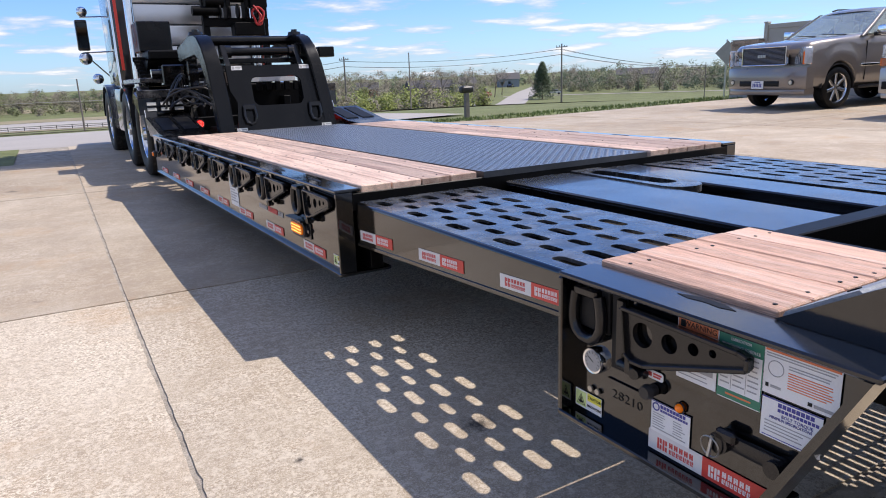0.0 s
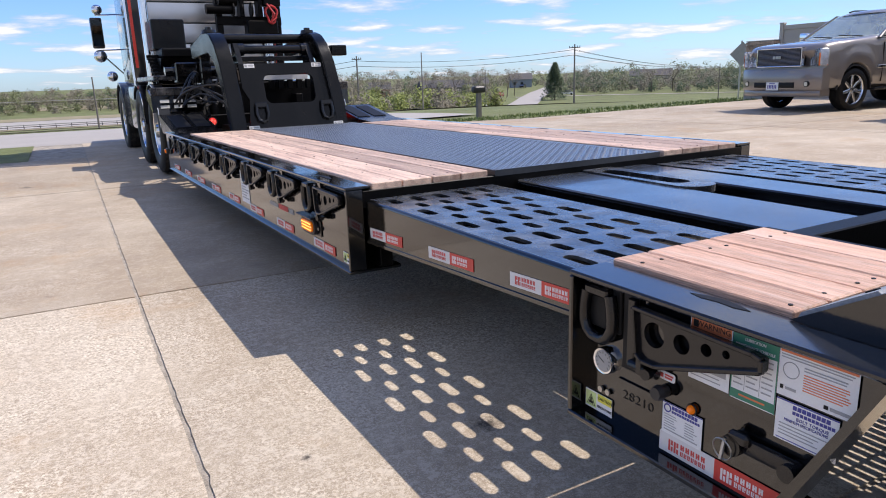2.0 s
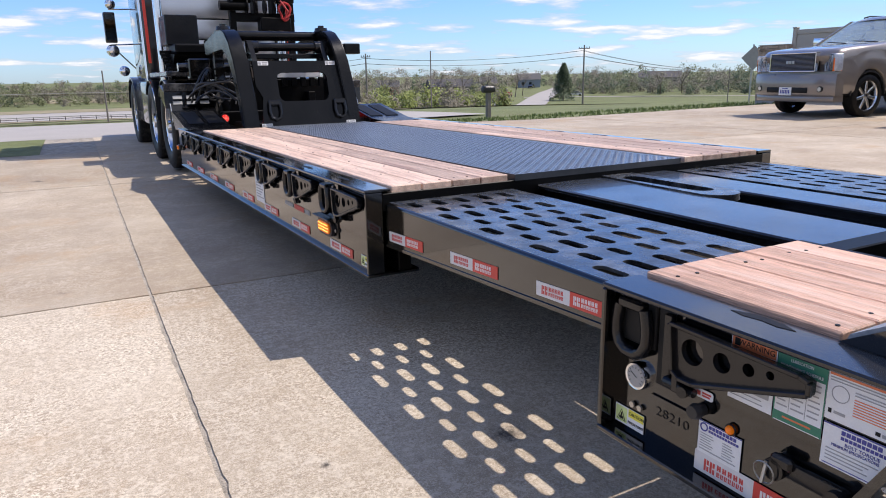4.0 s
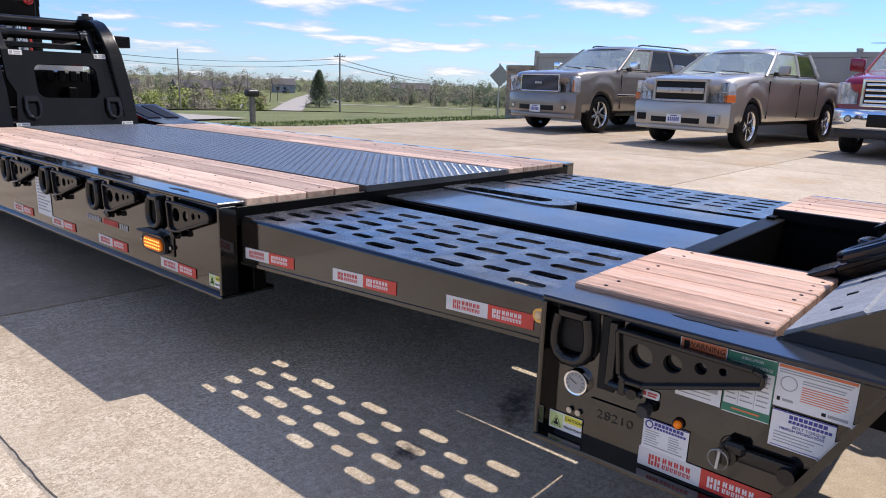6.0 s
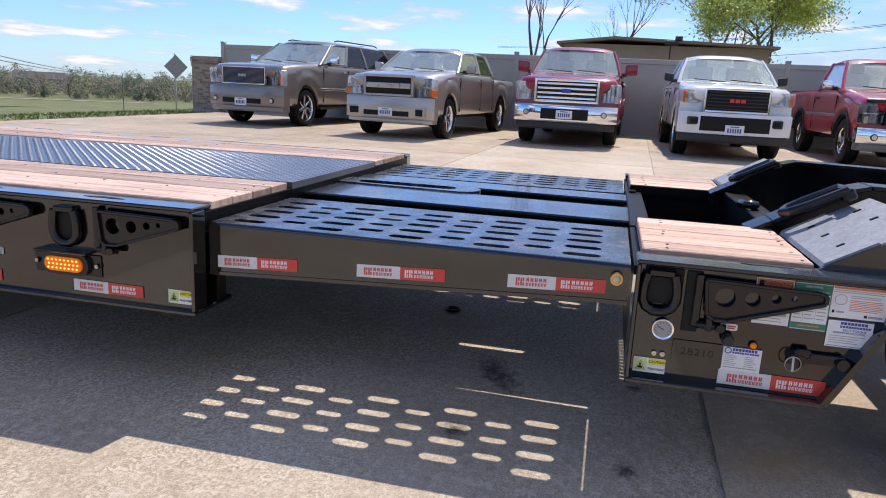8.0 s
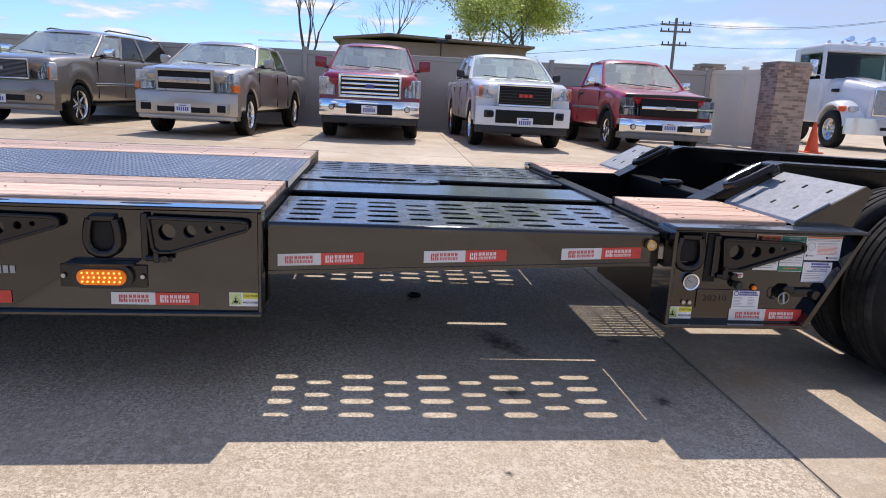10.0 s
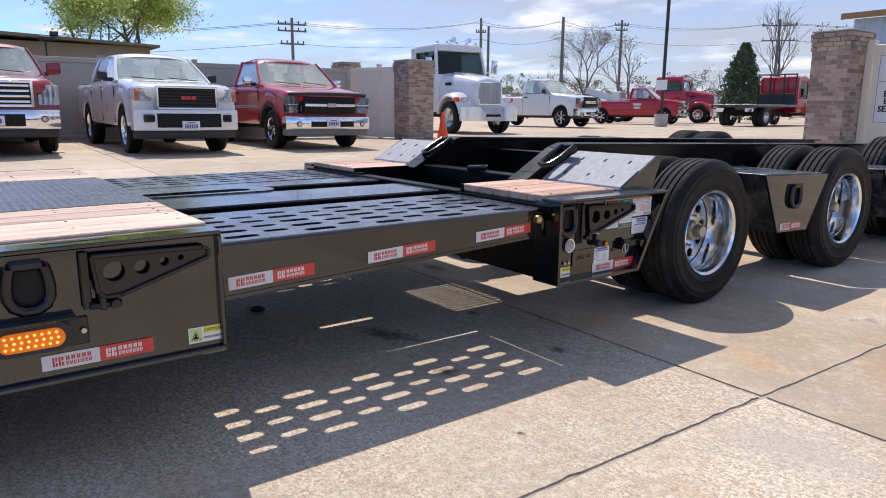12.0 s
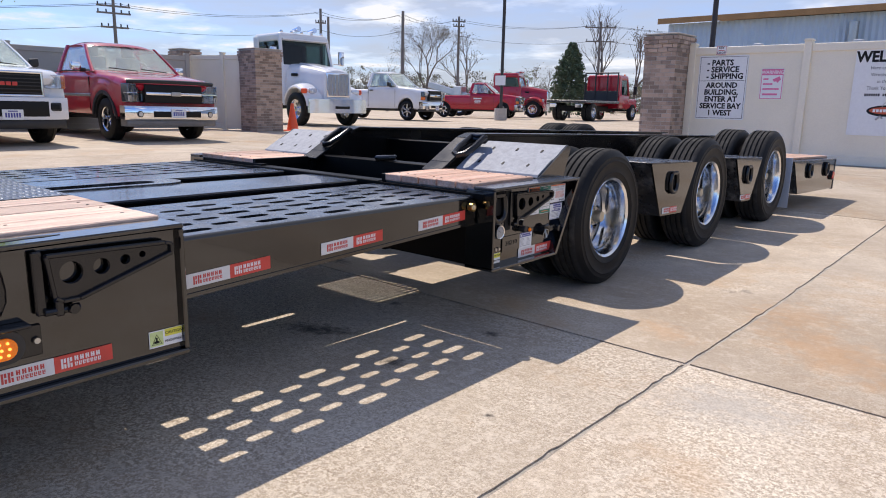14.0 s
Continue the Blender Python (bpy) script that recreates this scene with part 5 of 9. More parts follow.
# -------- tail box behind the last wheels, mud flap
for X in ((lambda x: x), mirr):
    a, b = sorted((X(1.425), X(1.437)))
    prof = [(-3.16, 0.655), (-4.62, 0.655), (-4.62, 0.345), (-3.36, 0.345)]
    tb = part("tail_box", prism(prof, "x", a, b), M_BLACK, trailer, "black gloss tail box panel", tilt_rear)
    a, b = sorted((X(1.420), X(2.09)))
    bm = B((a, -4.63, 0.655), (b, -3.15, 0.668), 0.003)
    box(bm, (a, -4.63, 0.335), (b, -4.60, 0.655), 0.003)
    a, b = sorted((X(1.437), X(2.09)))
    prism([(-3.16, 0.655), (-3.172, 0.655), (-3.372, 0.345), (-3.36, 0.345)], "x", a, b, bm)
    part("box_cover", bm, M_BLACK_TOP, tb, "", tilt_rear)
    a, b = sorted((X(1.50), X(2.05)))
    planks(trailer, a, b, -4.58, -3.2, 0.692, 4, M_PLANK_SAW, tilt_rear, 0.022)
    a, b = sorted((X(1.44), X(1.98)))
    part("mud_flap", B((a, -3.145, 0.225), (b, -3.137, 0.70), 0.002), mat("pale_mud_flap", (0.46, 0.50, 0.56), 0.35, 0.2, 0.08), trailer, "pale grey mud flap", tilt_rear)
recess(trailer, 1.4235, -3.72, -3.60, 0.50, 0.635, tilt_rear)
d_ring(trailer, 1.412, -3.66, 0.622, tilt_rear)
recess(trailer, 1.4235, -4.32, -4.20, 0.50, 0.635, tilt_rear)
d_ring(trailer, 1.412, -4.26, 0.622, tilt_rear)
m = on_side(1.42, -4.68, 0.50)
tl = part("tail_light", cyl(bmesh.new(), (1.426, -4.50, 0.49), (1.405, -4.50, 0.49), 0.05, 18), M_PLASTIC, trailer, "round tail marker", tilt_rear)
part("lens", cyl(bmesh.new(), (1.405, -4.50, 0.49), (1.398, -4.50, 0.49), 0.04, 18), M_REDLENS, tl, "", tilt_rear)


# -------- gooseneck at the front of the deck
def arch(x0, x1, lean):
    """A swept cheek: steep at the foot, rolling over to the rear."""
    inner = [(7.42, 0.60), (7.50, 0.95), (7.57, 1.22), (7.68, 1.38), (7.86, 1.47), (8.75, 1.42)]
    outer = [(8.75, 1.56), (8.02, 1.655), (7.85, 1.66), (7.70, 1.625), (7.56, 1.52), (7.45, 1.34), (7.36, 0.98), (7.32, 0.60)]
    bm = prism(inner + outer, "x", x0, x1)
    bmesh.ops.bevel(bm, geom=[e for e in bm.edges], offset=0.010, segments=2, affect="EDGES")
    for v in bm.verts:
        v.co.x += lean * (v.co.z - 1.3)
    return bm


for x0, x1, lean in ((1.875, 2.025, -0.06), (2.955, 3.085, -0.10)):
    part("neck_arch", arch(x0, x1, lean), M_BLACK_DULL, trailer, "black gloss gooseneck arch cheek")
    xc = (x0 + x1) / 2 + lean * 0.35 - 0.02
    cap = part("pivot_cap", cyl(bmesh.new(), (xc, 7.92, 1.645), (xc, 7.92, 1.685), 0.075, 20, 0.065), M_CAST, trailer, "black pivot cap")
    part("cap_nut", cyl(bmesh.new(), (xc, 7.92, 1.685), (xc, 7.92, 1.71), 0.035, 6), M_CAST, cap)
# face plate with its window
tiltm = Matrix.Translation((0, 7.345, 0.655)) @ Matrix.Rotation(radians(90 - 15), 4, "X")
bm = plate([(2.09, 0.0), (3.12, 0.0), (3.10, 0.13), (3.045, 0.30), (2.985, 0.69), (2.07, 0.69), (2.075, 0.44), (2.13, 0.32), (2.10, 0.10)], [rrect(2.30, 0.275, 2.83, 0.575, 0.07, 5)], 0.03, tiltm)
face = part("neck_face_plate", bm, M_BLACK_DULL, trailer, "black face plate with a rounded window")
for x, h in ((2.175, 0.645), (2.885, 0.645), (2.13, 0.012), (3.03, 0.012)):
    mm = tiltm @ Matrix.Translation((x - 0.05, h, 0.03))
    st = part("caution_sticker", B((0, 0, 0), (0.105, 0.042, 0.002), 0, m=mm), M_WHITE, face, "small white caution sticker", None, False)
    part("print", bars([(0.006, 0.006, 0.030, 0.036), (0.040, 0.022, 0.098, 0.034), (0.040, 0.008, 0.090, 0.016)], mm @ Matrix.Translation((0, 0, 0.002))), M_PRINT_GR, st, "", None, False)
for x in (2.23, 2.925):
    bm = tube(bmesh.new(), [tiltm @ Vector((x + a, b, 0.055)) for a, b in ((-0.05, 0.26), (-0.058, 0.17), (-0.042, 0.105), (0.0, 0.088), (0.042, 0.105), (0.058, 0.17), (0.05, 0.26))], 0.016, 8)
    ring = part("lash_ring", bm, M_CAST, trailer, "black lash ring on the neck plate")
    part("ring_lug", B((x - 0.062, 0.23, 0.03), (x + 0.062, 0.285, 0.07), 0.008, m=tiltm), M_CAST, ring)
part("neck_cylinder", cyl(bmesh.new(), (2.14, 7.74, 1.475), (2.87, 7.74, 1.475), 0.042, 16), M_BLACK_DULL, trailer, "black hydraulic cross tube in the neck")
part("neck_cylinder", cyl(bmesh.new(), (2.02, 8.02, 1.60), (2.95, 8.02, 1.60), 0.05, 16), M_BLACK_DULL, trailer, "black hydraulic cross tube in the neck")
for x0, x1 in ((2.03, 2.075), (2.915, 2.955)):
    part("neck_web", prism([(7.40, 0.66), (7.49, 0.98), (7.56, 1.22), (7.62, 1.34), (7.80, 1.34), (7.80, 0.66)], "x", x0, x1), M_BLACK_DULL, trailer, "black inner web of the neck")
for x in (2.17, 2.84):
    part("tube_clevis", cyl(bmesh.new(), (x - 0.03, 7.74, 1.475), (x + 0.03, 7.74, 1.475), 0.062, 18), M_CAST, trailer, "")
part("neck_brace", B((2.02, 7.80, 1.36), (2.97, 7.90, 1.41), 0.006), M_BLACK_DULL, trailer)
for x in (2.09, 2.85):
    part("tube_bracket", prism([(7.55, 1.33), (7.80, 1.33), (7.80, 1.54), (7.72, 1.54)], "x", x, x + 0.05), M_BLACK_DULL, trailer)
part("neck_body", B((2.02, 7.70, 0.55), (3.10, 8.7, 0.70), 0.01), M_BLACK_MATT, trailer, "black gooseneck body behind the window")
part("neck_body", B((2.03, 8.5, 0.70), (3.35, 8.7, 1.15), 0.01), M_BLACK_MATT, trailer, "black gooseneck body behind the window")
for k in range(5):
    part("neck_rib", B((2.62 + 0.11 * k, 8.35, 1.06), (2.68 + 0.11 * k, 8.4, 1.165), 0.005), M_BLACK_MATT, trailer)
part("neck_tray", B((2.52, 8.40, 1.165), (3.10, 8.45, 1.225), 0.004), M_WHITE, trailer, "pale plate seen through the neck window")
part("hydraulic_box", B((3.42, 8.4, 1.43), (3.62, 8.62, 1.55), 0.01), M_BLACK_DULL, trailer, "black box on the side of the neck")
# wings at the deck's front corners
for X in ((lambda x: x), mir):
    a, b = sorted((X(1.40), X(1.86)))
    bm = prism([(7.18, 0.64), (8.35, 0.64), (8.55, 0.80), (8.50, 0.83), (7.75, 0.695), (7.18, 0.668)], "x", a, b)
    part("deck_wing", bm, M_BLACK_DULL, trailer, "black sloping wing at the front of the deck")
    for k in range(2):
        a, b = sorted((X(1.47 + 0.2 * k), X(1.62 + 0.2 * k)))
        # black strip on the wing for the shade inside its slot
        part("wing_slot", prism([(7.85, 0.715), (8.40, 0.814), (8.40, 0.820), (7.85, 0.719)], "x", a, b), M_PRINT_K, trailer)
bm = bmesh.new()
for k in range(5):
    pts = []
    for i in range(13):
        t = i / 12
        pts.append((1.62 + 0.42 * t + 0.05 * math.sin(5 * t + k), 8.25 + 0.28 * math.sin(3.1 * t + k * 0.6), 0.92 + 0.17 * math.sin(math.pi * t) * (0.5 + 0.22 * k) + 0.03 * math.sin(7 * t + 2 * k)))
    tube(bm, pts, 0.011, 7)
part("air_hose", bm, M_PLASTIC, trailer, "tangle of black air hoses")["kind"] = "stuff"

# ---------------------------------------------------------------- the tractor
tractor = thing("semi_tractor", "black semi tractor with silver sleeper back and chrome stacks", "truck", (2.61, 11.5, 0.1))
TX = 2.61
GT = 0.10


def tmir(x):
    return 2 * TX - x


def truck_tyre():
    bm = bmesh.new()
    prof = [(0.295, -0.12), (0.33, -0.138), (0.42, -0.145), (0.485, -0.132), (0.508, -0.115)]
    for g in (-0.07, -0.024, 0.024, 0.07):
        prof += [(0.512, g - 0.008), (0.498, g - 0.006), (0.498, g + 0.006), (0.512, g + 0.008)]
    prof += [(0.508, 0.115), (0.485, 0.132), (0.42, 0.145), (0.33, 0.138), (0.295, 0.12)]
    mi = [1 if (a[0] > 0.49 and b[0] > 0.49) else 0 for a, b in zip(prof, prof[1:])]
    lathe(bm, prof, 44, None, mi)
    return finish(bm, [M_RUBBER, M_TREAD_RUB])


def truck_rim():
    bm = bmesh.new()
    lathe(bm, [(0.292, 0.12), (0.27, 0.05), (0.268, -0.06), (0.285, -0.11), (0.304, -0.122), (0.300, -0.110)], 36)
    plate(circle(0, 0, 0.275, 32), [circle(0.20 * math.cos(a), 0.20 * math.sin(a), 0.030, 10) for a in [2 * math.pi * i / 10 for i in range(10)]], 0.02, Matrix.Rotation(radians(90), 4, "Y"), bm)
    lathe(bm, [(0.0, -0.14), (0.08, -0.13), (0.10, -0.02), (0.11, 0.0)], 20)
    return finish(bm, M_ALU)


ME_TT, ME_TR = truck_tyre(), truck_rim()


def truck_wheel(parent, x, y, z, flip, label="truck tyre on a polished rim"):
    m = Matrix.Translation(Vector((x, y, z)) - (OFF.get(parent.name) or Vector((0, 0, 0)))) @ Matrix.Rotation(radians(180 if flip else 0), 4, "Z")
    t = part("wheel", None, None, parent, label, mesh=ME_TT, m=m)
    part("rim", None, None, t, "", mesh=ME_TR, m=Matrix.Identity(4))


for y in (9.42, 10.75):
    for x, f in ((1.60, False), (1.93, True), (tmir(1.60), True), (tmir(1.93), False)):
        truck_wheel(tractor, x, y, GT + 0.505, f)
for x, f in ((1.62, False), (tmir(1.62), True)):
    truck_wheel(tractor, x, 13.35, GT + 0.505, f)
bm = bmesh.new()
for x in (2.22, tmir(2.30)):
    box(bm, (x, 8.34, GT + 0.52), (x + 0.08, 14.0, GT + 0.90), 0.006)
for y in (9.42, 10.75, 13.35):
    cyl(bm, (1.7, y, GT + 0.505), (tmir(1.7), y, GT + 0.505), 0.09, 14)
box(bm, (2.2, 9.6, GT + 0.9), (3.1, 10.6, GT + 1.02), 0.02)
part("chassis", bm, M_BLACK_MATT, tractor, "black tractor chassis and fifth wheel")
# quarter fenders over the drive wheels
for X in ((lambda x: x), tmir):
    for yc in (9.42, 10.75):
        pts = [(yc - 0.56 * math.cos(a), GT + 0.505 + 0.56 * math.sin(a)) for a in [radians(5 + 7.5 * i) for i in range(19)]]
        inner = [(yc + (p - yc) * 0.985, GT + 0.505 + (q - GT - 0.505) * 0.985) for p, q in pts]
        a, b = sorted((X(1.46), X(1.58)))
        part("wheel_fender", prism(pts + inner[::-1], "x", a, b), P_BLACK, tractor, "black rolled fender over the drive wheels")
        a, b = sorted((X(1.452), X(1.462)))
        part("fender_lip", prism(pts + inner[::-1], "x", a, b), M_CHROME, tractor, "bright fender lip")
# sleeper: ribbed silver back, black sides
SY = 11.35
bm = B((1.53, SY, GT + 1.05), (tmir(1.53), 12.9, GT + 3.45), 0.10, 3)
slp = part("sleeper", bm, P_BLACK, tractor, "black sleeper cab")
for k in range(7):
    part("back_panel", B((1.80, SY - 0.028, GT + 1.35 + 0.29 * k), (tmir(1.80), SY + 0.01, GT + 1.625 + 0.29 * k), 0.022, 2), P_SILVER, slp, "ribbed bright aluminium sleeper back")
bm = B((1.66, 12.9, GT + 0.95), (tmir(1.66), 13.6, GT + 2.75), 0.10, 3)
prism([(13.5, GT + 0.55), (13.5, GT + 1.75), (15.0, GT + 1.55), (15.15, GT + 1.3), (15.15, GT + 0.55)], "x", 1.95, tmir(1.95), bm)
part("bonnet", bm, P_BLACK, tractor, "black cab and bonnet")
for X in ((lambda x: x), tmir):
    a, b = sorted((X(1.50), X(1.70)))
    part("side_skirt", B((a, 11.0, GT + 0.42), (b, 12.9, GT + 1.05), 0.04, 2), P_BLACK, tractor, "black side box with steps")
for X in ((lambda x: x), tmir):
    pts = [(13.35 - 0.66 * math.cos(a), GT + 0.50 + 0.62 * math.sin(a)) for a in [radians(8 + 8.6 * i) for i in range(20)]]
    a, b = sorted((X(1.47), X(1.98)))
    part("front_wing", prism(pts + [(13.35 + (p - 13.35) * .95, GT + .5 + (q - GT - .5) * .95) for p, q in pts][::-1], "x", a, b), P_BLACK, tractor, "black front wing")
# exhaust stack, grab rails, red stripe on the cab's rear corner
for X in ((lambda x: x), tmir):
    bm = cyl(bmesh.new(), (X(1.74), 11.22, GT + 0.95), (X(1.74), 11.22, GT + 3.4), 0.065, 18)
    part("exhaust_pipe", bm, M_CHROME, tractor, "chrome exhaust stack")
    a, b = sorted((X(1.518), X(1.528)))
    part("cab_stripe", B((a, 11.40, GT + 1.3), (b, 11.50, GT + 3.3), 0), M_RED, tractor, "red reflective stripe", None, False)
    a, b = sorted((X(1.56), X(1.60)))
    part("cab_stripe", B((a, SY - 0.006, GT + 1.3), (b, SY + 0.002, GT + 3.3), 0), M_RED, tractor, "", None, False)
bm = tube(bmesh.new(), [(1.52, 11.15, GT + 0.7), (1.50, 11.2, GT + 1.2), (1.50, 11.2, GT + 3.1), (1.58, 11.4, GT + 3.2)], 0.016, 8)
part("grab_rail", bm, M_CHROME, tractor, "chrome grab rail")
# mirrors on their arms
for X in ((lambda x: x), tmir):
    a, b = sorted((X(1.20), X(1.30)))
    mr = part("mirror", B((a - 0.04, 13.10, GT + 1.66), (b + 0.04, 13.20, GT + 2.14), 0.03, 2), P_BLACK, tractor, "tall chrome-armed side mirror")
    part("mirror_glass", B((a - 0.025, 13.094, GT + 1.70), (b + 0.025, 13.099, GT + 2.10), 0), M_GLASS_DARK, mr, "", None, False)
    for dx, yy, zz, rr in ((0.0, 13.13, 1.54, 0.10), (0.16, 13.4, 1.22, 0.085), (0.04, 13.13, 2.26, 0.08)):
        bm = bmesh.new()
        bmesh.ops.create_uvsphere(bm, u_segments=16, v_segments=10, radius=rr, matrix=Matrix.Translation(((a + b) / 2 + (dx if X(0) == 0 else -dx), yy, GT + zz)))
        part("convex_mirror", bm, M_CHROME, mr, "round chrome convex mirror")
    for z in (GT + 1.63, GT + 2.18):
        part("mirror_arm", tube(bmesh.new(), [((a + b) / 2, 13.15, z), (X(1.7), 13.2, z + 0.02)], 0.012, 6), M_CHROME, mr)
    bm = tube(bmesh.new(), [((a + b) / 2, 13.15, GT + 1.6), (X(1.68), 13.3, GT + 1.15), (X(1.68), 13.3, GT + 0.9)], 0.012, 6)
    part("mirror_arm", bm, M_CHROME, mr)
# tail lamps and rear bar
bm = B((1.88, 8.29, GT + 0.56), (tmir(1.88), 8.36, GT + 0.71), 0.01)
bar = part("rear_bar", bm, M_BLACK_MATT, tractor, "black rear cross bar")
for x in (1.917, 2.197, tmir(1.917), tmir(2.197)):
    lb = part("tail_lamp", cyl(bmesh.new(), (x, 8.30, GT + 0.635), (x, 8.265, GT + 0.635), 0.055, 20), M_PLASTIC, tractor, "round red tail lamp in a black grommet")
    part("lens", cyl(bmesh.new(), (x, 8.266, GT + 0.635), (x, 8.252, GT + 0.635), 0.044, 20, 0.038), M_REDLED, lb, "lit red lens")
    dd_ = bmesh.new()
    for i_ in range(-2, 3):
        for j_ in range(-2, 3):
            if i_ * i_ + j_ * j_ < 6:
                bmesh.ops.create_icosphere(dd_, subdivisions=1, radius=0.0055, matrix=Matrix.Translation((x + 0.0145 * i_, 8.250, GT + 0.635 + 0.0145 * j_)))
    part("diodes", dd_, mat("red_diode", (1.0, 0.18, 0.14), 0.2, emit=1.0), lb, "")
# deck gear behind the sleeper: tool chest, sheet rack, winch tower
bm = B((1.67, 10.2, GT + 1.50), (2.08, 10.7, GT + 1.88), 0.012)
part("tool_chest", bm, M_BLACK_DULL, tractor, "black tool chest on the tractor deck")
bm = B((1.70, 9.75, GT + 1.38), (2.15, 10.3, GT + 1.50), 0.02)
prism([(9.6, GT + 1.37), (10.2, GT + 1.38), (10.2, GT + 1.12), (9.9, GT + 1.12)], "x", 1.66, 2.10, bm)
part("tool_tray", bm, M_BLACK_MATT, tractor, "dark tray on the tractor deck")
for k in range(8):
    bm = B((1.64, 9.66 + 0.07 * k, GT + 1.06 + 0.03 * k), (2.1, 9.68 + 0.07 * k, GT + 1.10 + 0.03 * k), 0)
    part("rack_slat", bm, M_BLACK_MATT, tractor)
WX = -0.16
bm = B((2.55 + WX, 10.2, GT + 0.9), (3.35 + WX, 10.9, GT + 1.25), 0.02)
for x in (2.78, 3.62):
    box(bm, (x + WX, 10.7, GT + 1.2), (x + WX + 0.09, 10.8, GT + 2.9), 0.008)
box(bm, (2.78 + WX, 10.68, GT + 2.45), (3.71 + WX, 10.80, GT + 2.56), 0.008)
box(bm, (2.78 + WX, 10.68, GT + 1.85), (3.71 + WX, 10.80, GT + 1.97), 0.008)
cyl(bm, (2.80 + WX, 10.6, GT + 2.18), (3.05 + WX, 10.6, GT + 2.18), 0.09, 18)
cyl(bm, (3.1 + WX, 10.6, GT + 2.22), (3.6 + WX, 10.6, GT + 2.22), 0.05, 14)
cyl(bm, (3.1 + WX, 10.62, GT + 2.36), (3.6 + WX, 10.62, GT + 2.36), 0.05, 14)
box(bm, (3.08 + WX, 10.52, GT + 1.95), (3.14 + WX, 10.72, GT + 2.42), 0.006)
box(bm, (3.34 + WX, 10.52, GT + 1.95), (3.40 + WX, 10.72, GT + 2.42), 0.006)
for k in range(5):                            # rope drum flanges, motor and bolted plates
    cyl(bm, (2.98 + 0.13 * k + WX, 10.58, GT + 2.05), (3.00 + 0.13 * k + WX, 10.58, GT + 2.05), 0.10 - 0.012 * (k % 2), 16)
box(bm, (3.16 + WX, 10.50, GT + 1.72), (3.60 + WX, 10.70, GT + 1.90), 0.012)
cyl(bm, (2.62 + WX, 10.58, GT + 2.05), (2.98 + WX, 10.58, GT + 2.05), 0.065, 14)
box(bm, (3.42 + WX, 10.50, GT + 2.10), (3.66 + WX, 10.66, GT + 2.30), 0.01)
part("winch_tower", bm, M_BLACK_MATT, tractor, "black winch tower with drums and cross bars")
bm = tube(bmesh.new(), [(3.34 + 0.075 * math.cos(a) * (1 + 0.25 * math.sin(3 * a)), 10.45, GT + 1.98 + 0.12 * math.sin(a)) for a in [2 * math.pi * i / 24 for i in range(24)]], 0.016, 7, True)
tube(bm, [(3.44 + WX, 10.44, GT + 2.12), (3.53 + WX, 10.40, GT + 1.98), (3.48 + WX, 10.42, GT + 1.88), (3.57 + WX, 10.44, GT + 1.94)], 0.014, 7)
part("red_air_line", bm, mat("red_rubber", (0.50, 0.03, 0.03), 0.5), tractor, "coiled red air line")
bm = bmesh.new()
for k in range(6):
    cyl(bm, (2.85 + 0.15 * k, 10.9, GT + 2.86), (2.85 + 0.15 * k, 10.9, GT + 3.3), 0.012, 6)
box(bm, (2.85 + WX, 10.86, GT + 2.80), (3.8 + WX, 10.96, GT + 2.86), 0.006)
part("headache_rack", bm, P_SILVER, tractor, "slotted metal rack")
part("deck_plate", B((1.50, 9.30, GT + 1.10), (2.12, 10.9, GT + 1.16), 0.01), M_BLACK_TOP, tractor, "black deck plate over the wheels")


# louvred guard over the drive wheels, hose carrier and the clutter round the neck
for X in ((lambda x: x), tmir):
    a, b = sorted((X(1.40), X(1.97)))
    guard = part("wheel_guard", B((a, 8.93, 1.03), (b, 8.96, 1.12), 0.006), M_BLACK_TOP, tractor, "black guard plate with louvres over the wheels")
    part("guard_panel", prism([(8.94, 0.84), (8.95, 1.03), (9.30, 1.10), (9.30, 0.98)], "x", a, b), M_BLACK, guard, "")
    for k in range(3):
        u0, u1 = sorted((X(1.49 + 0.15 * k), X(1.59 + 0.15 * k)))
        for q in range(2):
            part("louvre", prism([(8.925, 0.885 + 0.062 * q), (8.945, 0.920 + 0.062 * q), (8.950, 0.920 + 0.062 * q), (8.945, 0.880 + 0.062 * q)], "x", u0, u1), M_STEEL, guard, "bright louvre edge")
bm = bmesh.new()
for k in range(7):
    box(bm, (1.56, 9.52 + 0.10 * k, 1.20 + 0.045 * k), (2.14, 9.54 + 0.10 * k, 1.26 + 0.045 * k), 0.004)
for x in (1.58, 2.10):
    box(bm, (0.0, 0.0, 0.0), (0.04, 0.75, 0.05), 0.004, m=Matrix.Translation((x, 9.50, 1.17)) @ Matrix.Rotation(radians(24), 4, "X"))
part("catwalk", bm, M_BLACK_MATT, tractor, "black slatted catwalk rising to the sleeper")
bm = B((1.72, 9.05, 1.16), (1.98, 9.30, 1.40), 0.015)
box(bm, (1.98, 8.9, 1.10), (2.10, 9.4, 1.62), 0.012)
cyl(bm, (1.62, 9.2, 1.30), (2.30, 9.2, 1.30), 0.055, 14)
cyl(bm, (2.34, 8.7, 1.22), (2.34, 10.2, 1.30), 0.075, 16)
cyl(bm, (2.86, 8.7, 1.22), (2.86, 10.2, 1.30), 0.075, 16)
box(bm, (2.20, 9.0, 1.05), (3.00, 9.5, 1.20), 0.02)
part("valve_bank", bm, M_BLACK, tractor, "black hydraulic valve bank and cylinders behind the neck")
hs = bmesh.new()
rr_ = random.Random(17)
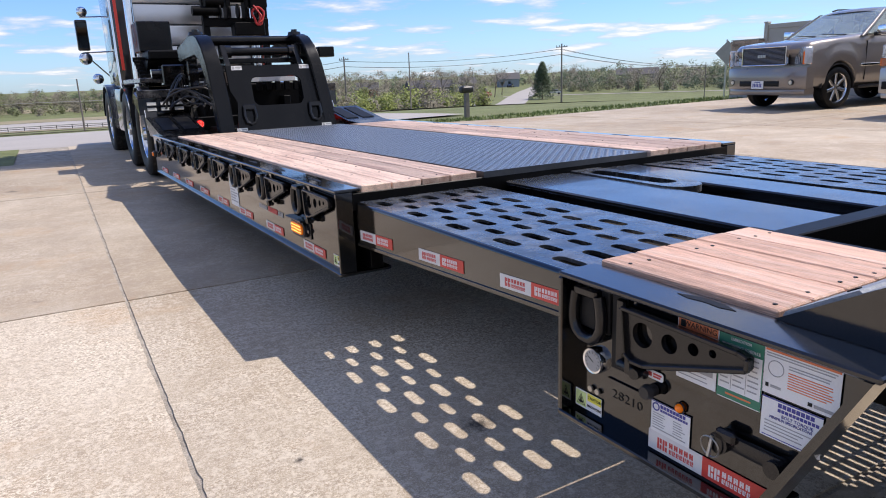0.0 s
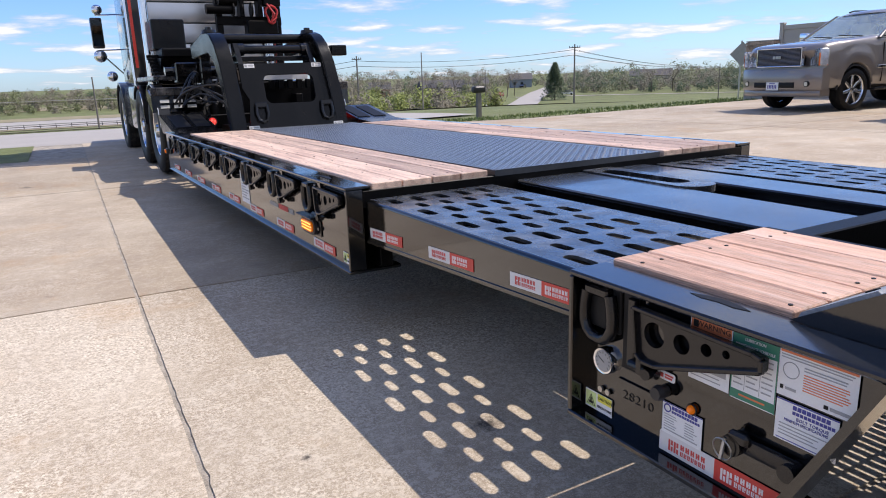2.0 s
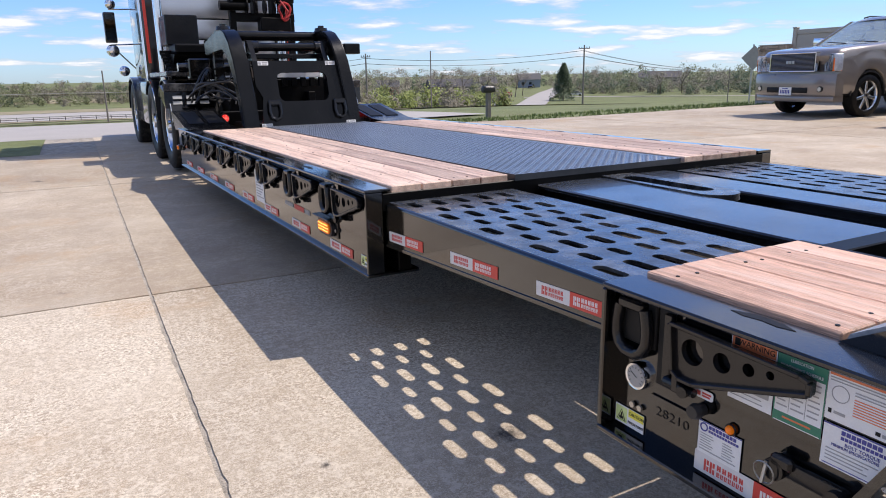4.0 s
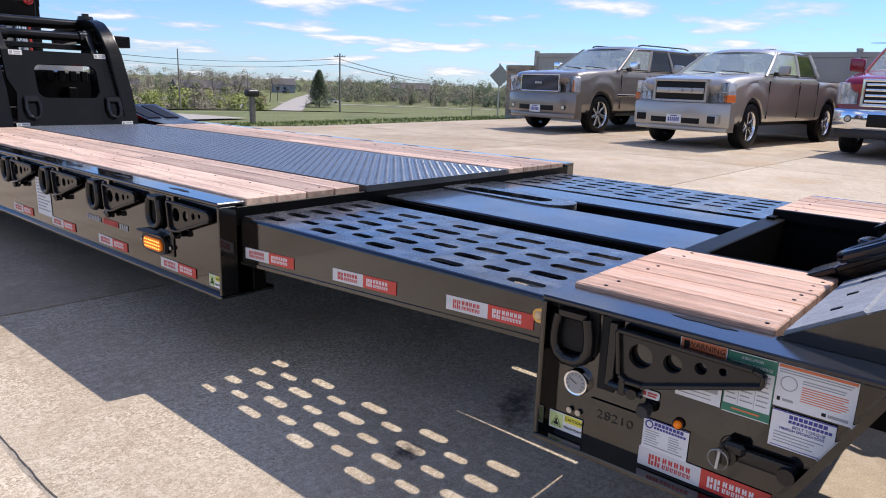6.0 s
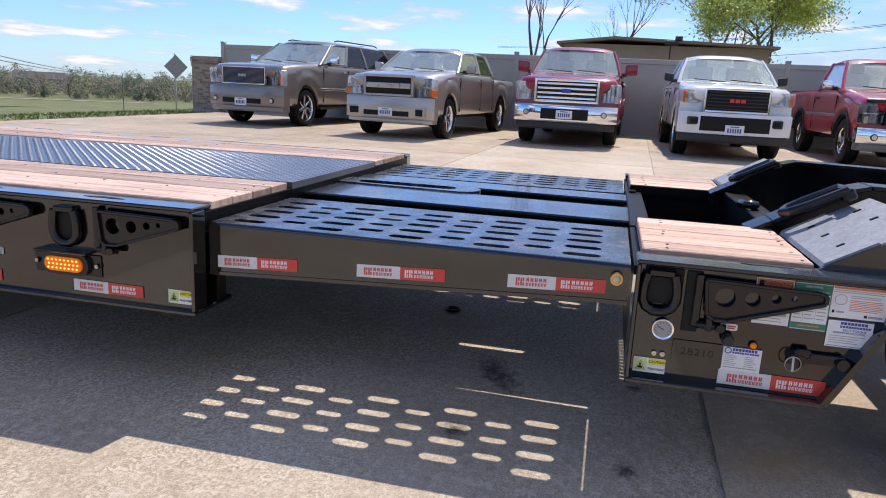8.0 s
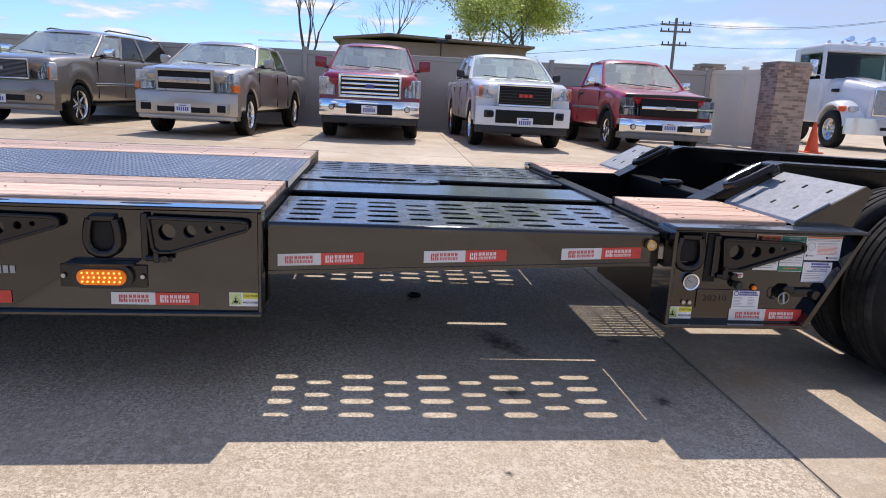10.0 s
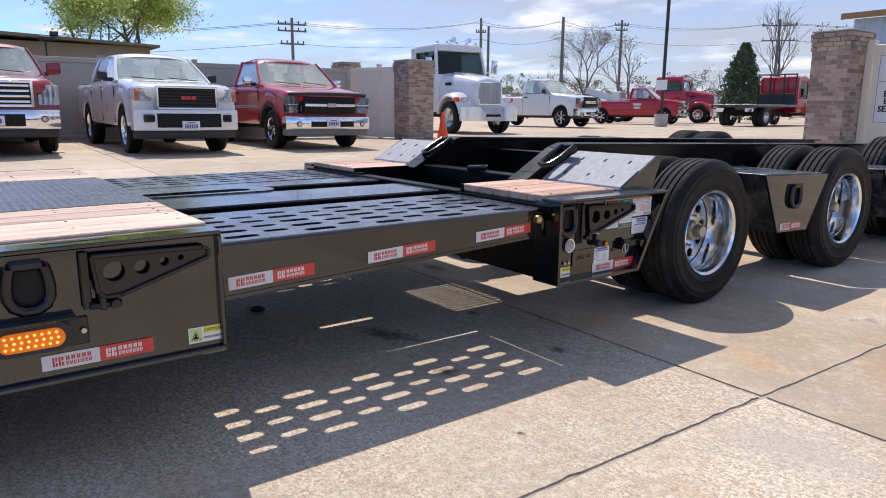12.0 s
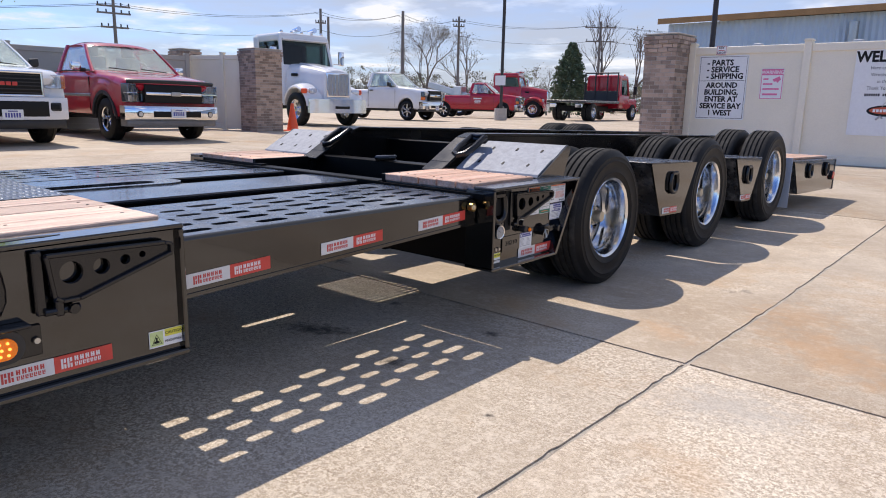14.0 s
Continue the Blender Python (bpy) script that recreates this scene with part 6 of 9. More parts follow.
for k in range(9):
    x0, z0 = 1.62 + 0.05 * k, 0.98 + 0.03 * (k % 4)
    tube(hs, [(x0 + 0.07 * math.sin(2.3 * t + k) + 0.30 * t, 8.45 + 0.55 * t, z0 + 0.16 * math.sin(3.1 * t + 0.7 * k) + 0.25 * t) for t in [i / 14 for i in range(15)]], 0.010 + 0.002 * (k % 2), 6)
part("hydraulic_hose", hs, M_PLASTIC, tractor, "looped black hydraulic hoses")["kind"] = "stuff"
lampbox = part("lamp_box", B((3.34, 8.25, 0.62), (3.47, 8.36, 0.86), 0.008), mat("pale_lamp_box", (0.62, 0.60, 0.56), 0.5), tractor, "pale box with a round red lamp")
part("lens", cyl(bmesh.new(), (3.385, 8.25, 0.735), (3.385, 8.232, 0.735), 0.050, 20, 0.044), M_REDLED, lampbox, "red lens")


# the rig stands at a slight angle to the slabs
PIV = Matrix.Translation((1.37, 2.96, 0))
TURNED = PIV @ Matrix.Rotation(radians(1.7), 4, "Z") @ PIV.inverted()
for ob in (trailer, tractor):
    ob.matrix_basis = TURNED @ Matrix.Translation(ob.location)


# ---------------------------------------------------------------- parked vehicles
def car_wheel_meshes(R, rw, W=0.27, spokes=6):
    bm = bmesh.new()
    prof = [(rw, -W * .42), (rw + .02, -W * .5), (R - .05, -W * .5), (R - .012, -W * .42)]
    for g in (-W * .2, W * .2):
        prof += [(R, g - .012), (R - .010, g - .008), (R - .010, g + .008), (R, g + .012)]
    prof += [(R - .012, W * .42), (R - .05, W * .5), (rw + .02, W * .5), (rw, W * .42)]
    lathe(bm, prof, 36)
    ty = finish(bm, M_RUBBER)
    bm = bmesh.new()
    lathe(bm, [(rw, W * .42), (rw - .02, 0.0), (rw - .012, -W * .36), (rw + .006, -W * .44), (rw + .004, -W * .40)], 32)
    lathe(bm, [(0.0, -W * .34), (0.055, -W * .33), (0.07, -W * .25), (0.075, 0)], 16)
    for i in range(spokes):
        a = 2 * math.pi * i / spokes
        box(bm, (-W * .33, -0.026, 0.05), (-W * .22, 0.026, rw - 0.008), 0.008, m=Matrix.Rotation(a, 4, "X"))
        box(bm, (-W * .31, 0.035, 0.09), (-W * .24, 0.052, rw - 0.01), 0.003, m=Matrix.Rotation(a + 0.1, 4, "X"))
    rm = finish(bm, M_ALU)
    bm = cyl(bmesh.new(), (W * .05, 0, 0), (W * .1, 0, 0), rw - 0.02, 24)
    br = finish(bm, M_PRINT_K)
    return ty, rm, br


M_LAMPSILVER = mat("headlight_silver", (0.62, 0.64, 0.67), 0.22, 0.55, 0.30, 14, 60)
M_LAMPDARK = mat("smoked_headlight", (0.075, 0.08, 0.085), 0.10, 0.4, 0.35, 14, 60, coat=1.0)
M_SIGNAL = mat("turn_amber", (0.75, 0.17, 0.03), 0.15)
M_FACET = mat("lamp_facets", (0.34, 0.36, 0.39), 0.28, 0.7, 0.2, 40, 120)
M_SIGNAL_C = mat("turn_clear", (0.62, 0.52, 0.44), 0.15, 0.3, 0.2, 40, 120)
M_MESH = mat("grey_grille_mesh", (0.13, 0.135, 0.15), 0.32, 0.6, 0.2, 40, 160)
M_VAL = mat("grey_valance", (0.17, 0.165, 0.16), 0.5, 0.2, 0.2, 8, 90)
CAR_WHEEL = car_wheel_meshes(0.395, 0.255, 0.27, 6)
SUV_WHEEL = car_wheel_meshes(0.395, 0.275, 0.27, 7)
OLD_WHEEL = car_wheel_meshes(0.385, 0.215, 0.26, 5)


def arc(cx, cz, r, a0, a1, n=9):
    return [(cx + r * math.cos(radians(a0 + (a1 - a0) * i / n)), cz + r * math.sin(radians(a0 + (a1 - a0) * i / n))) for i in range(n + 1)]


def vehicle(name, label, s, at, heading, group="parked pickups and cars"):
    """A pickup or an SUV. Local x is forward from the front bumper's face, z up from the ground; s holds its sizes."""
    gx, gy = at
    car = thing(name, label, s.get("cat", "pickup truck"), (0, 0, 0), group)
    OFF[car.name] = None
    L, w = s["L"], s["W"] / 2
    R = s.get("R", 0.395)
    fx, rx = -s["fo"], -s["fo"] - s["wb"]
    hz, hb, belt, bed = s["hz"], s["hb"], s["belt"], s["bed"]
    cowl, cabr = -s["cowl"], -s["cabr"]
    pm = s["paint"]
    sill = s.get("sill", 0.46)
    ar = R + 0.075
    zb = s.get("zb", 0.50)
    def nose(y):
        return 0.20 * (abs(y) / w) ** 3.0

    def top_z(x):
        if x > -0.22:
            u = min(1.0, -x / 0.22)
            return hz - 0.115 * (1 - u) ** 2.6
        if x > cowl:
            u = (x + 0.22) / (cowl + 0.22)
            return hz + (hb - hz) * (u ** 0.8)
        if x > cabr:
            return hb + (belt - hb) * min(1.0, (cowl - x) / 0.10)
        if s.get("suv"):
            return belt - 0.02 * smooth01((x + L - 0.3) / -0.3)
        return bed - 0.05 * smooth01((x + L - 0.08) / -0.08)

    def low_z(x):
        z = sill if x < fx else zb - 0.06
        z += 0.10 * smooth01((rx - ar - x) / 0.5)
        for c in (fx, rx):
            if abs(x - c) < ar:
                z = max(z, R + math.sqrt(max(0.0, ar * ar - (x - c) ** 2)))
        return z
    xs = [0.0, -0.012, -0.035, -0.075, -0.14, -0.22]
    while xs[-1] > -L + 0.12:
        nx_ = xs[-1] - 0.075
        for edge in (cowl, cowl - 0.10) + (() if s.get("suv") else (cabr, cabr - 0.006)) + tuple(c + q for c in (fx, rx) for q in (ar, -ar, ar - 0.02, 0.02 - ar)):
            if xs[-1] - 1e-4 > edge > nx_:
                nx_ = edge
        xs.append(nx_)
    xs += [-L + 0.05, -L + 0.015, -L]
    rows = [(0.945, 0.0), (0.985, 0.08), (1.0, 0.30), (1.0, 0.55), (0.985, 0.72), (0.99, 0.80), (0.975, 0.90), (0.935, 0.97), (0.88, 1.0), (0.70, 1.0), (0.35, 1.0), (0.0, 1.0)]
    bm = bmesh.new()
    layers = []
    for x in xs:
        z0, z1 = low_z(x), top_z(x)
        tail = smooth01((x + L - 0.10) / -0.10)
        half = []
        for fy, fz in rows:
            crown = 0.0
            if x > cowl - 0.05:
                crown = 0.032 * (1 - fy) ** 0.7 * min(1, -x / 0.3 + 0.2) + (0.010 if 0.6 < fy < 0.9 else 0.0)
            near = [abs(x - c) for c in (fx, rx)]
            flare = 0.022 * max(0.0, 1 - max(0.0, min(near) - ar) / 0.12) * (1 if 0.05 < fz < 0.6 else 0.4 if fz == 0 else 0)
            y = (w * fy + flare - 0.02) * (1 - 0.05 * tail)
            half.append((y, z0 + (z1 - z0) * fz + crown))
        ring = [(-y, z) for y, z in half] + [(y, z) for y, z in half[-2::-1]]
        front = max(0.0, 1 + x / 0.9)
        layers.append([bm.verts.new((x - nose(y) * front + 0.05 * tail * (abs(y) / w) ** 4, y, z)) for y, z in ring])
    n = len(layers[0])
    for p, q in zip(layers, layers[1:]):
        for i in range(n):
            j = (i + 1) % n
            bm.faces.new((p[i], p[j], q[j], q[i]))
    bm.faces.new(layers[0][::-1]); bm.faces.new(layers[-1])
    bmesh.ops.triangulate(bm, faces=[f for f in bm.faces if len(f.verts) > 4])
    body = part("body", bm, pm, car, "", None)
    OFF[body.name] = None
    # greenhouse
    zr = s["H"]
    fb, ft = cowl + 0.02, cowl - s.get("rake", 0.72)
    rb, rt = cabr + 0.02, cabr + s.get("rrake", 0.12)
    wb_, wt = w * 0.925, w * 0.735
    BOW = 0.13

    def corner(u, low, sd):
        x = fb + (ft - fb) * u if low == "f" else rb + (rt - rb) * u
        return Vector((x, sd * (wb_ + (wt - wb_) * u ** 0.9), belt - 0.02 + (zr - 0.055 - belt) * u))
    bm = bmesh.new()
    roof_pts = [(ft + 0.05, zr - 0.080), (ft - 0.03, zr - 0.040), (ft - 0.16, zr - 0.012), (ft - 0.45, zr), ((ft + rt) / 2, zr + 0.006), (rt + 0.25, zr - 0.004), (rt + 0.06, zr - 0.025), (rt, zr - 0.06), (rt + 0.05, zr - 0.095)]
    lay = []
    for f in (-1, -0.985, -0.94, -0.85, -0.65, -0.35, 0, 0.35, 0.65, 0.85, 0.94, 0.985, 1):
        lay.append([bm.verts.new((x + BOW * 0.75 * (1 - f * f) * max(0.0, min(1.0, (x - ft + 0.5) / 0.5)), f * (wt + 0.02), z - 0.060 * abs(f) ** 5 - 0.018 * f * f)) for x, z in roof_pts])
    for p, q in zip(lay, lay[1:]):
        for i in range(len(roof_pts)):
            j = (i + 1) % len(roof_pts)
            bm.faces.new((p[i], p[j], q[j], q[i]))
    bm.faces.new(lay[0][::-1]); bm.faces.new(lay[-1])
    cab = part("cab_roof", bm, pm, car, "")
    OFF[cab.name] = None

    def pillar(p, q, wx, wy):
        b2 = bmesh.new()
        d = [(math.cos(a), math.sin(a)) for a in [2 * math.pi * i / 10 for i in range(10)]]
        mid = p.lerp(q, 0.5) + Vector((0, 0.012 if p.y > 0 else -0.012, 0))
        rings = [[b2.verts.new(c + Vector((u * wx * g, v * wy * g, 0))) for u, v in d] for c, g in ((p, 1.15), (mid, 0.95), (q, 0.9))]
        for r0, r1 in zip(rings, rings[1:]):
            for i in range(10):
                j = (i + 1) % 10
                b2.faces.new((r0[i], r0[j], r1[j], r1[i]))
        b2.faces.new(rings[0][::-1]); b2.faces.new(rings[-1])
        part("pillar", b2, pm, car, "")
    stations = s.get("pillars", [0.48])
    for sd in (-1, 1):
        pillar(corner(0, "f", sd), corner(1, "f", sd), 0.055, 0.030)
        pillar(corner(0, "r", sd), corner(1, "r", sd), s.get("cp", 0.09), 0.030)
        for u in stations:
            p = corner(0, "f", sd).lerp(corner(0, "r", sd), u)
            q = corner(1, "f", sd).lerp(corner(1, "r", sd), u * 0.9)
            pillar(p, q, 0.05, 0.022)
        p, q = corner(0.03, "f", sd), corner(0.03, "r", sd)
        part("belt_moulding", B((q.x, min(p.y, p.y + sd * 0.016), p.z - 0.012), (p.x, max(p.y, p.y + sd * 0.016), p.z + 0.014), 0.003), M_PLASTIC, car, "")
    # windows

    def pane(pts, mtl, nm="window", bow=0.0):
        """A glass sheet over four corners, bowed forward where asked."""
        b2 = bmesh.new()
        nrm = (pts[1] - pts[0]).cross(pts[3] - pts[0]).normalized()
        grid = []
        for side in (-0.003, 0.003):
            g2 = []
            for i in range(9):
                t = i / 8
                lo, hi = pts[0].lerp(pts[1], t), pts[3].lerp(pts[2], t)
                col = []
                for j in range(4):
                    v = lo.lerp(hi, j / 3) + nrm * side
                    v.x += bow * (1 - (2 * t - 1) ** 2) * (1 - 0.25 * j / 3)
                    col.append(b2.verts.new(v))
                g2.append(col)
            grid.append(g2)
        for g2 in grid:
            for i in range(8):
                for j in range(3):
                    b2.faces.new((g2[i][j], g2[i + 1][j], g2[i + 1][j + 1], g2[i][j + 1]))
        rim = lambda g2: [g2[i][0] for i in range(9)] + [g2[8][j] for j in range(1, 4)] + [g2[i][3] for i in range(7, -1, -1)] + [g2[0][j] for j in (2, 1)]
        r0, r1 = rim(grid[0]), rim(grid[1])
        for i in range(len(r0)):
            j = (i + 1) % len(r0)
            b2.faces.new((r0[i], r0[j], r1[j], r1[i]))
        o = part(nm, b2, mtl, car, "")
        o.visible_shadow = False
    up = 0.99
    pane([corner(0.02, "f", -1), corner(0.02, "f", 1), corner(up, "f", 1), corner(up, "f", -1)], M_GLASS, "windscreen", BOW)
    pane([corner(0.02, "r", -1), corner(0.02, "r", 1), corner(up, "r", 1), corner(up, "r", -1)], M_GLASS_DARK if s.get("suv") else M_GLASS, "rear_window", -0.05)
    us = [0.0, *stations, 1.0]
    for sd in (-1, 1):
        for k, (u0, u1) in enumerate(zip(us, us[1:])):
            g = [corner(0.02, "f", sd).lerp(corner(0.02, "r", sd), u0), corner(0.02, "f", sd).lerp(corner(0.02, "r", sd), u1), corner(up, "f", sd).lerp(corner(up, "r", sd), u1 * .95 + .0), corner(up, "f", sd).lerp(corner(up, "r", sd), u0 * .95)]
            pane(g, M_GLASS_DARK if k > 0 else M_GLASS, "side_window")
    # interior
    bm = B((cabr + 0.1, -w * .8, 0.9), (cowl + 0.05, w * .8, belt - 0.03), 0.02)
    for sd in (-0.38, 0.38):
        box(bm, (cowl - 1.25, sd - 0.24, 0.95), (cowl - 1.05, sd + 0.24, belt + 0.30), 0.05, 2)
        box(bm, (cowl - 1.24, sd - 0.12, belt + 0.30), (cowl - 1.12, sd + 0.12, belt + 0.50), 0.04, 2)
    box(bm, (cowl - 0.45, -w * .8, belt - 0.05), (cowl - 0.05, w * .8, belt + 0.03), 0.03, 2)
    tube(bm, [(cowl - 0.62 - 0.05 * math.sin(a), 0.38 + 0.19 * math.cos(a), belt + 0.06 + 0.17 * math.sin(a)) for a in [2 * math.pi * i / 16 for i in range(16)]], 0.016, 6, True)
    part("interior", bm, M_SEAT_L, car, "grey seats and dash")
    # bed opening
    if not s.get("suv"):
        bm = B((-L + 0.12, -w + 0.12, bed - 0.38), (cabr - 0.06, w - 0.12, bed + 0.004), 0.0)
        part("bed_liner", bm, M_SEAT, car, "dark load bed")
    # wheels
    ty, rm, br = s.get("wheels", CAR_WHEEL)
    for x in (fx, rx):
        for sd in (-1, 1):
            m = Matrix.Translation((x, sd * (w - 0.155), R)) @ Matrix.Rotation(radians(90 if sd < 0 else -90), 4, "Z")
            t = part("wheel", None, None, car, "black tyre on an alloy rim", mesh=ty, m=m)
            part("rim", None, None, t, "", mesh=rm, m=Matrix.Identity(4))
            part("brake", None, None, t, "", mesh=br, m=Matrix.Identity(4))
    # dark underbody and wheel houses
    bm = B((-L + 0.3, -w + 0.40, 0.36), (-0.45, w - 0.40, 0.62), 0.03)
    for x in (fx, rx):
        for sd in (-1, 1):
            a, b = sorted((sd * (w - 0.36), sd * (w - 0.03)))
            prism(arc(x, R, ar - 0.004, 178, 2, 12) + arc(x, R, ar - 0.03, 2, 178, 12), "y", a, b, bm)
            a, b = sorted((sd * (w - 0.37), sd * (w - 0.36)))
            prism(arc(x, R, ar - 0.004, 178, 2, 12), "y", a, b, bm)
        cyl(bm, (x, -w + 0.15, R), (x, w - 0.15, R), 0.06, 10)
    part("underbody", bm, M_PLASTIC, car, "black underbody")
    # flares
    if s.get("flare"):
        for x in (fx, rx):
            for sd in (-1, 1):
                outer, inner = arc(x, R, ar + 0.055, 172, 8, 12), arc(x, R, ar - 0.004, 172, 8, 12)
                a, b = sorted((sd * (w - 0.03), sd * (w + 0.012)))
                part("wheel_flare", prism(outer + inner[::-1], "y", a, b), s["flare"], car, "")
    # bumper, grille, lamps
    bw = w * 0.985
    bump = s["bumper"]
    bz0, bz1 = s.get("bz", (0.50, 0.72))

    def front_arc(x, half, z0, z1, depth, k=0.20, nseg=14, bev=0.03):
        """A strip across the nose that follows its curve."""
        b2 = bmesh.new()
        rings = []
        for i in range(nseg + 1):
            y = -half + 2 * half * i / nseg
            c = x - k * (abs(y) / w) ** 3.0
            rings.append([b2.verts.new((c - depth, y, z0)), b2.verts.new((c - bev * .5, y, z0)), b2.verts.new((c, y, z0 + bev)), b2.verts.new((c, y, z1 - bev)), b2.verts.new((c - bev * .5, y, z1)), b2.verts.new((c - depth, y, z1))])
        for a, b in zip(rings, rings[1:]):
            for i in range(6):
                j = (i + 1) % 6
                b2.faces.new((a[i], a[j], b[j], b[i]))
        b2.faces.new(rings[0][::-1]); b2.faces.new(rings[-1])
        return b2
    bp = part("front_bumper", front_arc(0.10, bw, bz0, bz1, 0.20), bump, car, s.get("bumper_label", ""))
    OFF[bp.name] = None
    part("lower_valance", front_arc(0.06, bw * 0.96, bz0 - s.get("val", 0.16), bz0 + 0.005, 0.25), s.get("valance", M_PLASTIC), car, "")
    part("air_intake", front_arc(0.108, w * s.get("iw", 0.50), bz0 + 0.035, bz0 + 0.035 + s.get("ih", 0.13), 0.10), M_PRINT_K, car, "")
    gz0, gz1, gw = s["grille"]
    gr = part("grille", front_arc(0.015, gw, gz0, gz1, 0.12, 0.20), M_PRINT_K, car, s.get("grille_label", "dark grille"))
    OFF[gr.name] = None
    nb = s.get("nbars", 4)
    for k in range(nb):
        z = gz0 + (gz1 - gz0) * (k + 0.5) / nb
        h = (gz1 - gz0) / nb * s.get("barfill", 0.35)
        part("grille_bar", front_arc(0.030, gw * 0.97, z - h / 2, z + h / 2, 0.04, 0.20, 10, 0.004), s.get("bar", M_CHROME), gr, "")
    fr = s.get("frame")
    if fr:
        t = s.get("frame_t", 0.045)
        for z0, z1 in ((gz0 - t, gz0), (gz1, gz1 + t)):
            part("grille_frame", front_arc(0.038, gw + t, z0, z1, 0.10, 0.20, 10, 0.01), fr, gr, "")
        for sd in (-1, 1):
            a, b = sorted((sd * gw, sd * (gw + t)))
            c = 0.038 - 0.20 * (gw / w) ** 3.0
            part("grille_frame", B((c - 0.1, a, gz0 - t), (c, b, gz1 + t), 0.01), fr, gr, "")
    bd = bmesh.new()
    bw2, bh2 = s.get("badge_size", (0.10, 0.038))
    if s.get("badge_bars"):
        for kb in range(3):
            yb = -bw2 + kb * bw2 * 0.70
            box(bd, (0.03, yb, (gz0 + gz1) / 2 - bh2), (0.050, yb + 0.58 * bw2, (gz0 + gz1) / 2 + bh2), 0.006)
    else:
        box(bd, (0.03, -bw2, (gz0 + gz1) / 2 - bh2), (0.052, bw2, (gz0 + gz1) / 2 + bh2), 0.012, 2)
    part("badge", bd, s.get("badge", M_RED), gr, "plain badge")
    lz0, lz1, lw = s["lamp"]
    for sd in (-1, 1):
        a, b = sorted((sd * (w * 0.97 - lw), sd * w * 0.955))
        ym = (abs(a) + abs(b)) / 2
        c = -0.018 - 0.20 * (ym / w) ** 3.0
        m = Matrix.Translation((c, (a + b) / 2, 0)) @ Matrix.Rotation(radians(-sd * 24), 4, "Z")
        hl = part("headlight", B((-0.16, -lw / 2, lz0), (0.018, lw / 2, lz1), 0.035, 3, m=m), s.get("lamp_mat", M_LAMPSILVER), car, "clear headlight with chrome reflectors")
        OFF[hl.name] = None
        lens_ = part("lens", B((0.020, -lw / 2 + 0.006, lz0 + 0.006), (0.040, lw / 2 - 0.006, lz1 - 0.006), 0.012, 2, m=m), M_LENS, hl, "clear cover")
        lens_.visible_shadow = False
        ln = bmesh.new()
        tiers = (0.30, 0.72) if s.get("split") else (0.5,)
        for tz_ in tiers:
            for kk in s.get("bulbs", (0.0,)):
                br_ = s.get("bulb_r", 0.25) * min(lw, (lz1 - lz0) / len(tiers))
                lathe(ln, [(0.0, -0.03), (0.62 * br_, -0.012), (0.95 * br_, 0.012), (br_, 0.008)], 18, m @ Matrix.Translation((0.016, kk * lw * sd, lz0 + (lz1 - lz0) * tz_)))
        part("bulb", ln, M_CHROME, hl, "")
        fc = bmesh.new()                      # stepped facets of the reflector
        for kk in range(6):
            yy = -lw * 0.44 + lw * 0.88 * kk / 6
            box(fc, (-0.02, 0.004, lz0 + 0.03), (0.006, lw * 0.135, lz1 - 0.03), 0.002, m=m @ Matrix.Translation((0.012, yy, 0)) @ Matrix.Rotation(radians((9, -14, 16, -8, 12, -16)[kk]), 4, "Z"))
        part("reflector", fc, s.get("facet", M_FACET), hl, "")
        if s.get("split"):
            part("lamp_divider", B((-0.1, -lw / 2, (lz0 + lz1) / 2 - 0.012), (0.046, lw / 2, (lz0 + lz1) / 2 + 0.012), 0.004, m=m), s["split"], hl, "")
        out = sd * lw * s.get("so", 0.40)
        part("turn_signal", B((-0.15, out - s.get("sw", 0.035), lz0 + 0.008), (0.030, out + s.get("sw", 0.035), lz1 - (lz1 - lz0) * s.get("sig", 0.2)), 0.012, m=m), s.get("signal", M_SIGNAL), hl, s.get("signal_label", "amber turn signal"))
        c = 0.112 - 0.20 * (0.74) ** 3.0
        fz = s.get("fog", bz0 + 0.09)
        fg = bmesh.new()
        cyl(fg, (c - 0.05, sd * w * 0.74, fz), (c + 0.008, sd * w * 0.74, fz), 0.055, 18)
        if s.get("fogbox"):
            fg.free()
            bw_, bh_ = s["fogbox"]
            mf = Matrix.Translation((c - 0.02, sd * w * 0.72, fz)) @ Matrix.Rotation(radians(-sd * 16), 4, "Z")
            fo = part("fog_opening", B((-0.05, -bw_ / 2, -bh_ / 2), (0.055, bw_ / 2, bh_ / 2), 0.02, 2, m=mf), s.get("fogrim", M_PLASTIC), car, "framed black opening in the bumper")
            OFF[fo.name] = None
            part("opening_mesh", B((0.0, -bw_ / 2 + 0.025, -bh_ / 2 + 0.022), (0.060, bw_ / 2 - 0.025, bh_ / 2 - 0.022), 0.012, 2, m=mf), M_PRINT_K, fo, "")
        else:
            fo = part("fog_lamp", fg, M_PLASTIC, car, "round fog lamp")
            OFF[fo.name] = None
            part("lens", cyl(bmesh.new(), (c + 0.008, sd * w * 0.74, fz), (c + 0.014, sd * w * 0.74, fz), 0.040, 16), mat("fog_glass", (0.72, 0.70, 0.64), 0.1, 0.5, 0.2, 30, 90), fo, "")
        # mirrors
        mx = cowl - 0.30
        ms = s.get("mirror", (0.12, 0.22, 0.20))
        y0, y1 = sorted((sd * (w + 0.01), sd * (w + 0.01 + ms[1])))
        shell = B((mx - ms[0] / 2, y0, belt - 0.02), (mx + ms[0] / 2, y1, belt - 0.02 + ms[2]), 0.04, 3)
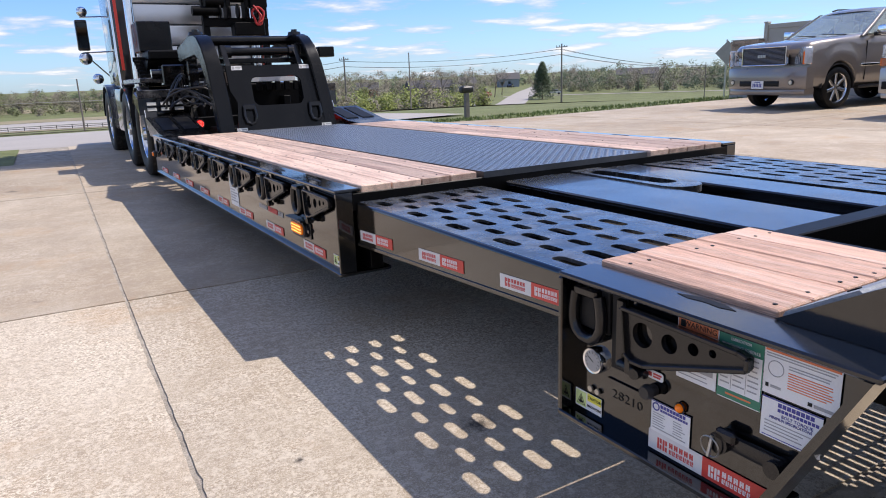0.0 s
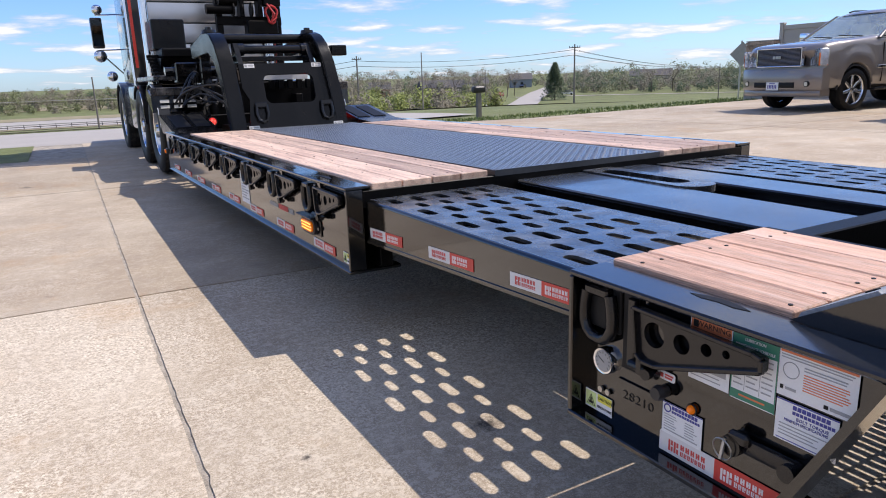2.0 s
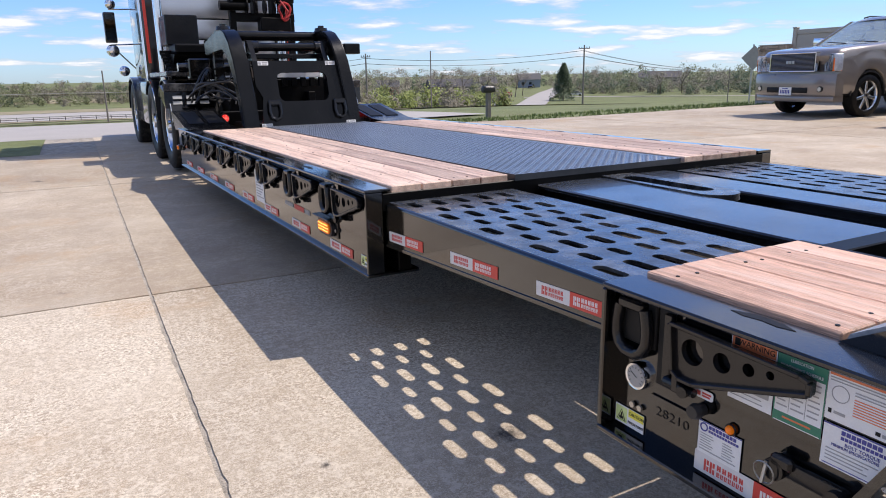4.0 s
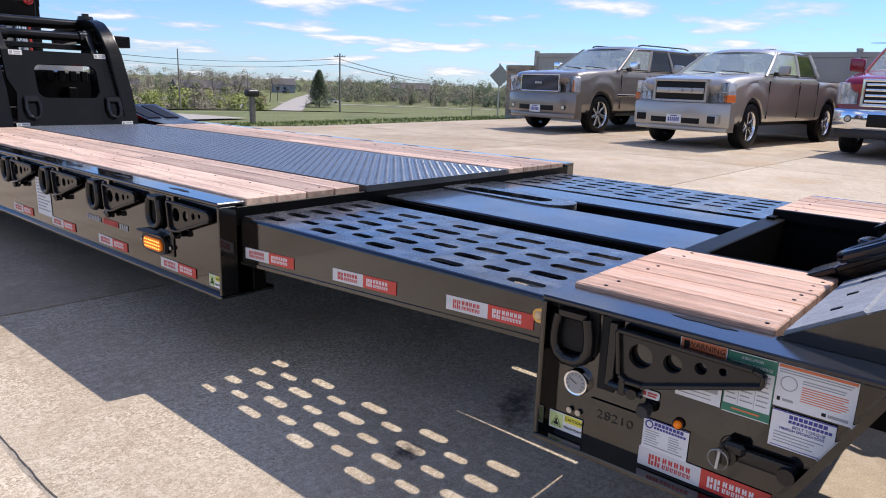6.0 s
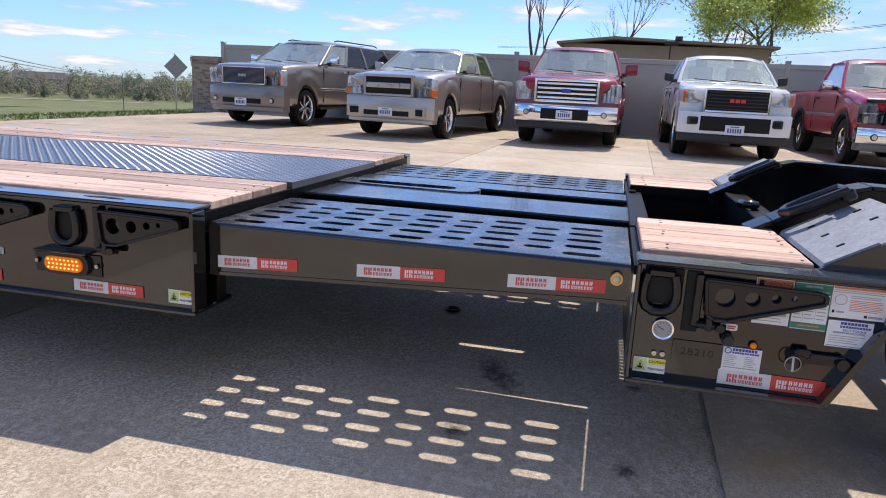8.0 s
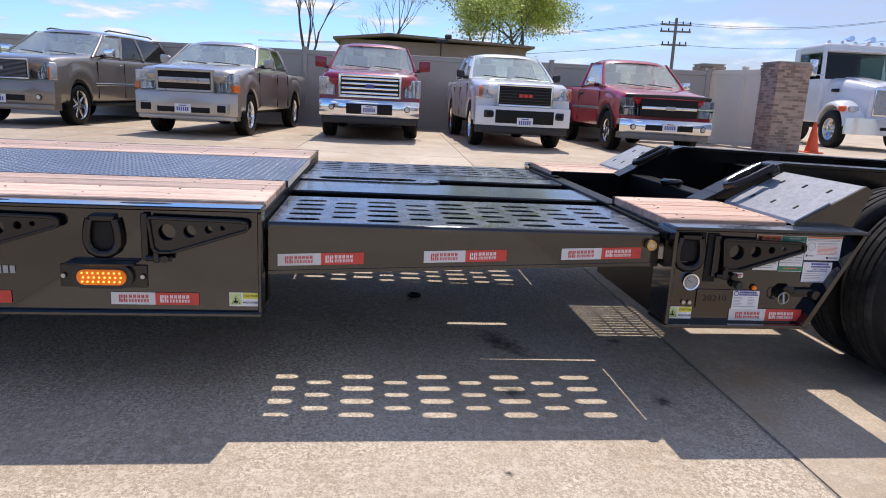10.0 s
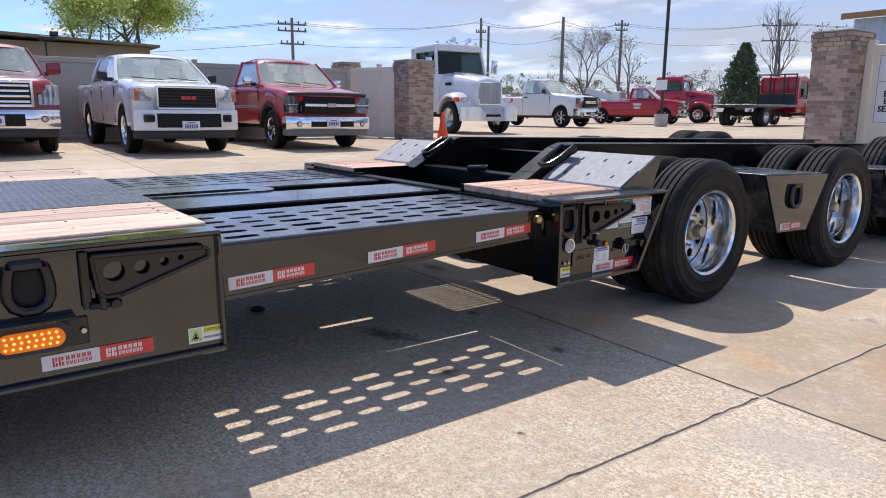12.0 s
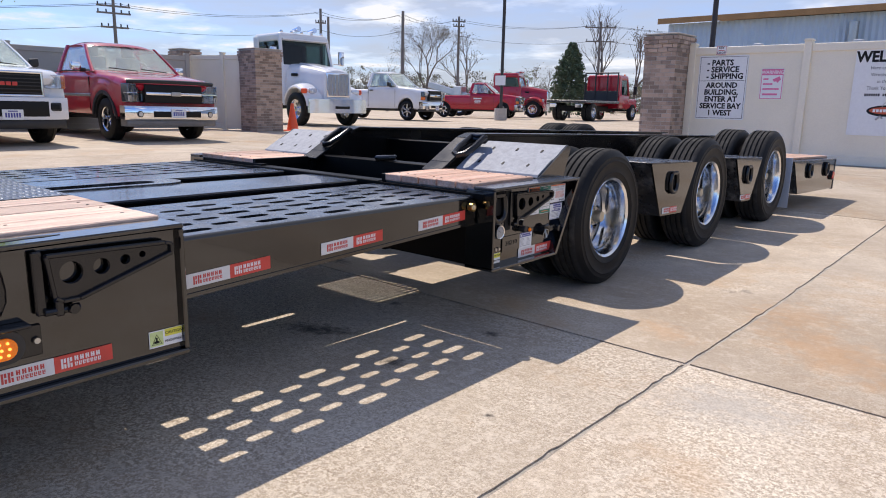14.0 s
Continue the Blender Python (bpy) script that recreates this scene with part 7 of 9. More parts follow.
        for v in shell.verts:                 # the shell tapers outwards and to the front
            v.co.z += 0.02 * (abs(v.co.y) - w) / ms[1]
        dm = part("door_mirror", shell, s.get("mirror_mat", M_PLASTIC), car, "")
        OFF[dm.name] = None
        y0, y1 = sorted((sd * (w - 0.08), sd * (w + 0.05)))
        part("mirror_foot", B((mx - 0.05, y0, belt - 0.03), (mx + 0.04, y1, belt + 0.04), 0.015), M_PLASTIC, dm, "")
        # door seams and handles
        for k, u in enumerate([0.0, *stations, 1.0]):
            if s.get("suv") and k == len(stations) + 1:
                continue
            x = fb - 0.08 + (rb - fb + 0.1) * u
            part("door_seam", B((x - 0.005, min(sd * w * 0.93, sd * (w - 0.018)), sill + 0.06), (x + 0.005, max(sd * w * 0.93, sd * (w - 0.018)), belt - 0.12), 0), M_PRINT_K, car, "")
        for k, u in enumerate([*stations, 1.0][: s.get("doors", 2)]):
            x = fb - 0.08 + (rb - fb + 0.1) * u + 0.18
            hs = B((x - 0.09, min(sd * (w - 0.03), sd * (w + 0.022)), belt - 0.19), (x + 0.09, max(sd * (w - 0.03), sd * (w + 0.022)), belt - 0.145), 0.012, 2)
            part("door_handle", hs, s.get("handle", M_CHROME), car, "")
        tr = B((rx + ar + 0.08, min(sd * (w - 0.02), sd * (w + 0.012)), 0.78), (fx - ar - 0.08, max(sd * (w - 0.02), sd * (w + 0.012)), 0.83), 0.006)
        if s.get("trim"):
            part("side_trim", tr, s["trim"], car, "")
        else:
            tr.free()
        if s.get("step"):
            part("running_board", B((rx + ar + 0.1, min(sd * (w - 0.25), sd * (w - 0.02)), 0.36), (fx - ar - 0.1, max(sd * (w - 0.25), sd * (w - 0.02)), 0.42), 0.02, 2), M_PLASTIC, car, "")
    # plate: its characters are plain bars
    npl = part("number_plate", B((0.104, -0.155, s.get("pz", bz0 + 0.06)), (0.116, 0.155, s.get("pz", bz0 + 0.06) + 0.155), 0.004), M_WHITE, car, "white number plate")
    OFF[npl.name] = None
    pz = s.get("pz", bz0 + 0.06)
    bm = bmesh.new()
    for k in range(6):
        box(bm, (0.116, -0.115 + 0.04 * k, pz + 0.035), (0.1175, -0.09 + 0.04 * k, pz + 0.105), 0)
    box(bm, (0.116, -0.07, pz + 0.122), (0.1175, 0.07, pz + 0.138), 0)
    part("print", bm, M_PRINT_B, npl, "", smooth=False)
    # wipers, bonnet seams, aerial, roof rails
    for y0, y1 in ((0.62, 0.05), (-0.05, -0.60)):
        p = corner(0.03, "f", 1); q = corner(0.12, "f", 1)
        bx = lambda y: BOW * (1 - (y / wb_) ** 2)
        part("wiper", tube(bmesh.new(), [(p.x + bx(y0) + 0.03, y0, p.z + 0.02), (q.x + bx(y1) + 0.03, y1, q.z + 0.015)], 0.009, 6), M_PRINT_K, car, "")
    for sd in (-1, 1):
        part("bonnet_seam", tube(bmesh.new(), [(x, sd * w * (0.76 + 0.05 * x / cowl), top_z(x) + 0.006) for x in [cowl * (0.16 + 0.84 * i / 10) for i in range(11)]], 0.006, 5), M_PRINT_K, car, "")
    if s.get("aerial"):
        part("aerial", tube(bmesh.new(), [(cowl + 0.25, -w * 0.9, hb - 0.03), (cowl + 0.22, -w * 0.91, hb + 0.85)], 0.004, 5), M_PRINT_K, car, "")
    if s.get("rails"):
        for sd in (-1, 1):
            bm = tube(bmesh.new(), [(ft - 0.25, sd * wt * 0.9, zr - 0.01), (ft - 0.40, sd * wt * 0.9, zr + 0.022), (rt + 0.40, sd * wt * 0.9, zr + 0.022), (rt + 0.22, sd * wt * 0.9, zr - 0.01)], 0.016, 6)
            part("roof_rail", bm, M_PLASTIC, car, "")
    if s.get("extra"):
        s["extra"](car, s)
    # stand it on the sloping lot
    h = radians(heading)
    d = Vector((math.cos(h), math.sin(h), 0))
    sdv = Vector((-d.y, d.x, 0))
    pts = {(a, b): Vector((gx, gy, 0)) + d * a + sdv * b for a in (fx, rx) for b in (-w, w)}
    zz = {k: gz(v.x, v.y) for k, v in pts.items()}
    zf, zrr = (zz[(fx, -w)] + zz[(fx, w)]) / 2, (zz[(rx, -w)] + zz[(rx, w)]) / 2
    pitch = math.atan2(zf - zrr, fx - rx)
    roll = math.atan2((zz[(fx, w)] + zz[(rx, w)] - zz[(fx, -w)] - zz[(rx, -w)]) / 2, 2 * w)
    base = Vector((gx, gy, zf - math.tan(pitch) * fx))
    k = s.get("k", 1.0)
    car.matrix_basis = Matrix.Translation(base) @ Matrix.Rotation(h, 4, "Z") @ Matrix.Rotation(-pitch, 4, "Y") @ Matrix.Rotation(roll, 4, "X") @ Matrix.Diagonal((k, k, k * s.get("kz", 1.0), 1))
    return car


SUV = dict(L=5.64, W=2.01, H=1.92, fo=0.97, wb=3.30, hz=1.25, hb=1.36, belt=1.37, bed=1.37, cowl=1.62, cabr=5.50, rake=0.78, rrake=0.42, suv=True, cat="car", paint=P_BRONZE, pillars=[0.30, 0.58], doors=2, cp=0.07,
           wheels=SUV_WHEEL, bumper=P_BRONZE, bz=(0.42, 0.82), valance=P_BRONZE, val=0.12, grille=(0.88, 1.20, 0.54), nbars=14, barfill=0.55, bar=M_MESH, frame=M_CHROME, badge=M_STEEL, lamp=(0.86, 1.18, 0.33), bulbs=(-0.20, 0.14), bulb_r=0.20, sig=0.25, sw=0.010, so=0.46, fog=0.54, pz=0.42, badge_bars=True, badge_size=(0.10, 0.028), frame_t=0.022, mirror=(0.13, 0.22, 0.17), mirror_mat=M_CHROME, rails=True, step=True, trim=M_CHROME, k=1.12, kz=1.03)
PEW = dict(L=5.85, W=2.0, H=1.80, fo=0.95, wb=3.64, hz=1.18, hb=1.30, belt=1.31, bed=1.22, cowl=1.50, cabr=3.92, rake=0.70, rrake=0.16, paint=P_PEWTER, pillars=[0.60], doors=1, bumper=P_PEWTER, bz=(0.38, 0.78), valance=P_PEWTER, val=0.08, grille=(0.83, 1.14, 0.50), nbars=1, barfill=0.30, bar=P_PEWTER,
           frame=P_PEWTER, badge=M_STEEL, lamp=(0.80, 1.14, 0.34), split=P_PEWTER, bulbs=(-0.22, 0.15), sig=0.60, sw=0.05, fog=0.51, fogbox=(0.27, 0.17), fogrim=P_PEWTER, ih=0.12, badge_size=(0.08, 0.03), mirror=(0.12, 0.20, 0.16), pz=0.42, mirror_mat=P_PEWTER, handle=P_PEWTER, k=1.08, kz=1.06)
RUBY = dict(L=5.90, W=2.01, H=1.96, fo=0.95, wb=3.68, hz=1.26, hb=1.38, belt=1.40, bed=1.36, cowl=1.58, cabr=4.35, rake=0.62, rrake=0.10, paint=P_RUBY, pillars=[0.50], doors=2, bumper=M_CHROME, bumper_label="chrome front bumper", bz=(0.46, 0.77), val=0.14, grille=(0.86, 1.20, 0.57), nbars=4, barfill=0.42, bar=M_CHROME,
            frame=M_CHROME, badge=M_PRINT_B, lamp=(0.84, 1.18, 0.29), bulbs=(-0.05,), bulb_r=0.22, signal=M_SIGNAL_C, signal_label="", sig=0.55, sw=0.02, badge_size=(0.085, 0.036), iw=0.45, ih=0.22, fog=0.62, pz=0.52, mirror=(0.14, 0.25, 0.23), mirror_mat=P_RUBY, flare=P_RUBY, step=True, R=0.41, k=1.12, kz=1.03)
CANYON = dict(L=5.40, W=1.89, H=1.79, fo=0.94, wb=3.26, hz=1.16, hb=1.25, belt=1.27, bed=1.22, cowl=1.45, cabr=3.70, rake=0.72, rrake=0.12, paint=P_WHITE, pillars=[0.52], doors=2, bumper=P_WHITE, bz=(0.42, 0.76), val=0.14, grille=(0.80, 1.12, 0.50), nbars=6, barfill=0.30, bar=M_PLASTIC, frame=M_CHROME, badge=M_RED, badge_bars=True, badge_size=(0.13, 0.028), frame_t=0.035,
              lamp=(0.90, 1.12, 0.32), bulbs=(-0.18, 0.12), sig=0.1, sw=0.03, iw=0.60, ih=0.26, fogbox=(0.19, 0.13), fog=0.62, pz=0.42, mirror=(0.10, 0.17, 0.15), mirror_mat=M_PLASTIC, handle=P_WHITE, k=1.13, kz=1.06)
REDP = dict(L=5.70, W=1.99, H=1.83, fo=0.93, wb=3.02, hz=1.10, hb=1.24, belt=1.26, bed=1.24, cowl=1.50, cabr=3.10, rake=0.66, rrake=0.10, paint=P_RED, pillars=[], doors=1, wheels=OLD_WHEEL, bumper=M_CHROME, bumper_label="chrome front bumper", bz=(0.40, 0.64), val=0.12, grille=(0.70, 1.02, 0.60), nbars=1, barfill=0.15, bar=M_CHROME, badge=M_STEEL,
            lamp=(0.70, 1.03, 0.40), split=M_CHROME, bulbs=(-0.1,), bulb_r=0.18, facet=M_LAMPDARK, signal=M_SIGNAL_C, signal_label="", sig=0.62, valance=M_VAL, fog=0.50, pz=0.44, mirror=(0.11, 0.20, 0.145), mirror_mat=M_CHROME, flare=M_PLASTIC, trim=M_STEEL, handle=M_PLASTIC, lamp_mat=M_LAMPDARK, aerial=False, k=1.12, kz=1.08, R=0.385)


def bug_shield(car, s):
    w = s["W"] / 2
    part("bonnet_shield", tube(bmesh.new(), [(0.015 - 0.20 * (abs(y) / w) ** 3, y, 1.062 + 0.012 * (1 - y * y)) for y in [-0.90 + 0.12 * i for i in range(16)]], 0.034, 8), M_PLASTIC, car, "black bonnet shield")


REDP["extra"] = bug_shield
vehicle("parked_suv", "taupe metallic large SUV with chrome mirrors on the concrete lot", SUV, (14.66, 10.85), 173)
vehicle("pickup_truck", "pewter extended-cab pickup with a two-part dark grille", PEW, (13.75, 6.78), 174)
vehicle("pickup_truck", "dark red crew-cab pickup with a chrome barred grille and chrome bumper", RUBY, (14.64, 3.05), 180)
vehicle("pickup_truck", "white crew-cab pickup with a dark grille beside the fence", CANYON, (14.0, -0.30), 182)
vehicle("pickup_truck", "bright red regular-cab pickup with a black bonnet shield", REDP, (14.40, -3.68), 182)


# ---------------------------------------------------------------- fences, gate pillars, buildings
def brick_pillar(x0, y0, w, d, ztop, label):
    """A gate pillar: mortar core, staggered bricks proud of it, corbelled cap."""
    zb = gz(x0 + w / 2, y0 + d / 2)
    ob = thing("gate_pillar", label, "pillar", (x0 + w / 2, y0 + d / 2, zb), "gate pillars")
    part("mortar_core", B((x0 + 0.006, y0 + 0.006, zb - 0.1), (x0 + w - 0.006, y0 + d - 0.006, ztop - 0.02), 0.0), M_MORTAR, ob, "")
    course, bl, gap = 0.0785, 0.20, 0.011
    n = int((ztop - zb) / course)
    bm = bmesh.new()
    for k in range(n):
        z0 = zb + k * course + gap / 2
        z1 = zb + (k + 1) * course - gap / 2
        out = 0.0 if k < n - 4 else (0.018 if k < n - 2 else 0.034)
        for axis in (0, 1):
            ln = (w if axis == 0 else d) + 2 * out
            cuts = [0.0]
            p = bl * (0.5 if k % 2 else 1.0)
            while p < ln - 0.05:
                cuts.append(p)
                p += bl
            cuts.append(ln)
            for a, b in zip(cuts, cuts[1:]):
                j = random.uniform(-0.003, 0.003)
                for side in (0, 1):
                    if axis == 0:
                        y = y0 - out + j if side == 0 else y0 + d + out - 0.05 + j
                        box(bm, (x0 - out + a + gap / 2, y, z0), (x0 - out + b - gap / 2, y + 0.05, z1), 0)
                    else:
                        x = x0 - out + j if side == 0 else x0 + w + out - 0.05 + j
                        box(bm, (x, y0 - out + a + gap / 2, z0), (x + 0.05, y0 - out + b - gap / 2, z1), 0)
    part("bricks", bm, M_BRICK, ob, "tan and grey brick courses", smooth=False)["kind"] = "stuff"
    part("cap", B((x0 - 0.03, y0 - 0.03, ztop - 0.03), (x0 + w + 0.03, y0 + d + 0.03, ztop), 0.008), M_MORTAR, ob, "")
    return ob


brick_pillar(5.45, -10.15, 0.66, 0.80, 2.49, "tan brick gate pillar beside the sign fence")
brick_pillar(18.15, -9.15, 0.90, 0.95, 2.60, "tan brick gate pillar beside the traffic cone")
brick_pillar(20.9, -7.95, 0.70, 0.70, 2.62, "tan brick pillar at the fence corner")
brick_pillar(20.3, 15.25, 0.70, 1.0, 1.94, "pale stone pillar at the end of the back wall")


def fence_run(p, q, ztop, n, material, label, name="fence"):
    """Vinyl fence: n bays of a flush panel between capped posts, with top and bottom rails."""
    p, q = Vector((*p, 0)), Vector((*q, 0))
    d = (q - p)
    L = d.length
    ang = math.atan2(d.y, d.x)
    zb = min(gz(p.x, p.y), gz(q.x, q.y))
    ob = thing(name, label, "fence", (p.x, p.y, zb))
    H = ztop - zb
    m = Matrix.Rotation(ang, 4, "Z")
    off = Vector((p.x, p.y, zb))
    for k in range(n + 1):
        x = L * k / n
        bm = B((x - 0.065, -0.065, -0.1), (x + 0.065, 0.065, H + 0.05), 0.006)
        bm2 = prism([(x - 0.08, H + 0.05), (x + 0.08, H + 0.05), (x + 0.06, H + 0.085), (x - 0.06, H + 0.085)], "y", -0.08, 0.08, bm)
        bmesh.ops.transform(bm, matrix=Matrix.Translation(off) @ m, verts=bm.verts)
        part("post", bm, material, ob)
    for k in range(n):
        a, b = L * k / n + 0.065, L * (k + 1) / n - 0.065
        bm = B((a, -0.018, 0.10), (b, 0.018, H - 0.12), 0.0)
        bmesh.ops.transform(bm, matrix=Matrix.Translation(off) @ m, verts=bm.verts)
        part("panel", bm, material, ob)
        bm = B((a, -0.045, H - 0.14), (b, 0.045, H), 0.008)
        low = B((a, -0.045, 0.03), (b, 0.045, 0.19), 0.008)
        bmesh.ops.transform(low, matrix=Matrix.Translation(off) @ m, verts=low.verts)
        part("rail", low, material, ob)
        bmesh.ops.transform(bm, matrix=Matrix.Translation(off) @ m, verts=bm.verts)
        part("rail", bm, material, ob)
    return ob


fence_run((5.38, -10.0), (-9.4, -10.0), 2.24, 7, M_VINYL, "tall beige vinyl fence that carries the signs")
fence_run((18.6, -8.55), (20.95, -7.6), 2.42, 2, M_VINYL, "beige vinyl fence return between two pillars")
fence_run((20.6, -7.3), (20.6, 15.2), 2.36, 9, M_VINYL_G, "weathered beige fence behind the parked vehicles")
# second line of posts behind the sign fence
bm = bmesh.new()
box(bm, (-9, -11.62, 2.27), (4.9, -11.58, 2.36), 0.01)
for x in (4.6, 2.75, 0.9, -0.95):
    box(bm, (x, -11.70, 0.0), (x + 0.16, -11.54, 2.42), 0.01)
solo("back_fence", bm, mat("grey_white_vinyl", (0.50, 0.52, 0.54), 0.5, 0, 0.06), "pale grey rail and posts behind the sign fence", "fence", at=(-2, -11.6, 0.1))


# -------- signs on the fence
FACE_Y = -9.978
SIGN = Matrix(((-1, 0, 0, 0), (0, 0, 1, 0), (0, 1, 0, 0), (0, 0, 0, 1)))      # local x to -x, y up, z towards +y


def board(x, z0, w, h, label, name="sign", y=FACE_Y):
    ob = thing(name, label, "sign", (x - w / 2, y, z0), "signs on the fence")
    m = Matrix.Translation((x, y, z0)) @ SIGN
    bm = plate(rrect(0, 0, w, h, 0.02, 3), (), 0.008, m)
    pl = part("panel", bm, M_WHITE, ob, "", smooth=False)
    return ob, m


def frame_lines(ob, m, w, h, inset, t, material):
    bm = bars([(inset, inset, w - inset, inset + t), (inset, h - inset - t, w - inset, h - inset), (inset, inset, inset + t, h - inset), (w - inset - t, inset, w - inset, h - inset)], m @ Matrix.Translation((0, 0, 0.008)))
    part("border", bm, material, ob, "", smooth=False)


ob, m = board(5.225, 0.862, 0.945, 1.215, "white directions sign with black lettering on the beige fence")
frame_lines(ob, m, 0.945, 1.215, 0.022, 0.007, M_PRINT_K)
T = lambda x, y: m @ Matrix.Translation((x, y, 0.0086))
for k, t in enumerate(("- PARTS", "- SERVICE", "- SHIPPING")):
    words(t, 0.150, T(0.16, 1.075 - 0.128 * k), M_PRINT_K, ob, bold=0.0055, align="LEFT", squeeze=0.98)
part("rule", bars([(0.05, 0.735, 0.90, 0.743)], m @ Matrix.Translation((0, 0, 0.008))), M_PRINT_K, ob, "", smooth=False)
for k, t in enumerate(("AROUND", "BUILDING,", "ENTER AT", "SERVICE BAY", "1 WEST")):
    words(t, 0.142, T(0.475, 0.650 - 0.132 * k), M_PRINT_K, ob, bold=0.0055, squeeze=0.98)
ob, m = board(4.905, 2.085, 0.195, 0.175, "small white key drop sign with a red border", y=-9.953)
frame_lines(ob, m, 0.195, 0.175, 0.006, 0.008, M_PRINT_R)
T = lambda x, y: m @ Matrix.Translation((x, y, 0.0086))
words("KEY", 0.060, T(0.0975, 0.135), M_PRINT_K, ob, bold=0.001)
words("DROP", 0.060, T(0.0975, 0.040), M_PRINT_K, ob, bold=0.001)
part("arrow", bars([(0.04, 0.080, 0.155, 0.092)], m @ Matrix.Translation((0, 0, 0.008))), M_PRINT_R, ob, "", smooth=False)
ob, m = board(4.03, 1.255, 0.405, 0.560, "faded pink surveillance warning sign")
frame_lines(ob, m, 0.405, 0.560, 0.010, 0.012, M_PINK)
part("heading", bars([(0.02, 0.440, 0.385, 0.540)], m @ Matrix.Translation((0, 0, 0.008))), M_PINK, ob, "", smooth=False)
T = lambda x, y: m @ Matrix.Translation((x, y, 0.0090))
words("WARNING", 0.088, T(0.2025, 0.490), M_WHITE, ob, bold=0.0015, squeeze=0.92)
part("print", bars([(0.05, 0.355, 0.14, 0.385), (0.05, 0.265, 0.22, 0.295), (0.05, 0.175, 0.34, 0.205), (0.05, 0.075, 0.32, 0.110)], m @ Matrix.Translation((0, 0, 0.008))), M_PINK, ob, "", smooth=False)
bm = prism([(0.21, 0.36), (0.33, 0.42), (0.36, 0.36), (0.30, 0.30), (0.28, 0.33), (0.24, 0.32)], "z", 0.008, 0.0088)
bmesh.ops.transform(bm, matrix=m, verts=bm.verts)
part("camera_mark", bm, M_PINK, ob, "", smooth=False)
ob, m = board(2.49, 0.660, 1.130, 1.440, "large white welcome banner with black lettering", "banner")
T = lambda x, y: m @ Matrix.Translation((x, y, 0.0088))
words("WELCOME!", 0.245, T(0.565, 1.315), M_PRINT_K, ob, bold=0.010, squeeze=0.88)
for k, t in enumerate(("Here enters the finest", "Wrecker Customers", "in the World!", "Thank You for Coming.")):
    words(t, 0.080, T(0.565, 1.135 - 0.112 * k), M_PRINT_K, ob, squeeze=0.90)
part("print", bars([(0.20 + 0.034 * k, 0.665, 0.225 + 0.034 * k, 0.710) for k in range(22) if k not in (7, 15)], m @ Matrix.Translation((0, 0, 0.008))), M_PRINT_K, ob, "", smooth=False)
bm = prism([(0.565 + 0.30 * math.cos(a), 0.42 + 0.095 * math.sin(a)) for a in [2 * math.pi * i / 28 for i in range(28)]], "z", 0.008, 0.0088)
bmesh.ops.transform(bm, matrix=m, verts=bm.verts)
part("emblem", bm, M_PRINT_K, ob, "dark oval emblem", smooth=False)
bm = prism([(0.565 + 0.26 * math.cos(a), 0.425 + 0.060 * math.sin(a)) for a in [2 * math.pi * i / 28 for i in range(28)]], "z", 0.0088, 0.0094)
bmesh.ops.transform(bm, matrix=m, verts=bm.verts)
part("emblem", bm, mat("orange_red_print", (0.55, 0.10, 0.04), 0.5), ob, "", smooth=False)
part("emblem", bars([(0.36 + 0.052 * k, 0.40, 0.40 + 0.052 * k, 0.448) for k in range(8)], m @ Matrix.Translation((0, 0, 0.0094))), M_WHITE, ob, "", smooth=False)
bm = tube(bmesh.new(), [T(0, 0) @ Vector((0.66 + 0.17 * math.cos(a), 0.47 + 0.13 * math.sin(a), 0)) for a in [radians(-20 + 14 * i) for i in range(15)]], 0.006, 5)
tube(bm, [T(0, 0) @ Vector((0.52 - 0.02 * i, 0.33 - 0.02 * abs(i - 2), 0)) for i in range(6)], 0.016, 6)
part("hook_emblem", bm, M_PRINT_GR, ob, "")

# -------- blue metal shed behind the sign fence
shed = thing("metal_shed", "blue-grey corrugated metal shed with a rusty roof edge", "building", (4, -26, 0))
me_v, me_f = [], []
nw = 260
for i in range(nw + 1):
    x = 12.4 - 26.0 * i / nw
    y = -24.0 + (0.055 if i % 2 else 0.0)
    me_v += [(x - 4, y + 26, 0.0), (x - 4, y + 26, 4.42)]
for i in range(nw):
    me_f.append((2 * i, 2 * i + 1, 2 * i + 3, 2 * i + 2))
me = bpy.data.meshes.new("siding"); me.from_pydata(me_v, [], me_f); me.materials.append(M_SIDING)
so = new("siding", me); so.parent = shed
part("shed_body", B((-13.6, -36, 0), (12.38, -24.06, 4.38), 0.0), M_SIDING, shed, "")
bm = bmesh.new()
prism([(-23.6, 4.40), (-23.6, 4.62), (-30, 5.4), (-36.4, 4.62), (-36.4, 4.40), (-30, 5.2)], "x", -13.9, 12.7, bm)
part("roof", bm, M_RUST, shed, "rust brown roof")
part("vent_pipe", cyl(bmesh.new(), (5.6, -23.7, 3.2), (5.6, -23.7, 4.1), 0.16, 14), M_STEEL, shed, "")

# -------- low brown building beyond the back fence
bb = thing("brown_building", "low brown brick building with a flat tan roof edge", "building", (36, 0, 0))
part("wall", B((32.0, -3.6, -0.5), (44.0, 5.0, 3.62), 0.0), M_TANWALL, bb, "brown brick wall")
bm = prism([(5.3, 3.54), (5.3, 3.64), (2.8, 3.92), (-3.9, 3.68), (-3.9, 3.58), (2.8, 3.80)], "x", 31.4, 44.6)
part("roof", bm, mat("tan_roof_edge", (0.24, 0.185, 0.135), 0.8, 0, 0.12), bb, "tan roof edge")
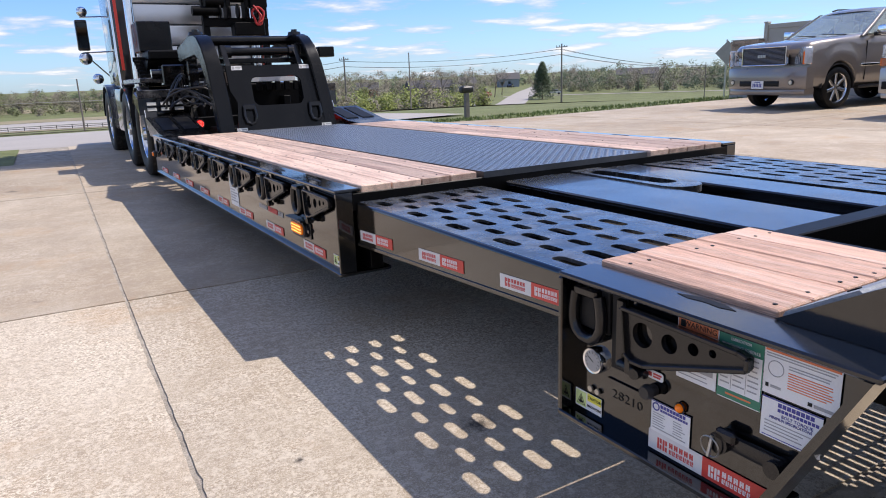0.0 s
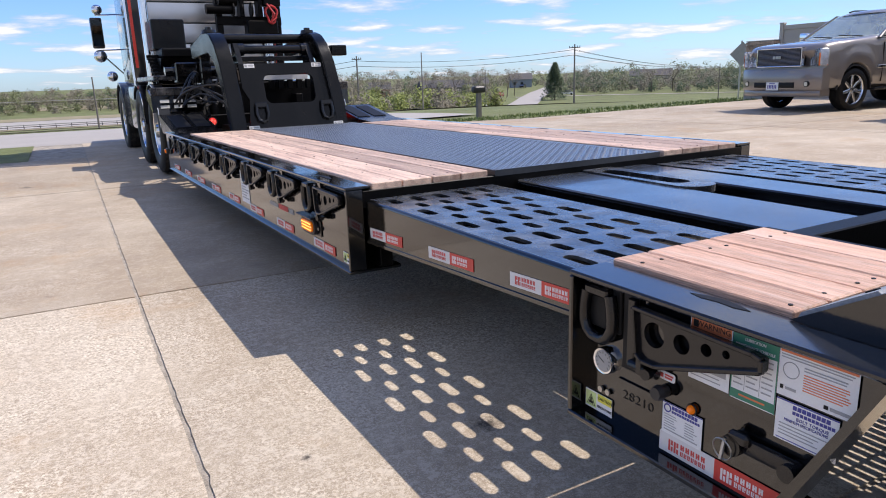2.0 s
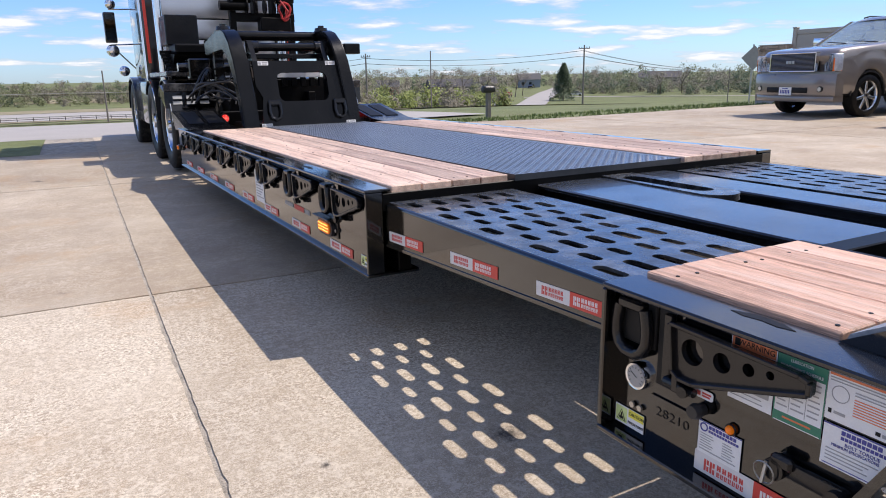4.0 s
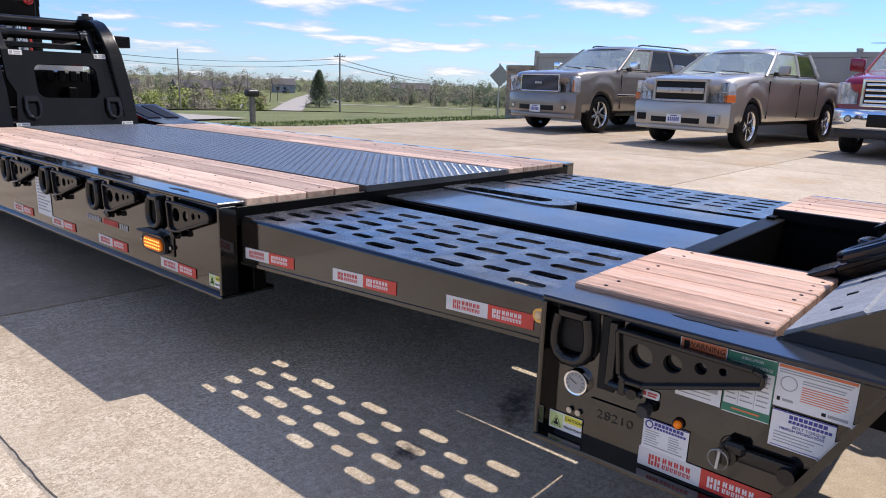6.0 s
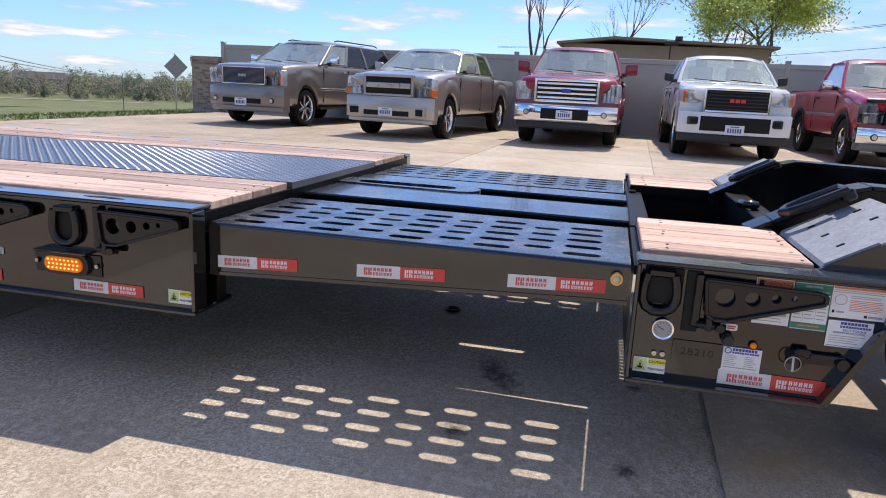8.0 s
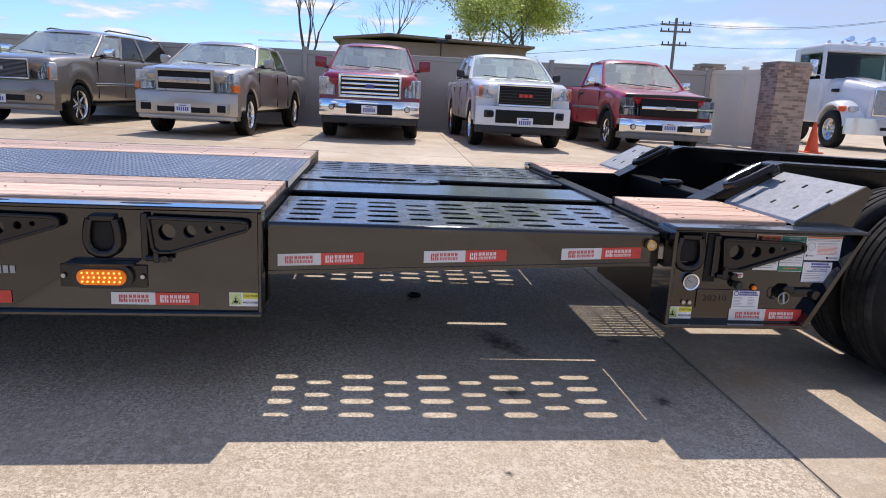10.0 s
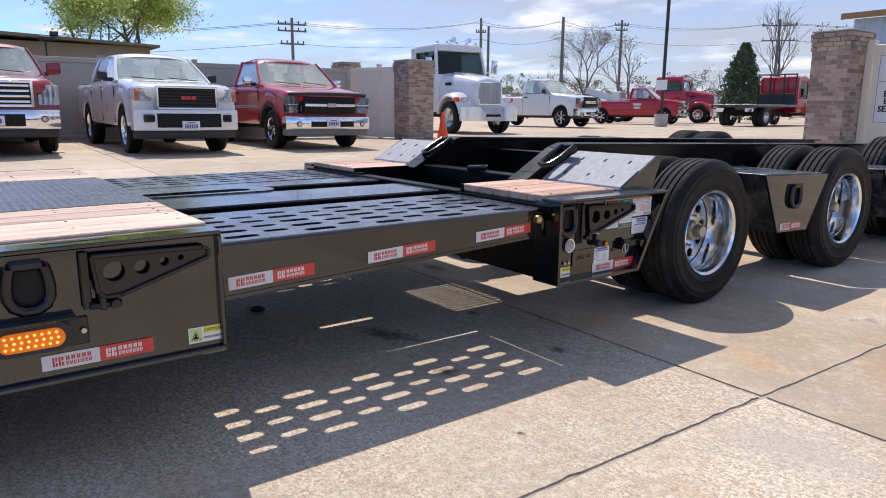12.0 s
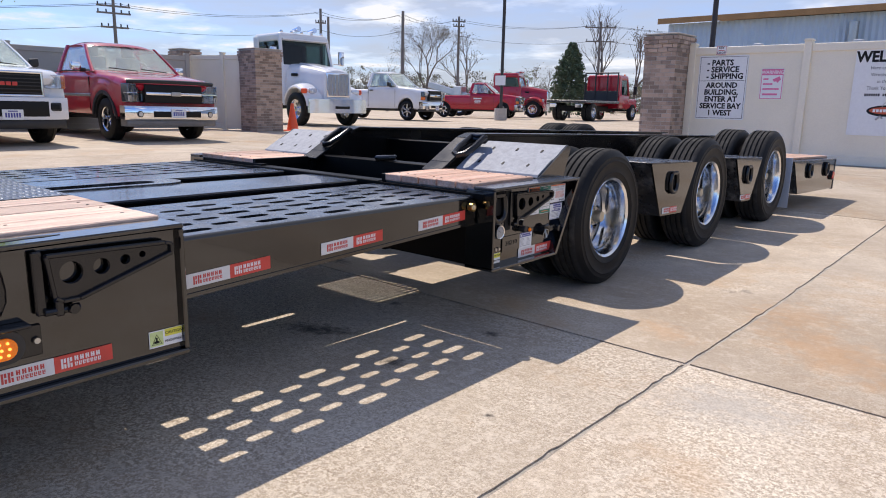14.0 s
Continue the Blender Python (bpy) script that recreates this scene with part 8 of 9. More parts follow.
bm = cyl(bmesh.new(), (31.0, 0.45, 3.0), (31.0, 0.45, 3.75), 0.03, 8)
box(bm, (30.7, 0.15, 3.55), (31.0, 0.7, 3.75), 0.04)
box(bm, (30.8, 0.0, 3.75), (31.0, 0.3, 3.95), 0.04)
part("roof_fixture", bm, M_PLASTIC, bb, "dark fixture on the wall top")

# -------- traffic cone by the pillar
cz = gz(18.30, -9.62)
cone = thing("traffic_cone", "orange traffic cone beside the gate pillar", "traffic cone", (18.30, -9.62, cz))
bm = cyl(bmesh.new(), (18.30, -9.62, cz + 0.03), (18.30, -9.62, cz + 0.88), 0.19, 20, 0.04)
part("cone_body", bm, M_CONE, cone, "faded orange cone")
part("base", B((18.06, -9.86, cz), (18.54, -9.38, cz + 0.035), 0.02), M_CONE, cone, "orange square base")


# ---------------------------------------------------------------- trucks in the yard behind the gate
M_BUMPER = mat("worn_bumper_chrome", (0.72, 0.73, 0.75), 0.20, 1.0, 0.08, 6, 90, rvar=0.06)


def yard_truck(name, label, at, heading, paintm, L=8.0, cabH=2.9, W=2.45, kind="semi", k=1.0):
    ob = thing(name, label, "truck", (0, 0, 0), "trucks in the yard")
    OFF[ob.name] = None
    w = W / 2
    R = {"semi": 0.55, "flat": 0.50, "tow": 0.46}[kind]
    if kind == "semi":
        bm = bmesh.new()
        lay = []
        for x, hw, z0, z1 in ((-0.20, 0.50, 0.80, 1.74), (-0.23, 0.55, 0.80, 1.80), (-0.34, 0.59, 0.80, 1.85), (-0.7, 0.66, 0.80, 1.92), (-1.2, 0.76, 0.80, 2.00), (-1.6, 0.85, 0.80, 2.06), (-1.9, 0.92, 0.80, 2.09)):
            half = [(hw * a, z0 + (z1 - z0) * b) for a, b in ((1.0, 0), (1.02, 0.35), (1.0, 0.62), (0.96, 0.80), (0.88, 0.92), (0.74, 0.98), (0.42, 1.0), (0.38, 1.025), (0.0, 1.04))]
            ring = [(-y, z) for y, z in half] + [(y, z) for y, z in half[-2::-1]]
            lay.append([bm.verts.new((x, y, z)) for y, z in ring])
        for a, b in zip(lay, lay[1:]):
            for i in range(len(a)):
                j = (i + 1) % len(a)
                bm.faces.new((a[i], a[j], b[j], b[i]))
        bm.faces.new(lay[0][::-1]); bm.faces.new(lay[-1])
        part("bonnet", bm, paintm, ob, "")
        for sd in (-1, 1):
            bm = bmesh.new()
            lay = []
            for i in range(17):
                a = radians(4 + 172 * i / 16)
                ca, sa = math.cos(a), math.sin(a)
                st = 1.0 + 0.10 * max(0.0, ca) ** 2
                lay.append([bm.verts.new((-1.05 + 1.08 * rr * ca * st, sd * yy, 0.62 + 1.08 * rr * sa)) for rr, yy in ((0.58, w * .50), (0.58, w * .99), (0.62, w * 1.01), (0.66, w * .985), (0.70, w * .90), (0.735, w * .76), (0.75, w * .58), (0.74, w * .50))])
            for a, b in zip(lay, lay[1:]):
                for i in range(8):
                    j = (i + 1) % 8
                    bm.faces.new((a[i], a[j], b[j], b[i]))
            bm.faces.new(lay[0][::-1]); bm.faces.new(lay[-1])
            part("front_wing", bm, paintm, ob, "rounded wheel arch")
            hl = part("headlight", B((-0.16, -0.15, -0.09), (0.03, 0.15, 0.10), 0.07, 3, m=Matrix.Translation((-0.36, sd * w * .72, 1.14)) @ Matrix.Rotation(radians(-sd * 22), 4, "Z")), M_LAMPSILVER, ob, "")
            part("turn_signal", B((-0.16, -0.09, -0.08), (0.03, 0.09, 0.08), 0.05, 3, m=Matrix.Translation((-0.46, sd * w * .93, 1.15)) @ Matrix.Rotation(radians(-sd * 40), 4, "Z")), M_CONE, ob, "orange turn signal")
            part("bonnet_vent", B((-1.66, min(sd * 0.80, sd * 0.895), 1.64), (-1.36, max(sd * 0.80, sd * 0.875), 1.74), 0.03, 2), M_PRINT_K, ob, "")
        gr = part("grille", B((-0.24, -w * .40, 0.96), (-0.17, w * .40, 1.76), 0.05, 3), M_CHROME, ob, "chrome barred grille")
        OFF[gr.name] = None
        part("grille_mesh", B((-0.18, -w * .36, 1.01), (-0.166, w * .36, 1.70), 0), M_STEEL, gr, "", smooth=False)
        for i in range(7):
            y = -w * .34 + w * .68 * i / 6
            part("grille_bar", B((-0.17, y - 0.012, 1.01), (-0.150, y + 0.012, 1.70), 0.004), M_CHROME, gr, "")
        front = [(0.06 - 0.22 * abs(u) ** 2.6, w * u) for u in [-1 + 0.1 * i for i in range(21)]]
        fbm = part("front_bumper", prism(front + [(-0.30, w * .98), (-0.30, -w * .98)], "z", 0.44, 0.90), M_BUMPER, ob, "chrome bumper")
        OFF[fbm.name] = None
        part("bumper_slot", B((0.0, -0.30, 0.58), (0.066, 0.30, 0.67), 0.01), M_PRINT_K, fbm, "", smooth=False)
        cx0, cx1 = -1.9, -3.9
    else:
        cx0, cx1 = -1.5, -3.2
        bm = B((-1.6, -w * .9, 0.7), (-0.12, w * .9, 1.35), 0.14, 3)
        part("bonnet", bm, paintm, ob, "")
        part("grille", B((-0.14, -w * .45, 0.85), (-0.08, w * .45, 1.22), 0.02), M_CHROME, ob, "chrome grille")
        part("front_bumper", B((-0.2, -w * .95, 0.45), (0.03, w * .95, 0.72), 0.04, 2), M_CHROME, ob, "")
        for sd in (-1, 1):
            part("headlight", B((-0.16, min(sd * w * .55, sd * w * .85), 0.98), (-0.08, max(sd * w * .55, sd * w * .85), 1.2), 0.02), M_CHROME, ob, "")
    lower, roof = (1.0, cabH)
    zb2 = 1.55 if kind != "semi" else 2.04
    bm = B((cx1, -w * .92, 0.72), (cx0, w * .92, zb2), 0.10, 3)
    box(bm, (cx1 + 0.05, -w * .86, roof - 0.34), (cx0 - 0.24, w * .86, roof), 0.165, 6)
    box(bm, (cx1 + 0.05, -w * .86, zb2 - 0.05), (cx1 + 0.13, w * .86, roof - 0.1), 0.03)
    box(bm, (cx0 - 0.34, -w * .80, roof - 0.26), (cx0 - 0.10, w * .80, roof - 0.19), 0.03, 2)
    for sd in (-1, 1):
        for x in (cx0 - 0.30, cx1 + 0.34):
            tube(bm, [(x + (0.22 if x > cx1 + .5 else 0), sd * w * .88, zb2 - 0.05), (x, sd * w * .81, roof - 0.1)], 0.065, 8)
        box(bm, (cx1 + 0.08, min(sd * w * .82, sd * w * .88), zb2 - 0.05), (cx1 + 0.40, max(sd * w * .82, sd * w * .88), roof - 0.1), 0.02)
    cab = part("cab", bm, paintm, ob, "")
    OFF[cab.name] = None
    bm = bmesh.new()
    q = [(cx0 - 0.05, -w * .85, zb2 - 0.02), (cx0 - 0.05, w * .85, zb2 - 0.02), (cx0 - 0.27, w * .79, roof - 0.20), (cx0 - 0.27, -w * .79, roof - 0.20)]
    fr_ = [bm.verts.new(v) for v in q]
    bk_ = [bm.verts.new((v[0] - 0.012, v[1], v[2])) for v in q]
    bm.faces.new(fr_); bm.faces.new(bk_[::-1])
    for i in range(4):
        bm.faces.new((fr_[i], fr_[(i + 1) % 4], bk_[(i + 1) % 4], bk_[i]))
    part("windscreen", bm, M_GLASS_MID, ob, "")
    for sd in (-1, 1):
        bm = B((cx1 + 0.35, min(sd * w * .83, sd * w * .845), zb2 - 0.02), (cx0 - 0.40, max(sd * w * .83, sd * w * .845), roof - 0.25), 0)
        part("side_window", bm, M_GLASS_MID, ob, "")
        bm = B((cx0 - 0.05, min(sd * (w + .12), sd * (w + .34)), zb2 + 0.05), (cx0 + 0.05, max(sd * (w + .12), sd * (w + .34)), zb2 + 0.55), 0.03, 2)
        tube(bm, [(cx0, sd * w * .9, zb2 + 0.1), (cx0, sd * (w + .2), zb2 + 0.1)], 0.02, 6)
        part("mirror", bm, M_CHROME if kind == "semi" else M_PLASTIC, ob, "")
    part("interior", B((cx1 + 0.2, -w * .7, 1.0), (cx0 - 0.7, w * .7, zb2 + 0.05), 0.05), M_SEAT, ob, "")
    part("cab_back", B((cx1 + 0.14, -w * .80, zb2 - 0.2), (cx1 + 0.17, w * .80, roof - 0.12), 0.0), M_SEAT, ob, "dark cab lining")
    bm = bmesh.new()
    for i in range(5):
        bmesh.ops.create_uvsphere(bm, u_segments=10, v_segments=6, radius=0.06, matrix=Matrix.Translation((cx0 - 0.4, -w * .7 + w * 1.4 * i / 4, roof + 0.03)))
    if kind == "semi":
        for y in (-.3, .35):
            cyl(bm, (cx0 - 0.5, y, roof + 0.10), (cx0 - 0.1, y, roof + 0.13), 0.04, 10, 0.09)
    part("roof_lamps", bm, M_AMBER if kind != "semi" else M_CHROME, ob, "")
    # chassis and wheels
    bm = B((-L, -0.45, 0.55), (-0.4, 0.45, 0.85), 0.01)
    part("chassis", bm, M_BLACK_MATT, ob, "")
    axles = [(-1.05 if kind == "semi" else -0.95, False), (-L + 1.0, True)] + ([(-L + 2.25, True)] if kind == "semi" else [])
    for x, dual in axles:
        for sd in (-1, 1):
            for q in ((0, 0.3) if dual else (0,)):
                m = Matrix.Translation((x, sd * (w - 0.16 - q), R)) @ Matrix.Rotation(radians(90 if sd < 0 else -90), 4, "Z") @ Matrix.Diagonal((1, R / .512, R / .512, 1))
                t = part("wheel", None, None, ob, "", mesh=ME_TT, m=m)
                part("rim", None, None, t, "", mesh=ME_TR, m=Matrix.Identity(4))
    if kind == "tow":
        part("body", B((-L + 0.1, -w, 0.80), (cx1 - 0.15, w, 1.20), 0.04, 2), paintm if paintm is not P_WHITE else M_BLACK_TOP, ob, "")
        bm = bmesh.new()
        for sd in (-.35, .35):
            box(bm, (0, -0.10, -0.12), (3.2, 0.10, 0.12), 0.02, m=Matrix.Translation((-L + 0.2 - 0.6, sd, 1.75)) @ Matrix.Rotation(radians(16), 4, "Y"))
        box(bm, (cx1 - 0.9, -0.6, 1.1), (cx1 - 0.3, 0.6, 1.6), 0.03)
        part("tow_boom", bm, P_SILVER, ob, "grey towing boom")
        bm = B((cx1 - 0.28, -w * .9, 1.2), (cx1 - 0.20, w * .9, cabH + .05), 0.01)
        part("head_board", bm, M_PLASTIC, ob, "")
    if kind == "flat":
        bm = B((-L - 0.2, -w, 1.02), (cx1 - 0.2, w, 1.16), 0.02)
        part("flat_bed", bm, M_BLACK_TOP, ob, "black flat bed")
        hb_ = part("head_board", B((cx1 - 0.22, -w * .9, 1.16), (cx1 - 0.20, w * .9, 1.78), 0.004), M_PLASTIC, ob, "black headboard")
        OFF[hb_.name] = None
        part("cross_bar", B((cx1 - 0.25, -w * .9, cabH + 0.06), (cx1 - 0.17, w * .9, cabH + 0.14), 0.01), M_PLASTIC, hb_, "")
        for y in (-w * .9, -w * .35, w * .29, w * .84):
            part("upright", B((cx1 - 0.25, y, 1.16), (cx1 - 0.17, y + 0.07, cabH + 0.06), 0.01), M_PLASTIC, hb_, "")
        for sd in (-.8, .8):
            part("tail_lamp", B((-L - 0.25, sd - 0.2, 0.75), (-L - 0.1, sd + 0.2, 0.95), 0.02), M_CHROME, ob, "")
    h = radians(heading)
    ob.matrix_basis = Matrix.Translation((at[0], at[1], gz(*at))) @ Matrix.Rotation(h, 4, "Z") @ Matrix.Diagonal((k, k, k, 1))
    return ob


def tow_gear(car, s):
    """Grey boom and white lettering bars on the doors."""
    bm = bmesh.new()
    for sd in (-.32, .32):
        box(bm, (0, -0.09, -0.16), (2.6, 0.09, 0.16), 0.02, m=Matrix.Translation((-5.9, sd, 1.78)) @ Matrix.Rotation(radians(14), 4, "Y"))
    box(bm, (-4.2, -0.62, 1.0), (-3.7, 0.62, 1.72), 0.03)
    part("tow_boom", bm, P_SILVER, car, "grey towing boom")
    for sd in (-1, 1):
        bm = bmesh.new()
        for k, (u, z) in enumerate(((0.50, 1.02), (0.36, 0.94), (0.42, 0.87), (0.34, 0.80))):
            a, b = sorted((sd * 1.0, sd * 1.006))
            box(bm, (-2.55 - u / 2, a, z), (-2.55 + u / 2, b, z + 0.035 + 0.03 * (k == 0)), 0)
        part("print", bm, M_WHITE, car, "white unreadable print", smooth=False)


yard_truck("heavy_truck", "white conventional heavy truck with chrome grille and bumper", (20.8, -13.75), 177, P_WHITE, 9.0, 3.12, 2.35, "semi", 1.16)
WPK = dict(PEW); WPK.update(paint=P_WHITE, bumper=M_CHROME, valance=M_PLASTIC, frame=M_PLASTIC, bar=M_CHROME, split=None, mirror_mat=M_PLASTIC, pillars=[], doors=1, cabr=3.05, k=1.24, kz=1.12, H=1.95, belt=1.34, hb=1.32, hz=1.20, handle=M_PLASTIC, lamp_mat=M_LAMPDARK, bz=(0.46, 0.74), val=0.10, badge=M_BRASS)
vehicle("pickup_truck", "white service pickup parked in the yard", WPK, (26.4, -25.2), 194, "trucks in the yard")
RTW = dict(WPK); RTW.update(paint=P_RED, bar=M_CHROME, frame=M_CHROME, k=1.20, kz=1.10, L=6.2, wb=3.75, handle=P_RED, extra=tow_gear)
vehicle("tow_truck", "red tow pickup with a grey boom in the yard", RTW, (29.6, -38.0), 205, "trucks in the yard")
yard_truck("heavy_wrecker", "large red heavy wrecker truck in the yard", (32.4, -46.0), 205, P_RED, 8.5, 2.95, 2.4, "semi", 1.22)
yard_truck("flatbed_truck", "red flatbed tow truck seen from behind", (26.3, -46.8), -84, P_RED, 8.0, 2.75, 2.45, "flat", 1.2)
yard_truck("tow_truck", "red truck half hidden by the gate pillar", (25.8, -56.0), -70, P_RED, 7.0, 2.4, 2.3, "tow", 1.0)

# the yard's pale paving
me = sheet([12.0 + 4.0 * i for i in range(18)], [-110.0 + 4.0 * i for i in range(25)] + [-11.0], lambda x, y: tz(x, y) + 0.055)
me.materials.append(M_CONC)
tagged(new("pavement", me), "pale concrete yard behind the gate", "pavement", kind="structure")

# lamp poles
zb = gz(26.8, -31.8)
lp = thing("lamp_pole", "dark steel lamp pole on a concrete footing in the yard", "lamp pole", (26.8, -31.8, zb), "lamp poles")
part("pole", cyl(bmesh.new(), (26.8, -31.8, zb + 0.6), (26.8, -31.8, 9.5), 0.10, 10), M_LAMPPOLE, lp)
part("footing", cyl(bmesh.new(), (26.8, -31.8, zb), (26.8, -31.8, zb + 0.75), 0.40, 16), M_MORTAR, lp)
part("notice", B((26.4, -31.66, 2.3), (27.2, -31.64, 2.9), 0), M_WHITE, lp, smooth=False)
lp = thing("lamp_pole", "dark steel lamp pole behind the gate pillar", "lamp pole", (5.32, -10.75, 0.1), "lamp poles")
part("pole", cyl(bmesh.new(), (5.32, -10.75, 0.1), (5.32, -10.75, 7.5), 0.055, 10), M_LAMPPOLE, lp)


# ---------------------------------------------------------------- poles, wires, trees, far land
def utility_pole(x, y, h, arms, label, r=0.15, face=0.0, zb=None):
    zb = tz(x, y) if zb is None else zb
    ob = thing("utility_pole", label, "utility pole", (x, y, zb), "utility poles")
    part("pole", cyl(bmesh.new(), (x, y, zb - 0.3), (x, y, zb + h), r, 9, r * 0.65), M_POLE, ob)
    for dz, half in arms:
        m = Matrix.Translation((x, y, zb + h - dz)) @ Matrix.Rotation(radians(face), 4, "Z")
        cr = part("cross_arm", B((-half, -0.10, -0.06), (half, 0.10, 0.06), 0.01, m=m), M_POLE, ob)
        bm = bmesh.new()
        for u in (-0.92, -0.45, 0.45, 0.92):
            p = m @ Vector((half * u, 0, 0.06))
            cyl(bm, p, p + Vector((0, 0, 0.20)), 0.05, 6)
        part("insulator", bm, M_PLASTIC, cr)
    return Vector((x, y, zb + h))


def polar(az, d, x0=-0.4, y0=3.5):
    return x0 + d * math.sin(radians(az)), y0 + d * math.cos(radians(az))


tops = []
x, y = polar(112.9, 58); tops.append(utility_pole(x, y, 7.9, ((0.5, 1.15), (1.0, 1.15), (2.0, 0.95)), "weathered utility pole with cross arms near its top", 0.16, 79, 0.2))
x, y = polar(127.9, 70); tops.append(utility_pole(x, y, 9.6, ((1.3, 0.5),), "weathered grey wooden utility pole", 0.18, 64, 0.2))
x, y = polar(128.5, 73); tops.append(utility_pole(x, y, 9.2, (), "weathered grey wooden utility pole", 0.18, 64, 0.2))
x, y = polar(134.4, 72); tops.append(utility_pole(x, y, 9.9, (), "weathered grey wooden utility pole", 0.22, 58, 0.2))
x, y = polar(138.9, 76); tops.append(utility_pole(x, y, 10.0, ((0.5, 0.7), (1.0, 0.6)), "weathered grey wooden utility pole", 0.18, 53, 0.2))
x, y = polar(150.1, 76); tops.append(utility_pole(x, y, 9.6, ((0.6, 1.6), (2.0, 1.5)), "weathered utility pole with cross arms", 0.18, 42, 0.2))
wires = bmesh.new()


def wire(p, q, sag=0.5, r=0.018):
    pts = []
    for i in range(13):
        t = i / 12
        v = p.lerp(q, t)
        pts.append((v.x, v.y, v.z - sag * 4 * t * (1 - t)))
    tube(wires, pts, r, 4)


for a, b in ((0, 1), (1, 3), (3, 4), (4, 5)):
    for dz, dx in ((-0.3, 0.0), (-0.35, 0.8), (-1.9, 0.3)):
        wire(tops[a] + Vector((dx, 0, dz)), tops[b] + Vector((dx, 0, dz)), 0.6)
lx, ly = polar(80, 85)
for dz in (-0.3, -0.4, -1.9):
    wire(Vector((lx, ly, 7.2 + dz)), tops[0] + Vector((0, 0, dz)), 0.7)
rx_, ry_ = polar(166, 88)
for dz in (-0.3, -0.4, -1.9):
    wire(tops[5] + Vector((0, 0, dz)), Vector((rx_, ry_, 10 + dz)), 0.7)
for az, d, h in ((23.3, 112, 8.9), (40.7, 112, 9.4), (51.5, 150, 7.6), (28.5, 95, 7.6), (3.8, 80, 5.2), (33.6, 150, 8.0)):
    x, y = polar(az - 2.0, d, 0.3, 0.3)
    utility_pole(x, y, h, ((0.5, 0.9),) if az in (23.3, 40.7) else (), "far weathered utility pole beyond the field", 0.16 if az in (23.3, 40.7) else 0.10, -60)
xa, ya = polar(21.3, 112, 0.3, 0.3); xb, yb = polar(38.7, 112, 0.3, 0.3)
for dz in (8.2, 7.4):
    for k in (0, 0.6):
        wire(Vector((xa, ya + k, tz(xa, ya) + dz)), Vector((xb, yb + k, tz(xb, yb) + dz + 0.4)), 0.8, 0.03)
        x2, y2 = polar(6, 150, 0.3, 0.3)
        wire(Vector((xa, ya + k, tz(xa, ya) + dz)), Vector((x2, y2, tz(x2, y2) + dz)), 0.8, 0.03)
        x2, y2 = polar(49.5, 150, 0.3, 0.3)
        wire(Vector((xb, yb + k, tz(xb, yb) + dz + .4)), Vector((x2, y2, tz(x2, y2) + 7)), 0.8, 0.03)
solo("power_lines", wires, M_WIRE, "thin dark power lines between the poles", "power line", kind="stuff")


def branches(bm, p, d, length, r, depth, rng, tips, spread_=0.55):
    n = 3
    pts, rad = [p], [r]
    q = p
    dd = d.copy()
    for i in range(n):
        dd = (dd + Vector((rng.uniform(-.16, .16), rng.uniform(-.16, .16), rng.uniform(-.05, .12)))).normalized()
        q = q + dd * (length / n)
        pts.append(q); rad.append(r * (1 - 0.42 * (i + 1) / n))
    tube(bm, pts, rad, 6 if depth > 2 else 4)
    if depth == 0:
        tips.append(q)
        return
    tips.append(q)
    for k in range(3):
        a = rng.uniform(0, 2 * math.pi)
        o = dd.orthogonal().normalized()
        o = Matrix.Rotation(a, 3, dd) @ o
        nd = (dd + o * rng.uniform(spread_ * .7, spread_ * 1.4) + Vector((0, 0, 0.12))).normalized()
        branches(bm, pts[rng.choice((2, 3, 3))], nd, length * rng.uniform(.58, .8), r * 0.52, depth - 1, rng, tips, spread_)


def leaf_cloud(points, per, rad, size, rng):
    v, f = [], []
    for p in points:
        for _ in range(per):
            c = p + Vector((rng.gauss(0, rad), rng.gauss(0, rad), rng.gauss(0, rad * .7)))
            a = Vector((rng.uniform(-1, 1), rng.uniform(-1, 1), rng.uniform(-1, 1))).normalized()
            b = a.orthogonal().normalized()
            s = size * rng.uniform(.5, 1.3)
            k = len(v)
            v += [c + a * s, c + b * s * .6, c - a * s, c - b * s * .6]
            f.append((k, k + 1, k + 2, k + 3))
    me = bpy.data.meshes.new("leaves")
    me.from_pydata([tuple(x) for x in v], [], f)
    return me


def tree(x, y, h, leaf, label, seed, depth=4, per=0, rad=0.5, size=0.16, zb=None, trunk=0.22, r=None, spread_=0.55):
    rng = random.Random(seed)
    zb = tz(x, y) if zb is None else zb
    ob = thing("tree", label, "tree", (x, y, zb))
    bm = bmesh.new()
    tips = []
    branches(bm, Vector((x, y, zb - 0.2)), Vector((0, 0, 1)), h * 0.36, r or h * 0.022, depth, rng, tips, spread_)
    part("trunk", bm, M_BARK, ob, "bare grey-brown trunk and limbs")
    if per:
        me = leaf_cloud([t - Vector((x, y, zb)) for t in tips if t.z > zb + h * 0.3], per, rad, size, rng)
        me.materials.append(leaf)
        o = new("crown", me); o.parent = ob
    return ob


x, y = polar(101.9, 42); tree(x, y, 9.6, M_LEAF, "tree in fresh pale green leaf behind the fence", 3, 5, 120, 0.42, 0.070, 0.3, spread_=0.66)
x, y = polar(98.0, 44); tree(x, y, 10.0, M_LEAF, "tree in fresh pale green leaf behind the fence", 8, 5, 120, 0.42, 0.070, 0.3, r=0.17, spread_=0.66)
x, y = polar(84.6, 40); tree(x, y, 9.5, M_LEAF_F, "bare tree with dark limbs behind the fence", 5, 4, 0, zb=0.3, r=0.16, spread_=0.42)
